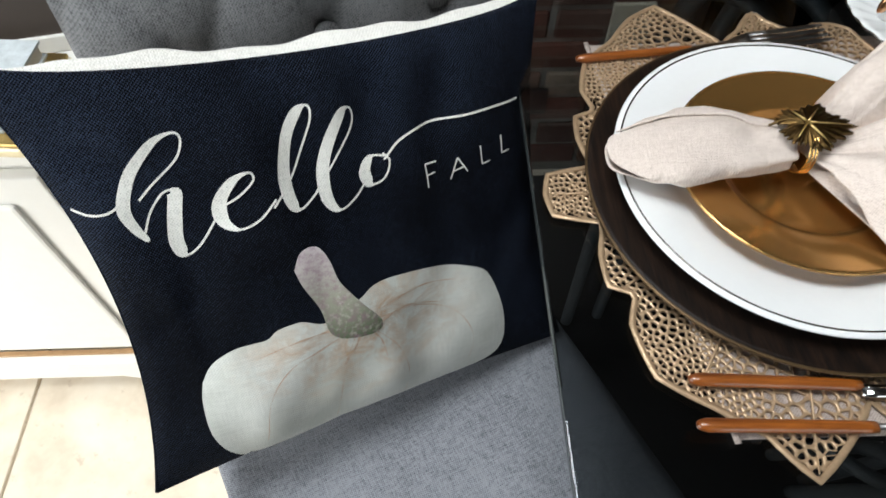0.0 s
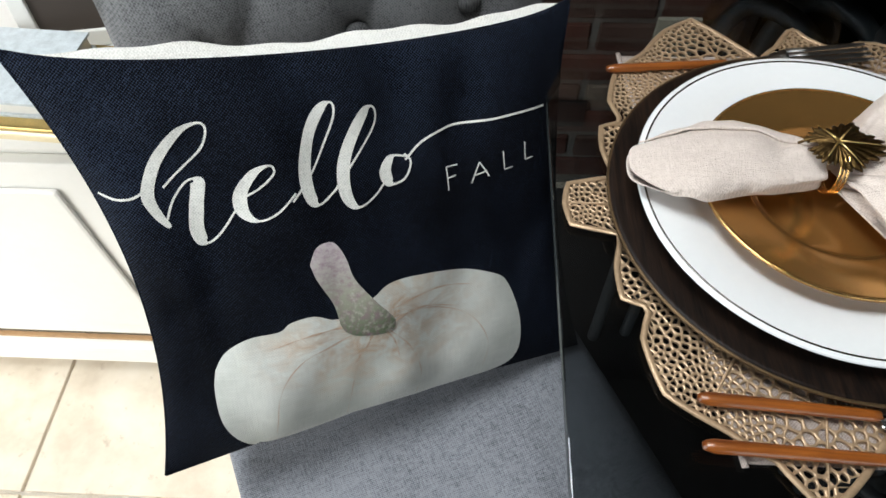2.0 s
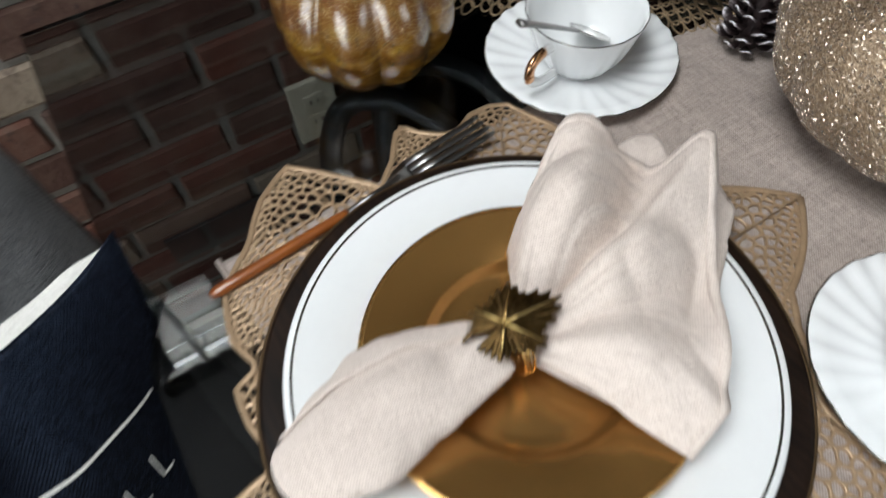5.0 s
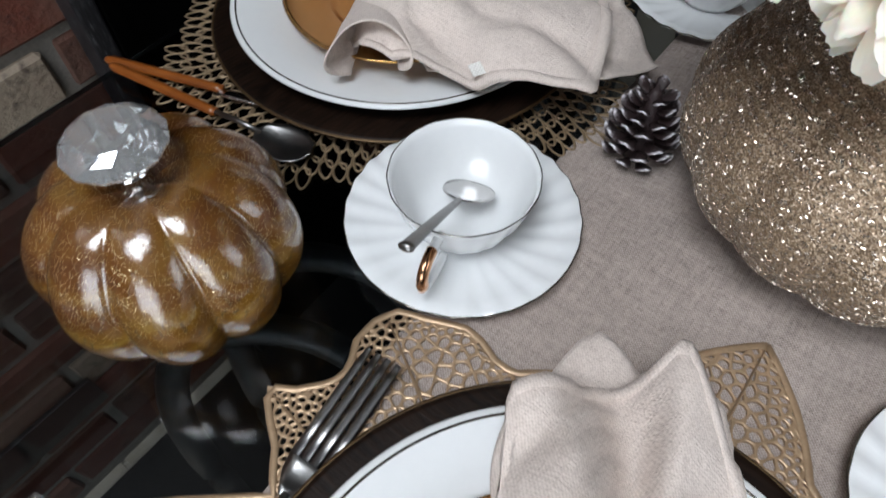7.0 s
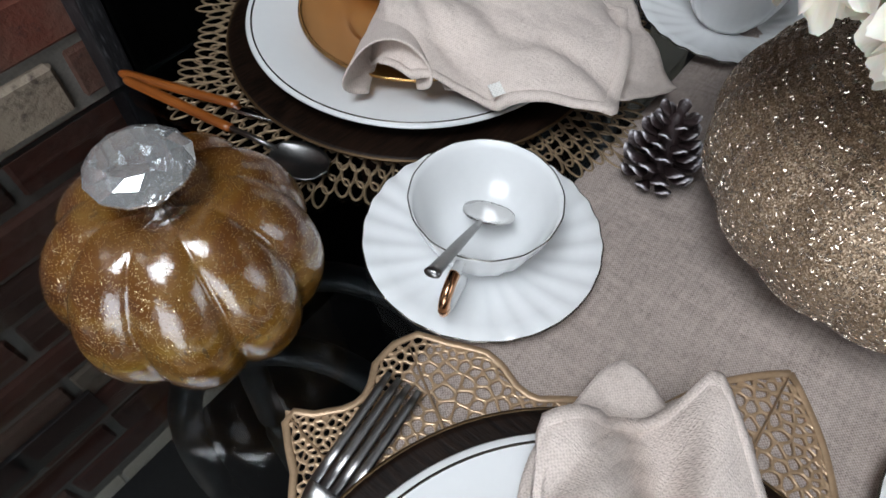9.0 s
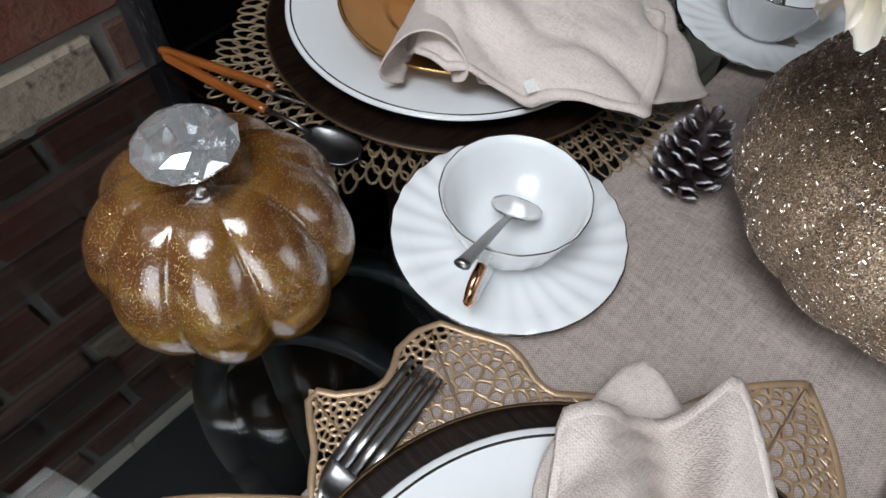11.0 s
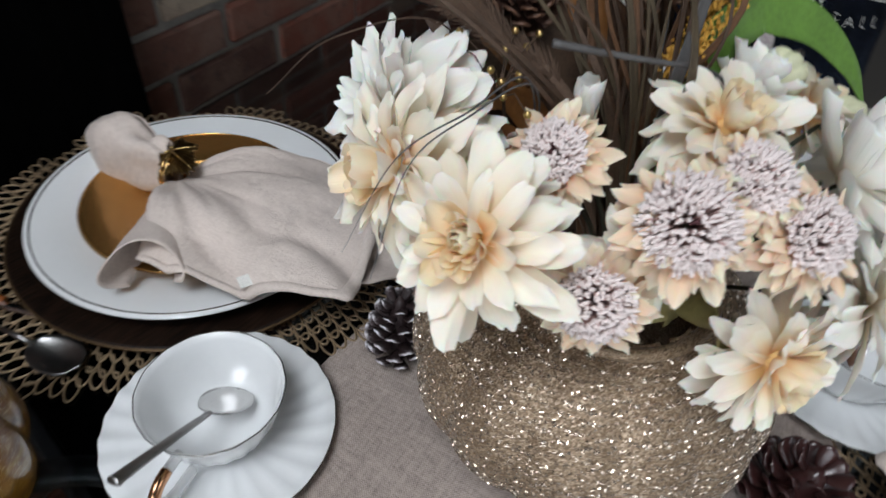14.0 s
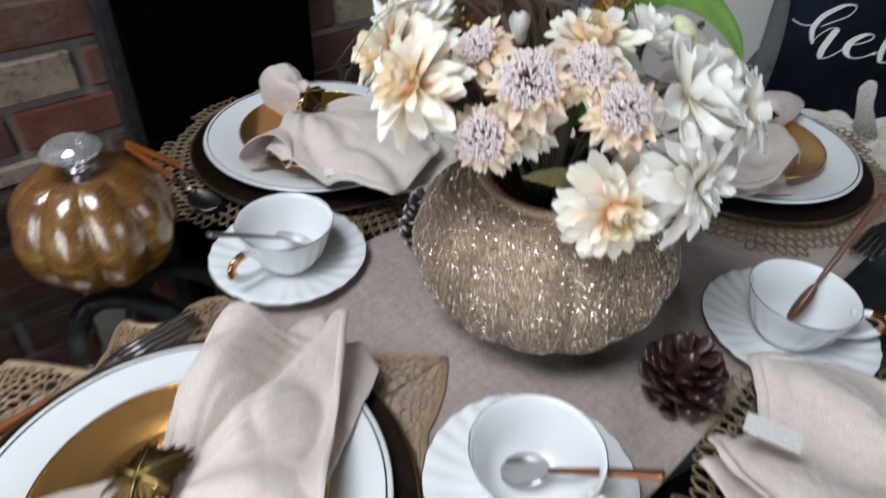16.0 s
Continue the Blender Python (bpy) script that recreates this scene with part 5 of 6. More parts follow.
SHAPES = {
    "cream": petal_set(((0.047, 0.0088, -0.18, 0.35), (0.052, 0.0092, -0.06, 0.3), (0.043, 0.0086, 0.08, 0.45), (0.048, 0.0082, -0.28, 0.6), (0.050, 0.0090, 0.0, 0.2)), 1.0, M_CREAM, 12),
    "cream_heart": petal_set(((0.045, 0.0125, 0.1, 0.6), (0.050, 0.0132, 0.25, 0.7), (0.041, 0.0118, 0.4, 0.8)), 0.9, M_CREAMHEART, 7),
    "peach": petal_set(((0.037, 0.0058, -0.16, 0.4), (0.040, 0.0062, -0.05, 0.5), (0.035, 0.0056, 0.10, 0.3), (0.038, 0.0060, -0.24, 0.6)), 1.5, M_PEACH, 9),
    "white": petal_set(((0.048, 0.0088, -0.22, 0.25), (0.052, 0.0094, -0.10, 0.2), (0.044, 0.0084, 0.08, 0.35), (0.050, 0.0090, -0.32, 0.4)), 1.1, M_WHITEPETAL, 10),
    "broad": petal_set(((0.058, 0.0160, 0.20, 0.5), (0.062, 0.0172, 0.08, 0.45), (0.052, 0.0150, 0.30, 0.6)), 1.6, M_WHITEPETAL, 7),
}
VASE_MOUTH = Vector((VX, VY, TZ + 0.135))


def flower(place, normal, kind, size, seed, layers, label, tuft=0.0):
    rng = random.Random(seed)
    ob = thing("flower", label, "flower", facing(place, normal, rng.uniform(0, 360)), "silk flowers in the vase")
    part("stem", tube(stem_line_local(place, normal, ob), 0.0014, 6), M_STEM, ob, "thin dark green stem")
    for n, tilt, r, s, z in layers:
        for k in range(n):
            a = 360 * (k + rng.uniform(-0.25, 0.25)) / n + z * 9000
            q = Matrix.Rotation(radians(a), 4, "Z") @ Matrix.Translation((r * size, 0, z * size)) @ Matrix.Rotation(radians(-tilt + rng.uniform(-14, 14)), 4, "Y") @ Matrix.Rotation(radians(rng.uniform(-18, 18)), 4, "X")
            u = s * size * rng.uniform(0.80, 1.12)
            share("petal", rng.choice(SHAPES["cream_heart" if kind == "cream" and s < 0.65 else kind]), ob, q @ Matrix.Diagonal((u, u, u, 1)))
    if kind == "cream":
        part("flower_heart", lathe([(0.0, -0.004), (0.006 * size, -0.003), (0.0088 * size, 0.003), (0.0072 * size, 0.010 * size + 0.002), (0.003 * size, 0.016 * size + 0.002), (0.0, 0.017 * size + 0.002)], 20), M_HEART, ob, "warm honey yellow heart")
    if tuft:
        bm, tips, dark = bmesh.new(), bmesh.new(), bmesh.new()
        n = 430
        for k in range(n):
            f = math.sqrt((k + 0.5) / n)
            a = k * 2.39996
            t = radians(80 * f)
            d = Vector((math.sin(t) * math.cos(a), math.sin(t) * math.sin(a), math.cos(t)))
            d = (d + Vector((rng.gauss(0, 0.10), rng.gauss(0, 0.10), 0))).normalized()
            L = tuft * 0.90 * rng.uniform(0.78, 1.06)
            eye = math.hypot(d.x * 0.62 + 0.02, d.y * 1.25) < 0.135
            p = Vector((d.x, d.y, d.z * (0.50 if eye else 0.72))) * L + Vector((0, 0, 0.003))
            tube([d * L * 0.25, p * 0.8, p], lambda t: 0.00048 + 0.0002 * t, 4, dark if eye else bm)
            if not eye:
                for _ in range(2):
                    e = Vector((rng.uniform(-1, 1), rng.uniform(-1, 1), rng.uniform(-0.5, 1))) * 0.0013
                    tube([p * 0.86, p * 0.97 + e * 0.6, p * 1.05 + e], lambda t: 0.00046 + 0.00052 * math.sin(math.pi * min(1, t * 0.9 + 0.1)), 4, tips)
        part("stamen_tuft", bm, M_STAMEN, ob, "dense mauve stamens")
        part("stamen_frosting", tips, M_STAMENTIP, ob, "frosted white stamen tips")
        part("floret_eye", dark, M_STAMENDARK, ob, "dark plum centre")
    return ob


def stem_line_local(place, normal, ob):
    inv = ob.matrix_basis.inverted()
    p = Vector(place)
    return smooth_line([Vector((0, 0, -0.006)), Vector((0, 0, -0.022)), inv @ (VASE_MOUTH + (p - VASE_MOUTH) * 0.3), inv @ (VASE_MOUTH - Vector((0, 0, 0.07)))], 6)


DAHLIA = [(11, -24, 0.006, 0.98, -0.004), (12, -7, 0.006, 1.04, 0.0), (12, 9, 0.006, 0.95, 0.003), (12, 25, 0.006, 0.76, 0.005), (11, 42, 0.005, 0.56, 0.007), (9, 62, 0.005, 0.42, 0.008), (7, 78, 0.003, 0.36, 0.008), (5, 92, 0.0022, 0.32, 0.007)]
SPILL = [(17, -44, 0.007, 0.90, -0.008), (18, -30, 0.007, 0.98, -0.005), (18, -14, 0.007, 1.0, -0.002), (18, 2, 0.006, 0.98, 0.001), (17, 18, 0.006, 0.90, 0.004), (15, 34, 0.005, 0.76, 0.007), (12, 52, 0.004, 0.55, 0.009)]
DAISY = [(20, -16, 0.007, 1.02, -0.001), (22, 0, 0.006, 1.0, 0.001), (20, 14, 0.006, 0.84, 0.003)]
MAGNOLIA = [(8, 4, 0.004, 1.0, 0.0), (8, 22, 0.003, 0.95, 0.004), (7, 42, 0.002, 0.80, 0.008), (5, 64, 0.002, 0.55, 0.010)]
L_CREAM, L_PEACH, L_WHITE, L_MAG = "cream silk dahlia with a warm yellow heart", "peach silk daisy with a frosted mauve centre", "white silk dahlia with loose narrow petals", "large white silk magnolia with broad petals"
HUB = Vector((VX, VY, 0.905))


def put(place, kind, size, seed, layers, label, tuft=0.0, tilt=(0, 0, 0)):
    n = (Vector(place) - HUB).normalized() + Vector(tilt)
    flower(place, n, kind, size, seed, layers, label, tuft)


put((-0.182, -0.096, 0.990), "cream", 0.78, 1, DAHLIA, L_CREAM, 0, (-0.15, -0.15, 0.05))
put((-0.110, -0.220, 0.928), "cream", 0.76, 2, DAHLIA, L_CREAM, 0, (-0.2, -0.2, 0.0))
put((-0.144, -0.163, 1.006), "peach", 0.66, 3, DAISY, L_PEACH, 0.0215, (-0.2, -0.1, 0.2))
put((-0.159, -0.143, 0.965), "peach", 0.61, 4, DAISY, L_PEACH, 0.0190, (-0.3, -0.2, -0.1))
put((-0.103, -0.207, 0.993), "peach", 0.66, 5, DAISY, L_PEACH, 0.0190, (-0.2, -0.2, 0.2))
put((-0.131, -0.104, 1.005), "peach", 0.58, 6, DAISY, L_PEACH, 0.0155, (-0.3, -0.2, 0.2))
put((-0.106, -0.179, 1.010), "peach", 0.60, 7, DAISY, L_PEACH, 0.0170, (-0.1, -0.1, 0.3))
put((-0.134, -0.028, 0.998), "white", 0.84, 8, SPILL, L_WHITE, 0, (-0.95, 0.0, -0.05))
put((-0.160, -0.048, 0.990), "cream", 0.84, 9, SPILL, "cream white silk dahlia with drooping petals", 0, (-0.75, 0.25, -0.1))
put((-0.068, -0.250, 0.945), "white", 0.80, 10, DAHLIA, L_WHITE, 0, (0.1, -0.2, 0.0))
put((-0.042, -0.214, 0.988), "broad", 0.72, 11, MAGNOLIA, L_MAG, 0, (0.2, -0.3, 0.0))
put((-0.083, -0.160, 1.014), "cream", 0.72, 12, DAHLIA, L_CREAM, 0, (-0.1, -0.1, 0.4))
put((0.005, -0.235, 0.970), "white", 0.78, 13, DAHLIA, L_WHITE, 0, (0.3, -0.3, 0.0))
put((-0.020, -0.161, 1.004), "broad", 0.46, 14, MAGNOLIA, L_MAG, 0, (0.1, -0.1, 0.4))
put((0.018, -0.190, 0.985), "cream", 0.66, 15, DAHLIA, L_CREAM, 0, (0.4, -0.1, 0.1))
put((-0.130, -0.150, 0.965), "cream", 0.50, 16, DAHLIA, L_CREAM, 0, (-0.2, 0, 0.0))


def bud(place, normal, r):
    ob = thing("mini_pumpkin", "tiny pale green ribbed pumpkin with glittered mauve stalk", "decoration", facing(place, normal), "tiny pumpkins in the bouquet")
    part("body", gourd(r, r * 1.45, 8, 0.14, 64, 16, 0.12), M_BUD, ob)
    part("stalk", tube(smooth_line([(0, 0, r * 1.2), (0, 0, r * 1.6), (r * 0.25, 0, r * 2.1)], 4), lambda t: 0.0034 - 0.0008 * t, 8), M_CONEFROST, ob, "grey-mauve glitter stalk")
    part("stem", tube(stem_line_local(place, normal, ob), 0.0013, 6), M_STEM, ob)


put((-0.090, -0.104, 1.000), "broad", 0.40, 17, [(3, 62, 0.002, 1.0, 0.0), (2, 78, 0.001, 0.9, 0.004)], "small half-open white silk bud", 0, (0.2, 0.0, 0.6))
bud((0.000, -0.167, 1.003), (0.75, -0.35, 0.25), 0.0145)
bud((0.014, -0.206, 0.986), (0.75, -0.45, 0.10), 0.0130)


dried = thing("dried_grass", "bunch of dried brown grass and grey reeds in the vase", "plant")
leafy = thing("leaf_spray", "spray of green and orange-brown silk leaves in the vase", "plant")


def blade(name, label, pts, w, material, thick=0.0006):
    """Long flat leaf or reed along a line."""
    ob = leafy if name == "leaf" else dried
    line = smooth_line(pts, 8)
    n = len(line)
    rows = []
    for i, p in enumerate(line):
        d = (line[min(i + 1, n - 1)] - line[max(i - 1, 0)]).normalized()
        s = d.cross(Vector((-0.6, -0.7, 0.4))).normalized()
        f = i / (n - 1)
        q = w * min(1, f * 6 + 0.25) * (1 - f ** 3) + 0.0004
        nrm = s.cross(d)
        rows.append([p + s * q * k + nrm * 0.25 * q * k * k for k in (-1, -0.5, 0, 0.5, 1)])
    part(name, sheet(rows, thick), material, ob, label)


def sprig(name, label, pts, r, material):
    part(name, tube(smooth_line(pts, 8), lambda t: r * (1 - 0.75 * t), 6), material, dried, label)


B = Vector((VX, VY, 0.87))
rng = random.Random(21)
for k in range(26):
    a = rng.uniform(0.35, 2.25)
    d = Vector((math.cos(a) * 0.14, math.sin(a) * 0.14, 0)) * rng.uniform(0.2, 1.0)
    h = rng.uniform(0.17, 0.32)
    bow = Vector((rng.uniform(-0.035, 0.035), rng.uniform(-0.035, 0.035), h * 0.8))
    blade("grass_blade", "long dried brown grass blade", [B, B + d * 0.25 + Vector((0, 0, h * 0.45)), B + d * 0.7 + bow, B + d * rng.uniform(1.1, 1.5) + Vector((0, 0, h))], rng.uniform(0.0005, 0.0013), rng.choice((M_GRASSBROWN, M_GRASSBROWN, M_STRAW, M_GRASSBROWN, M_DRYLEAF)))
for k in range(11):
    a = rng.uniform(0.5, 2.2)
    d = Vector((math.cos(a), math.sin(a), 0)) * rng.uniform(0.03, 0.11)
    h = rng.uniform(0.13, 0.24)
    bow = Vector((rng.uniform(-0.04, 0.04), rng.uniform(-0.04, 0.04), h * 0.8))
    blade("grass_blade", "broad dried brown leaf blade", [B + d * 0.15, B + d * 0.4 + Vector((0, 0, h * 0.5)), B + d * 0.8 + bow, B + d * 1.4 + Vector((0, 0, h))], rng.uniform(0.0018, 0.0036), rng.choice((M_GRASSBROWN, M_GRASSBROWN, M_DRYLEAF, M_STRAW)))
for k in range(10):
    a = rng.uniform(0.4, 2.2)
    d = Vector((math.cos(a), math.sin(a), 0)) * rng.uniform(0.08, 0.15)
    h = rng.uniform(0.12, 0.22)
    sprig("grass_stem", "fine arching dried grass stem", [B, B + d * 0.3 + Vector((0, 0, h * 0.7)), B + d * 0.75 + Vector((0, 0, h)), B + d * 1.15 + Vector((0, 0, h * 0.85))], 0.0008, M_GRASSBROWN)
sprig("grass_stem", "fine arching dried grass stem", [(-0.08, -0.08, 0.94), (-0.125, -0.085, 1.030), (-0.177, -0.082, 1.040), (-0.198, -0.067, 1.026), (-0.226, -0.064, 1.001)], 0.0006, M_GRASSGREY)
sprig("grass_stem", "fine arching dried grass stem", [(-0.08, -0.08, 0.94), (-0.125, -0.088, 1.028), (-0.178, -0.083, 1.039), (-0.198, -0.072, 1.024), (-0.227, -0.077, 0.996)], 0.0006, M_GRASSGREY)
sprig("grass_stem", "fine arching dried grass stem", [(-0.08, -0.06, 0.95), (-0.105, -0.035, 1.03), (-0.150, -0.005, 1.035), (-0.185, 0.005, 1.02)], 0.0006, M_GRASSBROWN)
blade("reed", "flat grey reed", [(-0.060, -0.130, 0.93), (-0.064, -0.131, 1.015), (-0.037, -0.128, 1.042), (-0.002, -0.123, 1.074), (0.040, -0.118, 1.112)], 0.0034, M_GRASSGREY)
sprig("reed", "thin grey bent reed", [(-0.108, -0.085, 1.041), (-0.086, -0.114, 1.035), (-0.063, -0.145, 1.029), (-0.059, -0.156, 1.018)], 0.0019, M_GRASSGREY)


def plume(pts, r, seed):
    """A stem bristling with short dark hairs."""
    q = random.Random(seed)
    line = smooth_line(pts, 20)
    bm = tube(line, 0.0030, 8)
    n = len(line)
    for i in range(int(n * 0.25), n - 1):
        d = (line[i + 1] - line[i]).normalized()
        for k in range(30):
            v = Vector((q.gauss(0, 1), q.gauss(0, 1), q.gauss(0, 1))).normalized()
            p = line[i] + d * q.uniform(0, 0.002)
            e = p + (v * 0.75 + d * 0.9) * r * q.uniform(0.7, 1.2)
            tube([p, (p + e) / 2, e], lambda t: 0.0007 * (1.1 - t), 3, bm)
    part("plume", bm, M_PLUME, dried, "dark feathery dried plume", False)


def gold_sprig(place, seed):
    """Small wiry sprig with gold beads at the tips."""
    q = random.Random(seed)
    ob = thing("berry_sprig", "small wiry sprig of tiny gold beads among the flowers", "decoration", Matrix.Translation(place), "dried stems in the vase")
    part("stem", tube(smooth_line([(0.02, -0.02, -0.11), (0.006, -0.006, -0.04), (0, 0, 0)], 5), 0.0009, 5), M_GRASSBROWN, ob)
    ball = mesh_of(lathe([(0.0, -0.0019), (0.0013, -0.0014), (0.0019, 0.0), (0.0013, 0.0014), (0.0, 0.0019)], 8), M_BRASS)
    for k in range(16):
        v = Vector((q.gauss(0, 0.012), q.gauss(0, 0.012), q.uniform(-0.008, 0.016)))
        part("twig", tube([(0, 0, -0.012), v * 0.5, v], 0.0004, 4), M_GRASSBROWN, ob)
        share("bead", ball, ob, Matrix.Translation(v))


gold_sprig((-0.112, -0.066, 1.022), 5)
plume([(-0.075, -0.12, 0.92), (-0.092, -0.097, 1.004), (-0.098, -0.058, 1.031), (-0.105, -0.031, 1.046), (-0.112, -0.002, 1.064), (-0.120, 0.030, 1.085)], 0.0125, 3)


def spike(pts, r, seed):
    ob = thing("seed_spike", "mustard yellow dried seed spike", "plant", None, "dried stems in the vase")
    part("stalk", tube(smooth_line(pts, 8), 0.0013, 6), M_GRASSBROWN, ob)
    line = smooth_line(pts, 24)
    q = random.Random(seed)
    bm = bmesh.new()
    n = len(line)
    for i in range(int(n * 0.30), n):
        for k in range(14):
            v = Vector((q.gauss(0, 1), q.gauss(0, 1), q.gauss(0, 1))).normalized()
            p = line[i] + v * r * (1 - 0.5 * (i / n) ** 3) * q.uniform(0.55, 1)
            tube([p - v * 0.0012, p, p + v * 0.0014], lambda t: 0.0013 * (1.1 - abs(2 * t - 1)), 4, bm)
    tagged(part("seed_head", bm, M_MUSTARD, ob, "", False), "rough head of tiny mustard seeds", kind="stuff")


spike([(-0.05, -0.125, 0.93), (-0.046, -0.128, 1.003), (-0.032, -0.128, 1.021), (0.008, -0.138, 1.046), (0.049, -0.148, 1.072), (0.085, -0.157, 1.095)], 0.0108, 1)
spike([(-0.04, -0.125, 0.93), (-0.018, -0.130, 1.000), (0.015, -0.133, 1.045), (0.075, -0.140, 1.095)], 0.0078, 2)
for pts, w in (([(-0.04, -0.13, 0.93), (-0.029, -0.130, 1.006), (-0.004, -0.138, 1.027), (0.024, -0.147, 1.043), (0.054, -0.160, 1.057), (0.085, -0.172, 1.072), (0.11, -0.18, 1.08)], 0.0095),
               ([(-0.04, -0.13, 0.93), (-0.028, -0.132, 1.008), (0.004, -0.146, 1.033), (0.016, -0.159, 1.033), (0.026, -0.178, 1.026), (0.030, -0.200, 1.011), (0.027, -0.216, 0.995)], 0.0125)):
    blade("leaf", "long green silk leaf", pts, w, M_LEAF)
for pts, w in (([(-0.085, -0.175, 0.90), (-0.097, -0.172, 0.921), (-0.112, -0.164, 0.926), (-0.132, -0.156, 0.929)], 0.008),
               ([(-0.06, -0.15, 0.90), (-0.11, -0.195, 0.935), (-0.125, -0.200, 0.92)], 0.009)):
    blade("leaf", "curled pale olive silk leaf", pts, w, M_OLIVELEAF)
for pts, w in (([(-0.06, -0.10, 0.92), (-0.065, -0.03, 1.04), (-0.075, 0.015, 1.10)], 0.016), ([(-0.06, -0.11, 0.92), (-0.095, -0.07, 1.00), (-0.125, -0.055, 1.005)], 0.009), ([(-0.05, -0.10, 0.92), (-0.02, -0.06, 1.06), (-0.01, -0.03, 1.13)], 0.012), ([(-0.07, -0.09, 0.93), (-0.115, -0.072, 0.990), (-0.140, -0.082, 0.998)], 0.010)):
    blade("leaf", "broad orange-brown autumn leaf", pts, w, M_ORANGELEAF)
rng = random.Random(8)
for k in range(12):
    end = Vector((-0.115 + 0.0135 * k + rng.uniform(-0.008, 0.008), -0.020 - 0.0055 * k + rng.uniform(-0.015, 0.015), rng.uniform(0.995, 1.075)))
    foot = Vector((-0.062 + 0.15 * (end.x + 0.062), -0.115 + 0.15 * (end.y + 0.115), 0.915))
    mid = foot.lerp(end, 0.6) + Vector((rng.uniform(-0.01, 0.01), rng.uniform(-0.01, 0.01), 0.018))
    blade("leaf", "broad curled dark brown dried leaf", [foot, mid, end], rng.uniform(0.009, 0.016), rng.choice((M_DRYLEAF, M_GRASSBROWN, M_GRASSBROWN)))
pine_cone(facing((-0.062, -0.045, 1.030), (-0.5, -0.5, 0.8)), 0.020, 0.036, M_CONE, "brown pine cone wired into the bouquet", None, 8, 7, 0.7)
pine_cone(facing((-0.014, -0.093, 1.046), (-0.5, -0.6, 0.8)), 0.025, 0.042, M_CONE, "brown pine cone wired into the bouquet", None, 8, 7, 0.7)
for k in range(2):
    part("wire_pick", tube([(-0.06, -0.12, 0.88), (-0.062, -0.045, 1.034) if k == 0 else (-0.014, -0.093, 1.050)], 0.0012, 6), M_GRASSBROWN, dried)

# ---- chairs ----


def make_chair(m):
    """Own x is the sitter's left-to-right as seen from the front, the seat faces -y."""
    ob = thing("dining_chair", "grey fabric dining chair with a tufted back", "chair", m, "chairs round the table")
    bm = block(-0.193, 0.193, -0.235, 0.235, 0.405, 0.500, 0.022, 4)
    part("seat", bm, M_GREY, ob, "padded grey woven seat")
    rows = []
    for i in range(61):
        f = i / 60
        z = 0.46 + 0.58 * f
        half = 0.192 - 0.012 * f - 0.05 * max(0, f - 0.85) ** 1.5
        row = []
        for j in range(61):
            s = 2 * j / 60 - 1
            x = half * s
            tuft = 0.0
            for ty in range(5):
                for tx in range(-2, 3):
                    px, pz = (tx + 0.5 * (ty % 2)) * 0.105, 0.579 + ty * 0.105
                    tuft -= 0.016 * math.exp(-((x - px) ** 2 + (z - pz) ** 2) / 0.0011)
            crease = 0.0
            for sg in (1, -1):
                w = ((x / 0.105 + sg * (z - 0.579) / 0.210) + 0.5) % 1 - 0.5
                crease -= 0.006 * math.exp(-(w / 0.07) ** 2)
            y = 0.225 + 0.155 * f - (0.028 * (1 - s ** 6) + tuft + crease) * min(1, (1 - f) * 10 + 0.1)
            row.append((x + 0.05, y, z))
        rows.append(row)
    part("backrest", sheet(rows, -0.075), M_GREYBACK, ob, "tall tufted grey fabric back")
    for ty in range(5):
        for tx in (-1, 0, 1) if ty % 2 == 0 else (-1.5, -0.5, 0.5, 1.5):
            z = 0.579 + ty * 0.105
            f = (z - 0.44) / 0.60
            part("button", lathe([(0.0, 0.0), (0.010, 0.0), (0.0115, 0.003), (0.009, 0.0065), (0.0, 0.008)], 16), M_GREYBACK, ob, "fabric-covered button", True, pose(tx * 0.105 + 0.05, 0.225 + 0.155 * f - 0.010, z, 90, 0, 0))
    for x, y in ((-0.17, -0.205), (0.17, -0.205), (-0.17, 0.215), (0.17, 0.215)):
        part("leg", block(x - 0.019, x + 0.019, y - 0.019, y + 0.019, 0.0, 0.406, 0.004), M_BLACKWOOD, ob, "square black wooden leg", False)
    return ob


A_R, A_F = Vector((0.891, 0.454, 0)), Vector((0.454, -0.891, 0))
cA = A_R * -0.727 + A_F * -0.055
chair = make_chair(pose(cA.x, cA.y, 0, 0, 0, math.degrees(math.atan2(0.454, 0.891))))
E_R = Vector((0.58, -0.815, 0))
cD = Vector((0.625, -0.205, 0))
copy_thing(chair, pose(cD.x, cD.y, 0, 0, 0, math.degrees(math.atan2(E_R.y, E_R.x))))

# ---- printed cushions ----
HX, HY, PUFF = 0.216, 0.172, 0.046


def seam(u, v):
    """How far the top seam rolls towards the front."""
    return 0.020 * math.exp(-(1 - v) / 0.13) * (1 - min(1, abs(u)) ** 3) if v > 0 else 0.0


def half_width(v, side):
    return HX * (1 - 0.10 * (1 - v * v)) if side > 0 else 0.207 + 0.015 * v - 0.031 * (1 - v * v)


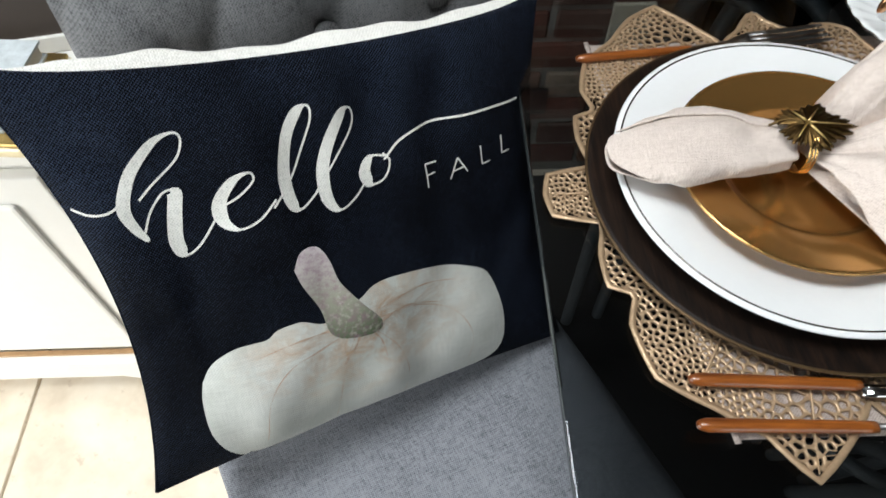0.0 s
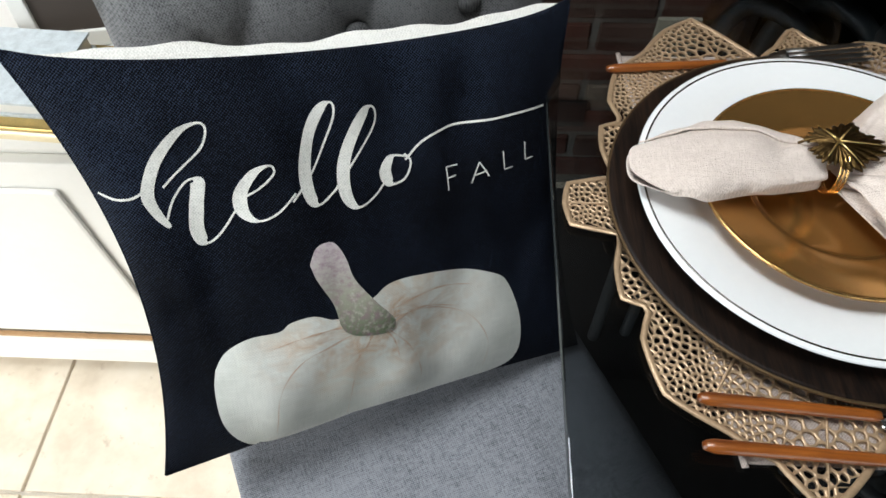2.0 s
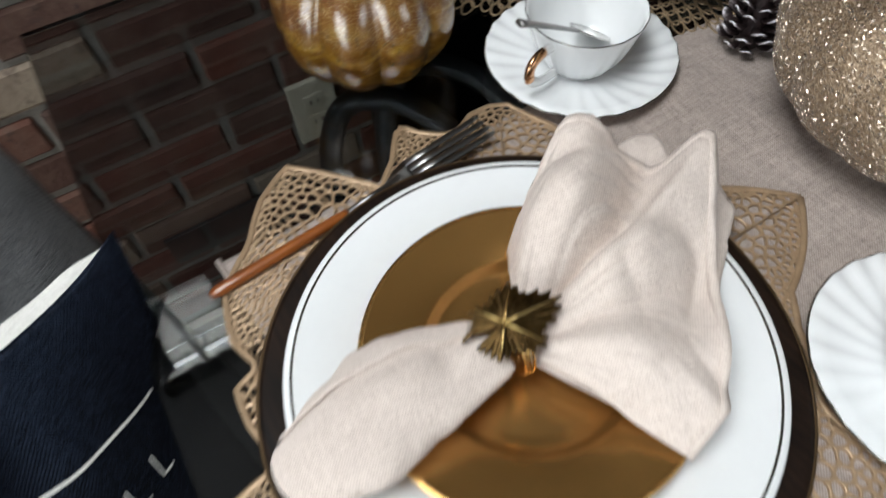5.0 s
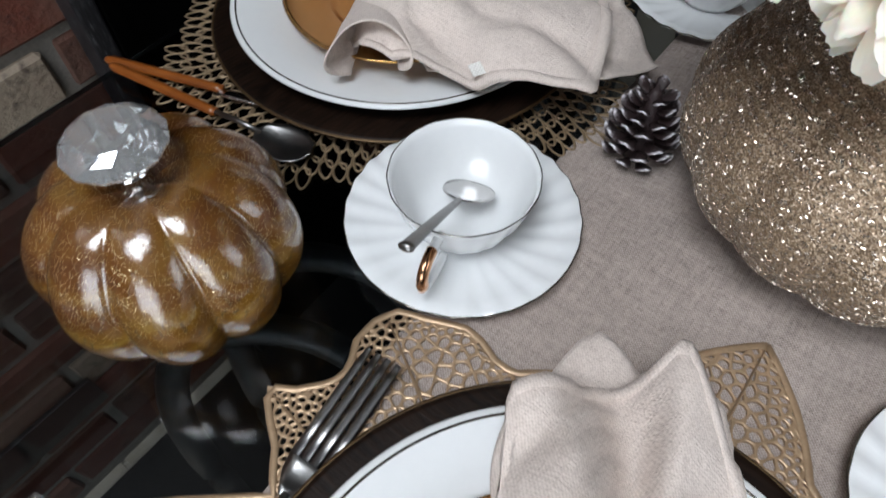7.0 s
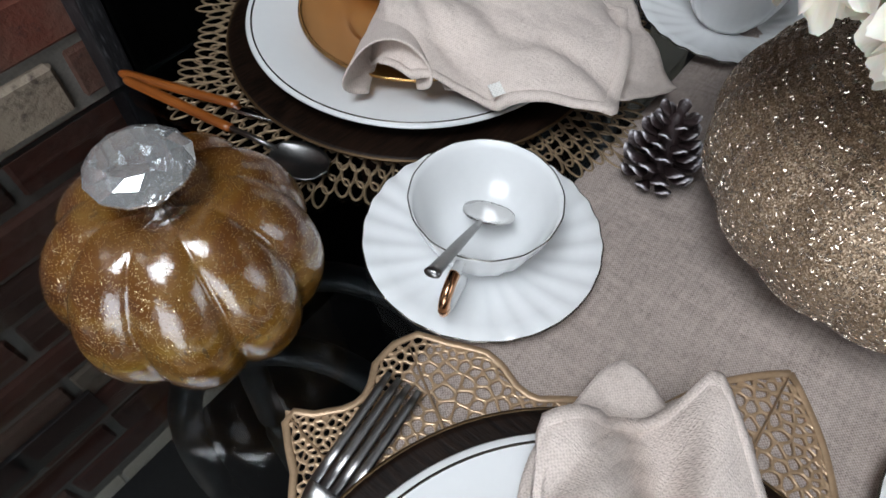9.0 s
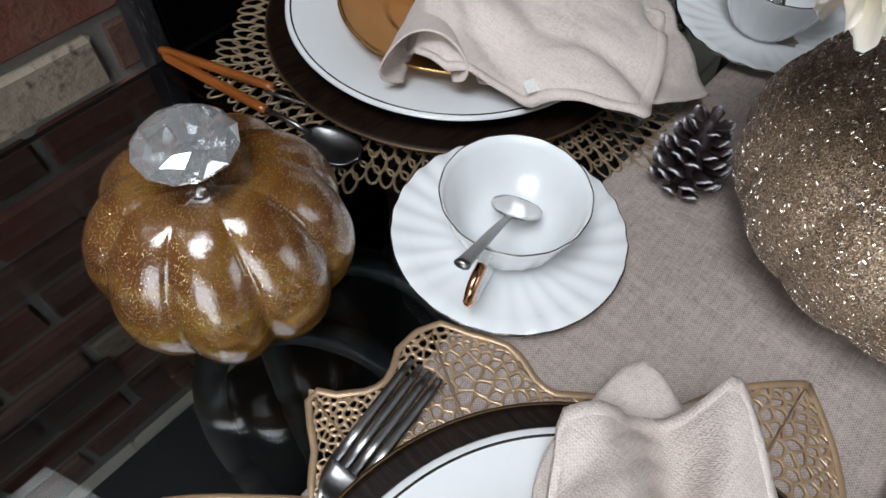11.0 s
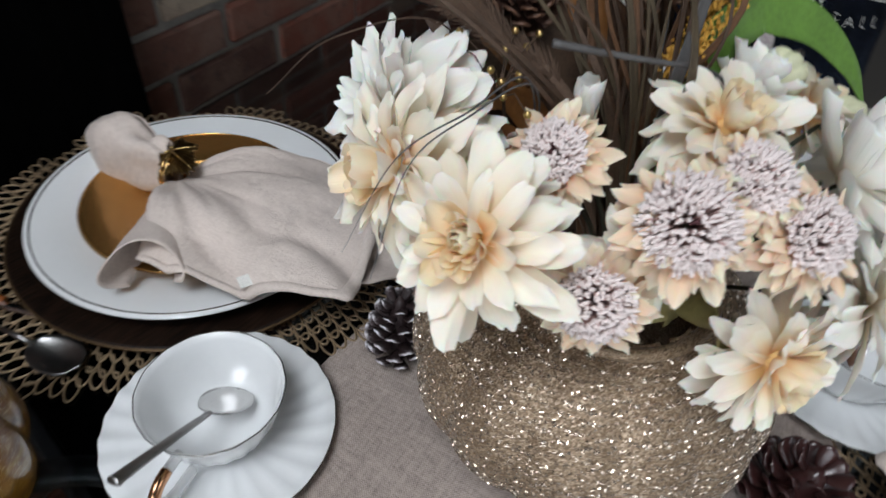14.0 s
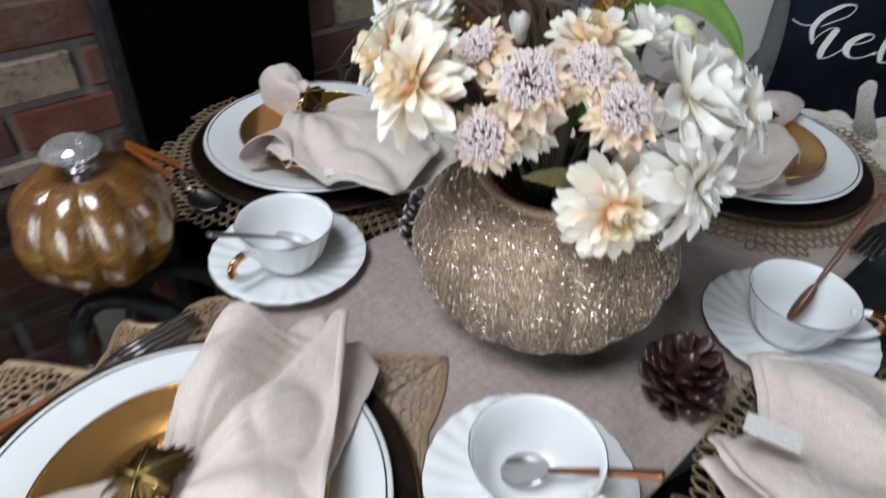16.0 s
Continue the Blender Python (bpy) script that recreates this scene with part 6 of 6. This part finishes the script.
def puff(x, y):
    v = max(-1, min(1, y / HY))
    a = min(1, abs(x) / half_width(v, x))
    b = min(1, abs(y) / (HY * (1 - (0.09 if y > 0 else 0.035) * (1 - a * a))))
    w = 0.0062 * math.sin(44 * x + 16 * y + 2 * math.sin(23 * x)) * math.exp(-((y - 0.135) / 0.05) ** 2) + 0.0018 * math.sin(60 * x - 9 * y) + 0.0085 * noise.noise(Vector((x * 11, y * 11, 2))) + 0.0055 * noise.noise(Vector((x * 26, y * 18, 7))) + 0.006 * noise.noise(Vector((x * 7 + y * 5, y * 4 - x * 2, 4)))
    for fx, fy, ax, ay, wd in ((-0.16, 0.10, 0.8, -0.6, 0.012), (-0.05, 0.13, 0.35, -0.9, 0.012), (0.09, 0.10, -0.3, -0.95, 0.014), (-0.155, -0.03, 0.9, 0.4, 0.014)):
        du, dv = (x - fx) * ax + (y - fy) * ay, -(x - fx) * ay + (y - fy) * ax
        w -= 0.0070 * math.exp(-(dv / wd) ** 2 - (du / 0.05) ** 2)
    w -= 0.007 * math.exp(-((x + 0.125) / 0.012) ** 2 - ((y + 0.02) / 0.05) ** 2) + 0.006 * math.exp(-((x - 0.03 + 0.4 * (y - 0.13)) / 0.010) ** 2 - ((y - 0.125) / 0.03) ** 2)
    g = (max(0, 1 - a ** 2.4) ** 0.6) * (max(0, 1 - b ** 2.4) ** 0.6)
    return PUFF * g + w * min(1, g * 2) + seam(x / HX, min(1, y / (HY * 0.93)))


def cushion_point(u, v, side):
    x, y = u * half_width(v, u), HY * v * (1 - (0.09 if v > 0 else 0.035) * (1 - u * u)) - 0.007 * max(0, v) ** 8 * (1 - u ** 8)
    g = (max(0, 1 - abs(u) ** 2.4) ** 0.6) * (max(0, 1 - abs(v) ** 2.4) ** 0.6)
    if side > 0:
        return (x, y, puff(x, y) if g > 0 else seam(x / HX, min(1, y / (HY * 0.93))))
    d = max(0.0, 1 - v) / 0.07
    return (x, y + 0.0160 * (1 - abs(u) ** 8) * (1 + 0.15 * math.sin(u * 9) + 0.08 * math.sin(u * 23)) * d * math.exp(1 - d), -PUFF * 1.15 * g + seam(x / HX, min(1, y / (HY * 0.93))))


def shell(side):
    bm = bmesh.new()
    n = 110
    rows = []
    for i in range(n + 1):
        v = math.sin((2 * i / n - 1) * math.pi / 2)
        rows.append([cushion_point(math.sin((2 * j / n - 1) * math.pi / 2), v, side) for j in range(n + 1)])
    grid_faces(bm, rows if side > 0 else [r[::-1] for r in rows])
    return bm


def ribbon(bm, pts, width, lift):
    """Brush stroke lying on the cushion's front; width is a function of 0..1 and the direction."""
    line = smooth_line([(x / 1000, y / 1000, 0) for x, y in pts], 7)
    n = len(line)
    rows = []
    for i, p in enumerate(line):
        d = (line[min(i + 1, n - 1)] - line[max(i - 1, 0)]).normalized()
        s = Vector((-d.y, d.x, 0))
        w = width(i / (n - 1), d)
        row = []
        for k in (-1, -0.5, 0, 0.5, 1):
            q = p + s * w * k
            row.append((q.x, q.y, puff(q.x, q.y) + lift))
        rows.append(row)
    grid_faces(bm, [r[::-1] for r in rows])


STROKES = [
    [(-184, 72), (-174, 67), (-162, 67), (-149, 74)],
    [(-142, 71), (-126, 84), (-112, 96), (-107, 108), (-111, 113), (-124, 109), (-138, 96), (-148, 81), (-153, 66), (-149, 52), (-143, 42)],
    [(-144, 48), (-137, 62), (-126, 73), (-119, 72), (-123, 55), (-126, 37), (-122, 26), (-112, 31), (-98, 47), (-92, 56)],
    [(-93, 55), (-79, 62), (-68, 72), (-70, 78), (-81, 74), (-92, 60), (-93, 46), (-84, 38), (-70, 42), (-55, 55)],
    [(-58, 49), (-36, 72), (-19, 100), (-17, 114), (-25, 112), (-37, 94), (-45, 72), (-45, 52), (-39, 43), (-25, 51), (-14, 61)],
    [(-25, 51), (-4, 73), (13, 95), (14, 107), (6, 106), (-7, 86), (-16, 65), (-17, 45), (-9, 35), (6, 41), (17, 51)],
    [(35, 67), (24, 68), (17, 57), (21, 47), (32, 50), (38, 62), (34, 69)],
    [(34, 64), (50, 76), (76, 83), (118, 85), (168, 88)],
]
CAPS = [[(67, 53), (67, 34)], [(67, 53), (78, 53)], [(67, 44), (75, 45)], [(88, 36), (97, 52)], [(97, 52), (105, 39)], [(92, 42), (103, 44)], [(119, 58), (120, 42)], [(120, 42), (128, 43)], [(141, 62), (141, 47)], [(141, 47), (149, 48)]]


def pen(t, d):
    """Broad on the way down, fine on the way up."""
    return 0.0008 + 0.0043 * max(0.0, -d.y) ** 1.5 * math.sin(math.pi * min(1, max(0, t))) ** 0.35


def patch(outline, lift, inner=9):
    """A printed shape on the cushion's front, as rings towards its middle."""
    line = smooth_line([(x / 1000, y / 1000, 0) for x, y in outline + outline[:1]], 4)[:-1]
    c = sum(line, Vector()) / len(line)
    bm = bmesh.new()
    rows = []
    for k in range(inner + 1):
        f = 1 - k / inner * 0.999
        rows.append([(q.x, q.y, puff(q.x, q.y) + lift) for q in (c + (p - c) * f for p in line)])
    grid_faces(bm, rows, wrap=True)
    return bm


BODY = [(-136, -78), (-127, -65), (-109, -55), (-85, -53), (-75, -46), (-57, -44), (-37, -52), (-9, -40), (6, -32), (32, -31), (63, -36), (96, -46), (120, -61), (133, -96), (136, -132), (127, -155), (100, -164), (52, -166), (5, -165), (-47, -169), (-89, -171), (-114, -168), (-131, -150), (-140, -125), (-140, -96)]
STALK = [(-54, -1), (-47, 12), (-34, 13), (-26, -1), (-21, -21), (-7, -43), (8, -64), (2, -73), (-23, -71), (-36, -61), (-40, -39), (-50, -16)]


def make_cushion(m):
    ob = thing("cushion", "navy cushion printed with a white pumpkin and greeting", "cushion", m, "printed cushions on the chairs")
    part("front_cover", shell(1), M_NAVY, ob, "navy woven front")
    part("back_cover", shell(-1), M_CANVAS, ob, "white canvas back")
    part("piping", tube([cushion_point(*q, -1) for q in [(-1 + k / 20, -1) for k in range(40)] + [(1, -1 + k / 20) for k in range(40)] + [(1 - k / 20, 1) for k in range(40)] + [(-1, 1 - k / 20) for k in range(41)]], 0.0014, 6), M_NAVY, ob)
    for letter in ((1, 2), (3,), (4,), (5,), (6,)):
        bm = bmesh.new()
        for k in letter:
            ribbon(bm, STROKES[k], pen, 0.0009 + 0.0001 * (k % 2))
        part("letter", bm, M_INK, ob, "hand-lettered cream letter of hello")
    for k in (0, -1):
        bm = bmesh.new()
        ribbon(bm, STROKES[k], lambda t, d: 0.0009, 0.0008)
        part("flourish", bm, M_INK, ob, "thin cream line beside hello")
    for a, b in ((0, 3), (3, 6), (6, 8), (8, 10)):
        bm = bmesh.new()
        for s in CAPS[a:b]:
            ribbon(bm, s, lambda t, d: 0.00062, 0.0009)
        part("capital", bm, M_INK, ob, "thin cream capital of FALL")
    part("printed_pumpkin", patch(BODY, 0.0009, 22), M_PRINTSKIN, ob, "printed flat white pumpkin")
    bm = bmesh.new()
    for line, w in (([(-20, -66), (-45, -74), (-72, -84), (-92, -108), (-100, -150)], 3), ([(-15, -68), (-25, -92), (-33, -125), (-37, -158)], 2), ([(0, -70), (20, -95), (30, -125), (28, -155)], 2), ([(8, -62), (45, -66), (80, -84), (98, -116), (96, -148)], 2), ([(10, -54), (50, -48), (85, -56)], 4), ([(-25, -60), (-60, -60), (-95, -68)], 5), ([(5, -66), (35, -62), (70, -72)], 5), ([(-12, -70), (-18, -84), (-30, -100)], 5), ([(-2, -71), (6, -84), (10, -104)], 4)):
        ribbon(bm, line, lambda t, d, w=w: w * 0.00030 * (1.25 - t) * (0.6 + 0.4 * math.sin(t * 19 + w)), 0.0012)
    part("printed_creases", bm, M_PRINTPEACH, ob, "printed peach creases")
    part("printed_stalk", patch(STALK, 0.0017, 14), M_PRINTSTEM, ob, "printed grey-green and mauve stalk")
    return ob


cx, cy = Vector((0.889, 0.418, -0.187)), Vector((-0.100, 0.576, 0.811))


def frame_pose(o, x, y):
    x = x.normalized()
    y = (y - x * x.dot(y)).normalized()
    z = x.cross(y)
    return Matrix(((x.x, y.x, z.x, o[0]), (x.y, y.y, z.y, o[1]), (x.z, y.z, z.z, o[2]), (0, 0, 0, 1)))


cushion = make_cushion(frame_pose((-0.759, -0.127, 0.692), cx, cy))
copy_thing(cushion, frame_pose((0.789, -0.137, 0.721), Vector((0.570, -0.802, -0.179)), Vector((0.419, 0.096, 0.903))))

# ---- white sideboard ----
side = thing("sideboard", "white painted sideboard with raised panel doors", "cabinet")
SX0, SX1, SY0, SY1, SH = -2.05, -1.10, 0.055, 0.495, 0.62
part("carcass", block(SX0, SX1, SY0 + 0.012, SY1, 0.10, SH - 0.022, 0.003), M_WHITE, side, smooth=False)
part("top", block(SX0 - 0.015, SX1 + 0.015, SY0 - 0.014, SY1 + 0.005, SH - 0.022, SH, 0.006), M_WHITE, side, smooth=False)
for k in range(2):
    x = SX0 + 0.03 + k * 0.455
    d = part("door", block(x, x + 0.435, SY0 - 0.006, SY0 + 0.011, 0.125, SH - 0.05, 0.003), M_WHITE, side, smooth=False)
    part("panel", block(x + 0.05, x + 0.385, SY0 - 0.013, SY0 - 0.006, 0.17, SH - 0.095, 0.005), M_WHITE, d, smooth=False)


def plinth():
    bm = bmesh.new()
    top, bot = [], []
    for i in range(41):
        x = SX0 + (SX1 - SX0) * i / 40
        e = min(i, 40 - i) / 40
        z = 0.0 if e < 0.08 else 0.045 * min(1, (e - 0.08) / 0.06)
        bot.append((x, z))
    rows = [[(x, SY0 - 0.004, 0.098) for x, z in bot], [(x, SY0 - 0.004, z) for x, z in bot]]
    return sheet([rows[1], rows[0]], 0.02)


part("plinth", plinth(), M_WHITE, side, "shaped plinth with bracket feet", False)
part("worn_line", block(SX0 + 0.003, SX1 - 0.003, SY0 - 0.0062, SY0 + 0.002, 0.0985, 0.1035), plain("bare_wood_edge", (0.42, 0.26, 0.13), 0.7, 0, 0.2, 60, 0.1), side, "rubbed bare wood edge", False)
tin = thing("keepsake_tin", "flat cream and gold rounded tin on the sideboard", "tin", pose(-1.222, 0.115, SH, 0, 0, -4))
part("tin_body", block(-0.12, 0.12, -0.075, 0.075, 0.0, 0.014, 0.006, 3), plain("cream_enamel", (0.72, 0.62, 0.40), 0.35, 0.2, 0.06, 30, 0.05), tin, "cream enamelled tray", False)
part("braided_rim", block(-0.117, 0.117, -0.072, 0.072, 0.0145, 0.020, 0.002), M_BRASS, tin, "braided gold rim", False)
book = thing("book", "closed book with pale blue printed cover on the tin", "book", pose(-1.228, 0.120, SH + 0.0202, 0, 0, -4))
part("pages", block(-0.098, 0.100, -0.058, 0.058, 0.003, 0.018), M_PAPER, book, smooth=False)
for z in (0.0, 0.0182):
    part("cover", block(-0.102, 0.103, -0.062, 0.062, z, z + 0.003), M_BOOKBLUE, book, smooth=False)

picture = thing("picture", "dark brown picture in a white frame leaning on the sideboard", "picture", pose(-1.100, 0.215, SH, -9, 0, 11))
part("board", block(-0.10, 0.10, 0.0, 0.008, 0.012, 0.40), M_BROWNWALL, picture, "dark brown printed board", False)
for x in (-0.12, 0.10):
    part("frame_side", block(x, x + 0.02, -0.006, 0.014, 0.0, 0.42, 0.002), M_WHITE, picture, "white painted frame", False)
for z in (0.0, 0.40):
    part("frame_rail", block(-0.10, 0.10, -0.006, 0.014, z, z + 0.02, 0.002), M_WHITE, picture, "white painted frame", False)

# ---- things along the brick wall ----
board = thing("leaning_panel", "tall plain black panel with rubbed edges against bricks", "panel")
part("face", block(-0.205, 0.075, 0.478, 0.5155, 0.0, 2.0, 0.003), M_BLACKWOOD, board, smooth=False)
part("edge_strip", block(-0.228, -0.207, 0.480, 0.5155, 0.0, 2.0, 0.003), M_WORNEDGE, board, "rubbed black edge strip", False)
outlet = thing("wall_outlet", "ivory double power outlet low on the brick wall", "outlet", pose(-0.320, 0.516, 0.385))
part("cover_plate", block(-0.037, 0.037, -0.006, 0.004, -0.058, 0.058, 0.002), M_IVORY, outlet, smooth=False)
for z in (-0.020, 0.020):
    part("socket", block(-0.016, 0.016, -0.0085, -0.0061, z - 0.014, z + 0.014, 0.002), M_IVORY, outlet, smooth=False)
    for x in (-0.006, 0.006):
        part("slot", block(x - 0.0012, x + 0.0012, -0.0092, -0.0086, z - 0.004, z + 0.006), M_BLACKPLASTIC, outlet, smooth=False)
vent = thing("wall_vent", "flat black floor register in the brick wall", "vent", pose(-0.535, 0.515, 0.222))
part("vent_plate", block(-0.090, 0.090, -0.004, 0.004, -0.032, 0.032, 0.002), M_BLACKPLASTIC, vent, smooth=False)

white_panel = thing("white_cupboard", "plain white painted cupboard against the brick wall", "cabinet")
part("carcass", block(1.12, 1.75, 0.12, 0.514, 0.0, 1.5, 0.004), M_WHITE, white_panel, smooth=False)
part("door", block(1.14, 1.73, 0.102, 0.119, 0.06, 1.47, 0.003), M_WHITE, white_panel, smooth=False)

# ---- bricks ----


def brick_mesh(seed, L):
    q = random.Random(seed)
    bm = block(-L / 2, L / 2, -0.02, 0.0, -0.0285, 0.0285, 0.0045, 1)
    for v in bm.verts:
        v.co += Vector((q.uniform(-1, 1) * 0.0014, q.uniform(-1, 1) * 0.0012 if v.co.y < -0.01 else 0, q.uniform(-1, 1) * 0.0013))
    return mesh_of(bm, M_BRICK, False)


FULL = [brick_mesh(s, 0.193) for s in range(5)]
far_v, far_f = [], []
q = random.Random(8)
for c in range(37):
    z = -0.011 + (c + 1) * 0.0677
    for k in range(26):
        x = X0 + 0.113 + (k - 1) * 0.2032 + (0.1016 if c % 2 else 0)
        if x > X1 - 0.05 or x < X0 - 0.1 or z > BRICK_TOP - 0.028:
            continue
        dy = Y1 + 0.012 + q.uniform(-0.003, 0.002)
        m = Matrix.Translation((x + q.uniform(-0.002, 0.002), dy, z)) @ Matrix.Rotation(radians(q.uniform(-0.4, 0.4)), 4, "Y")
        if -1.0 < x < 0.85 and z < 1.4:
            share("brick", FULL[q.randrange(5)], brick_wall, m)
        else:
            base = len(far_v)
            far_v += [m @ v.co for v in FULL[k % 5].vertices]
            far_f += [tuple(base + i for i in p.vertices) for p in FULL[k % 5].polygons]
me = bpy.data.meshes.new("far_bricks")
me.from_pydata(far_v, [], far_f)
me.materials.append(M_BRICK)
far = new("far_bricks", me)
far.parent = brick_wall
tagged(far, "rest of the old red bricks", kind="stuff")

# ---- floor tiles ----
TILE = 0.457
tile = mesh_of(block(-TILE / 2 + 0.003, TILE / 2 - 0.003, -TILE / 2 + 0.003, TILE / 2 - 0.003, -0.012, 0.0, 0.0015, 1), M_TILE, False)
for i in range(11):
    for j in range(8):
        x, y = -1.42 - TILE * 2 + TILE * (i + 0.5), 0.26 - TILE * (j + 0.5) + TILE
        if X0 - 0.1 < x - TILE / 2 and x + TILE / 2 < X1 + 0.15 and y - TILE / 2 > Y0 - 0.12:
            share("tile", tile, floor, Matrix.Translation((x, y, 0)))
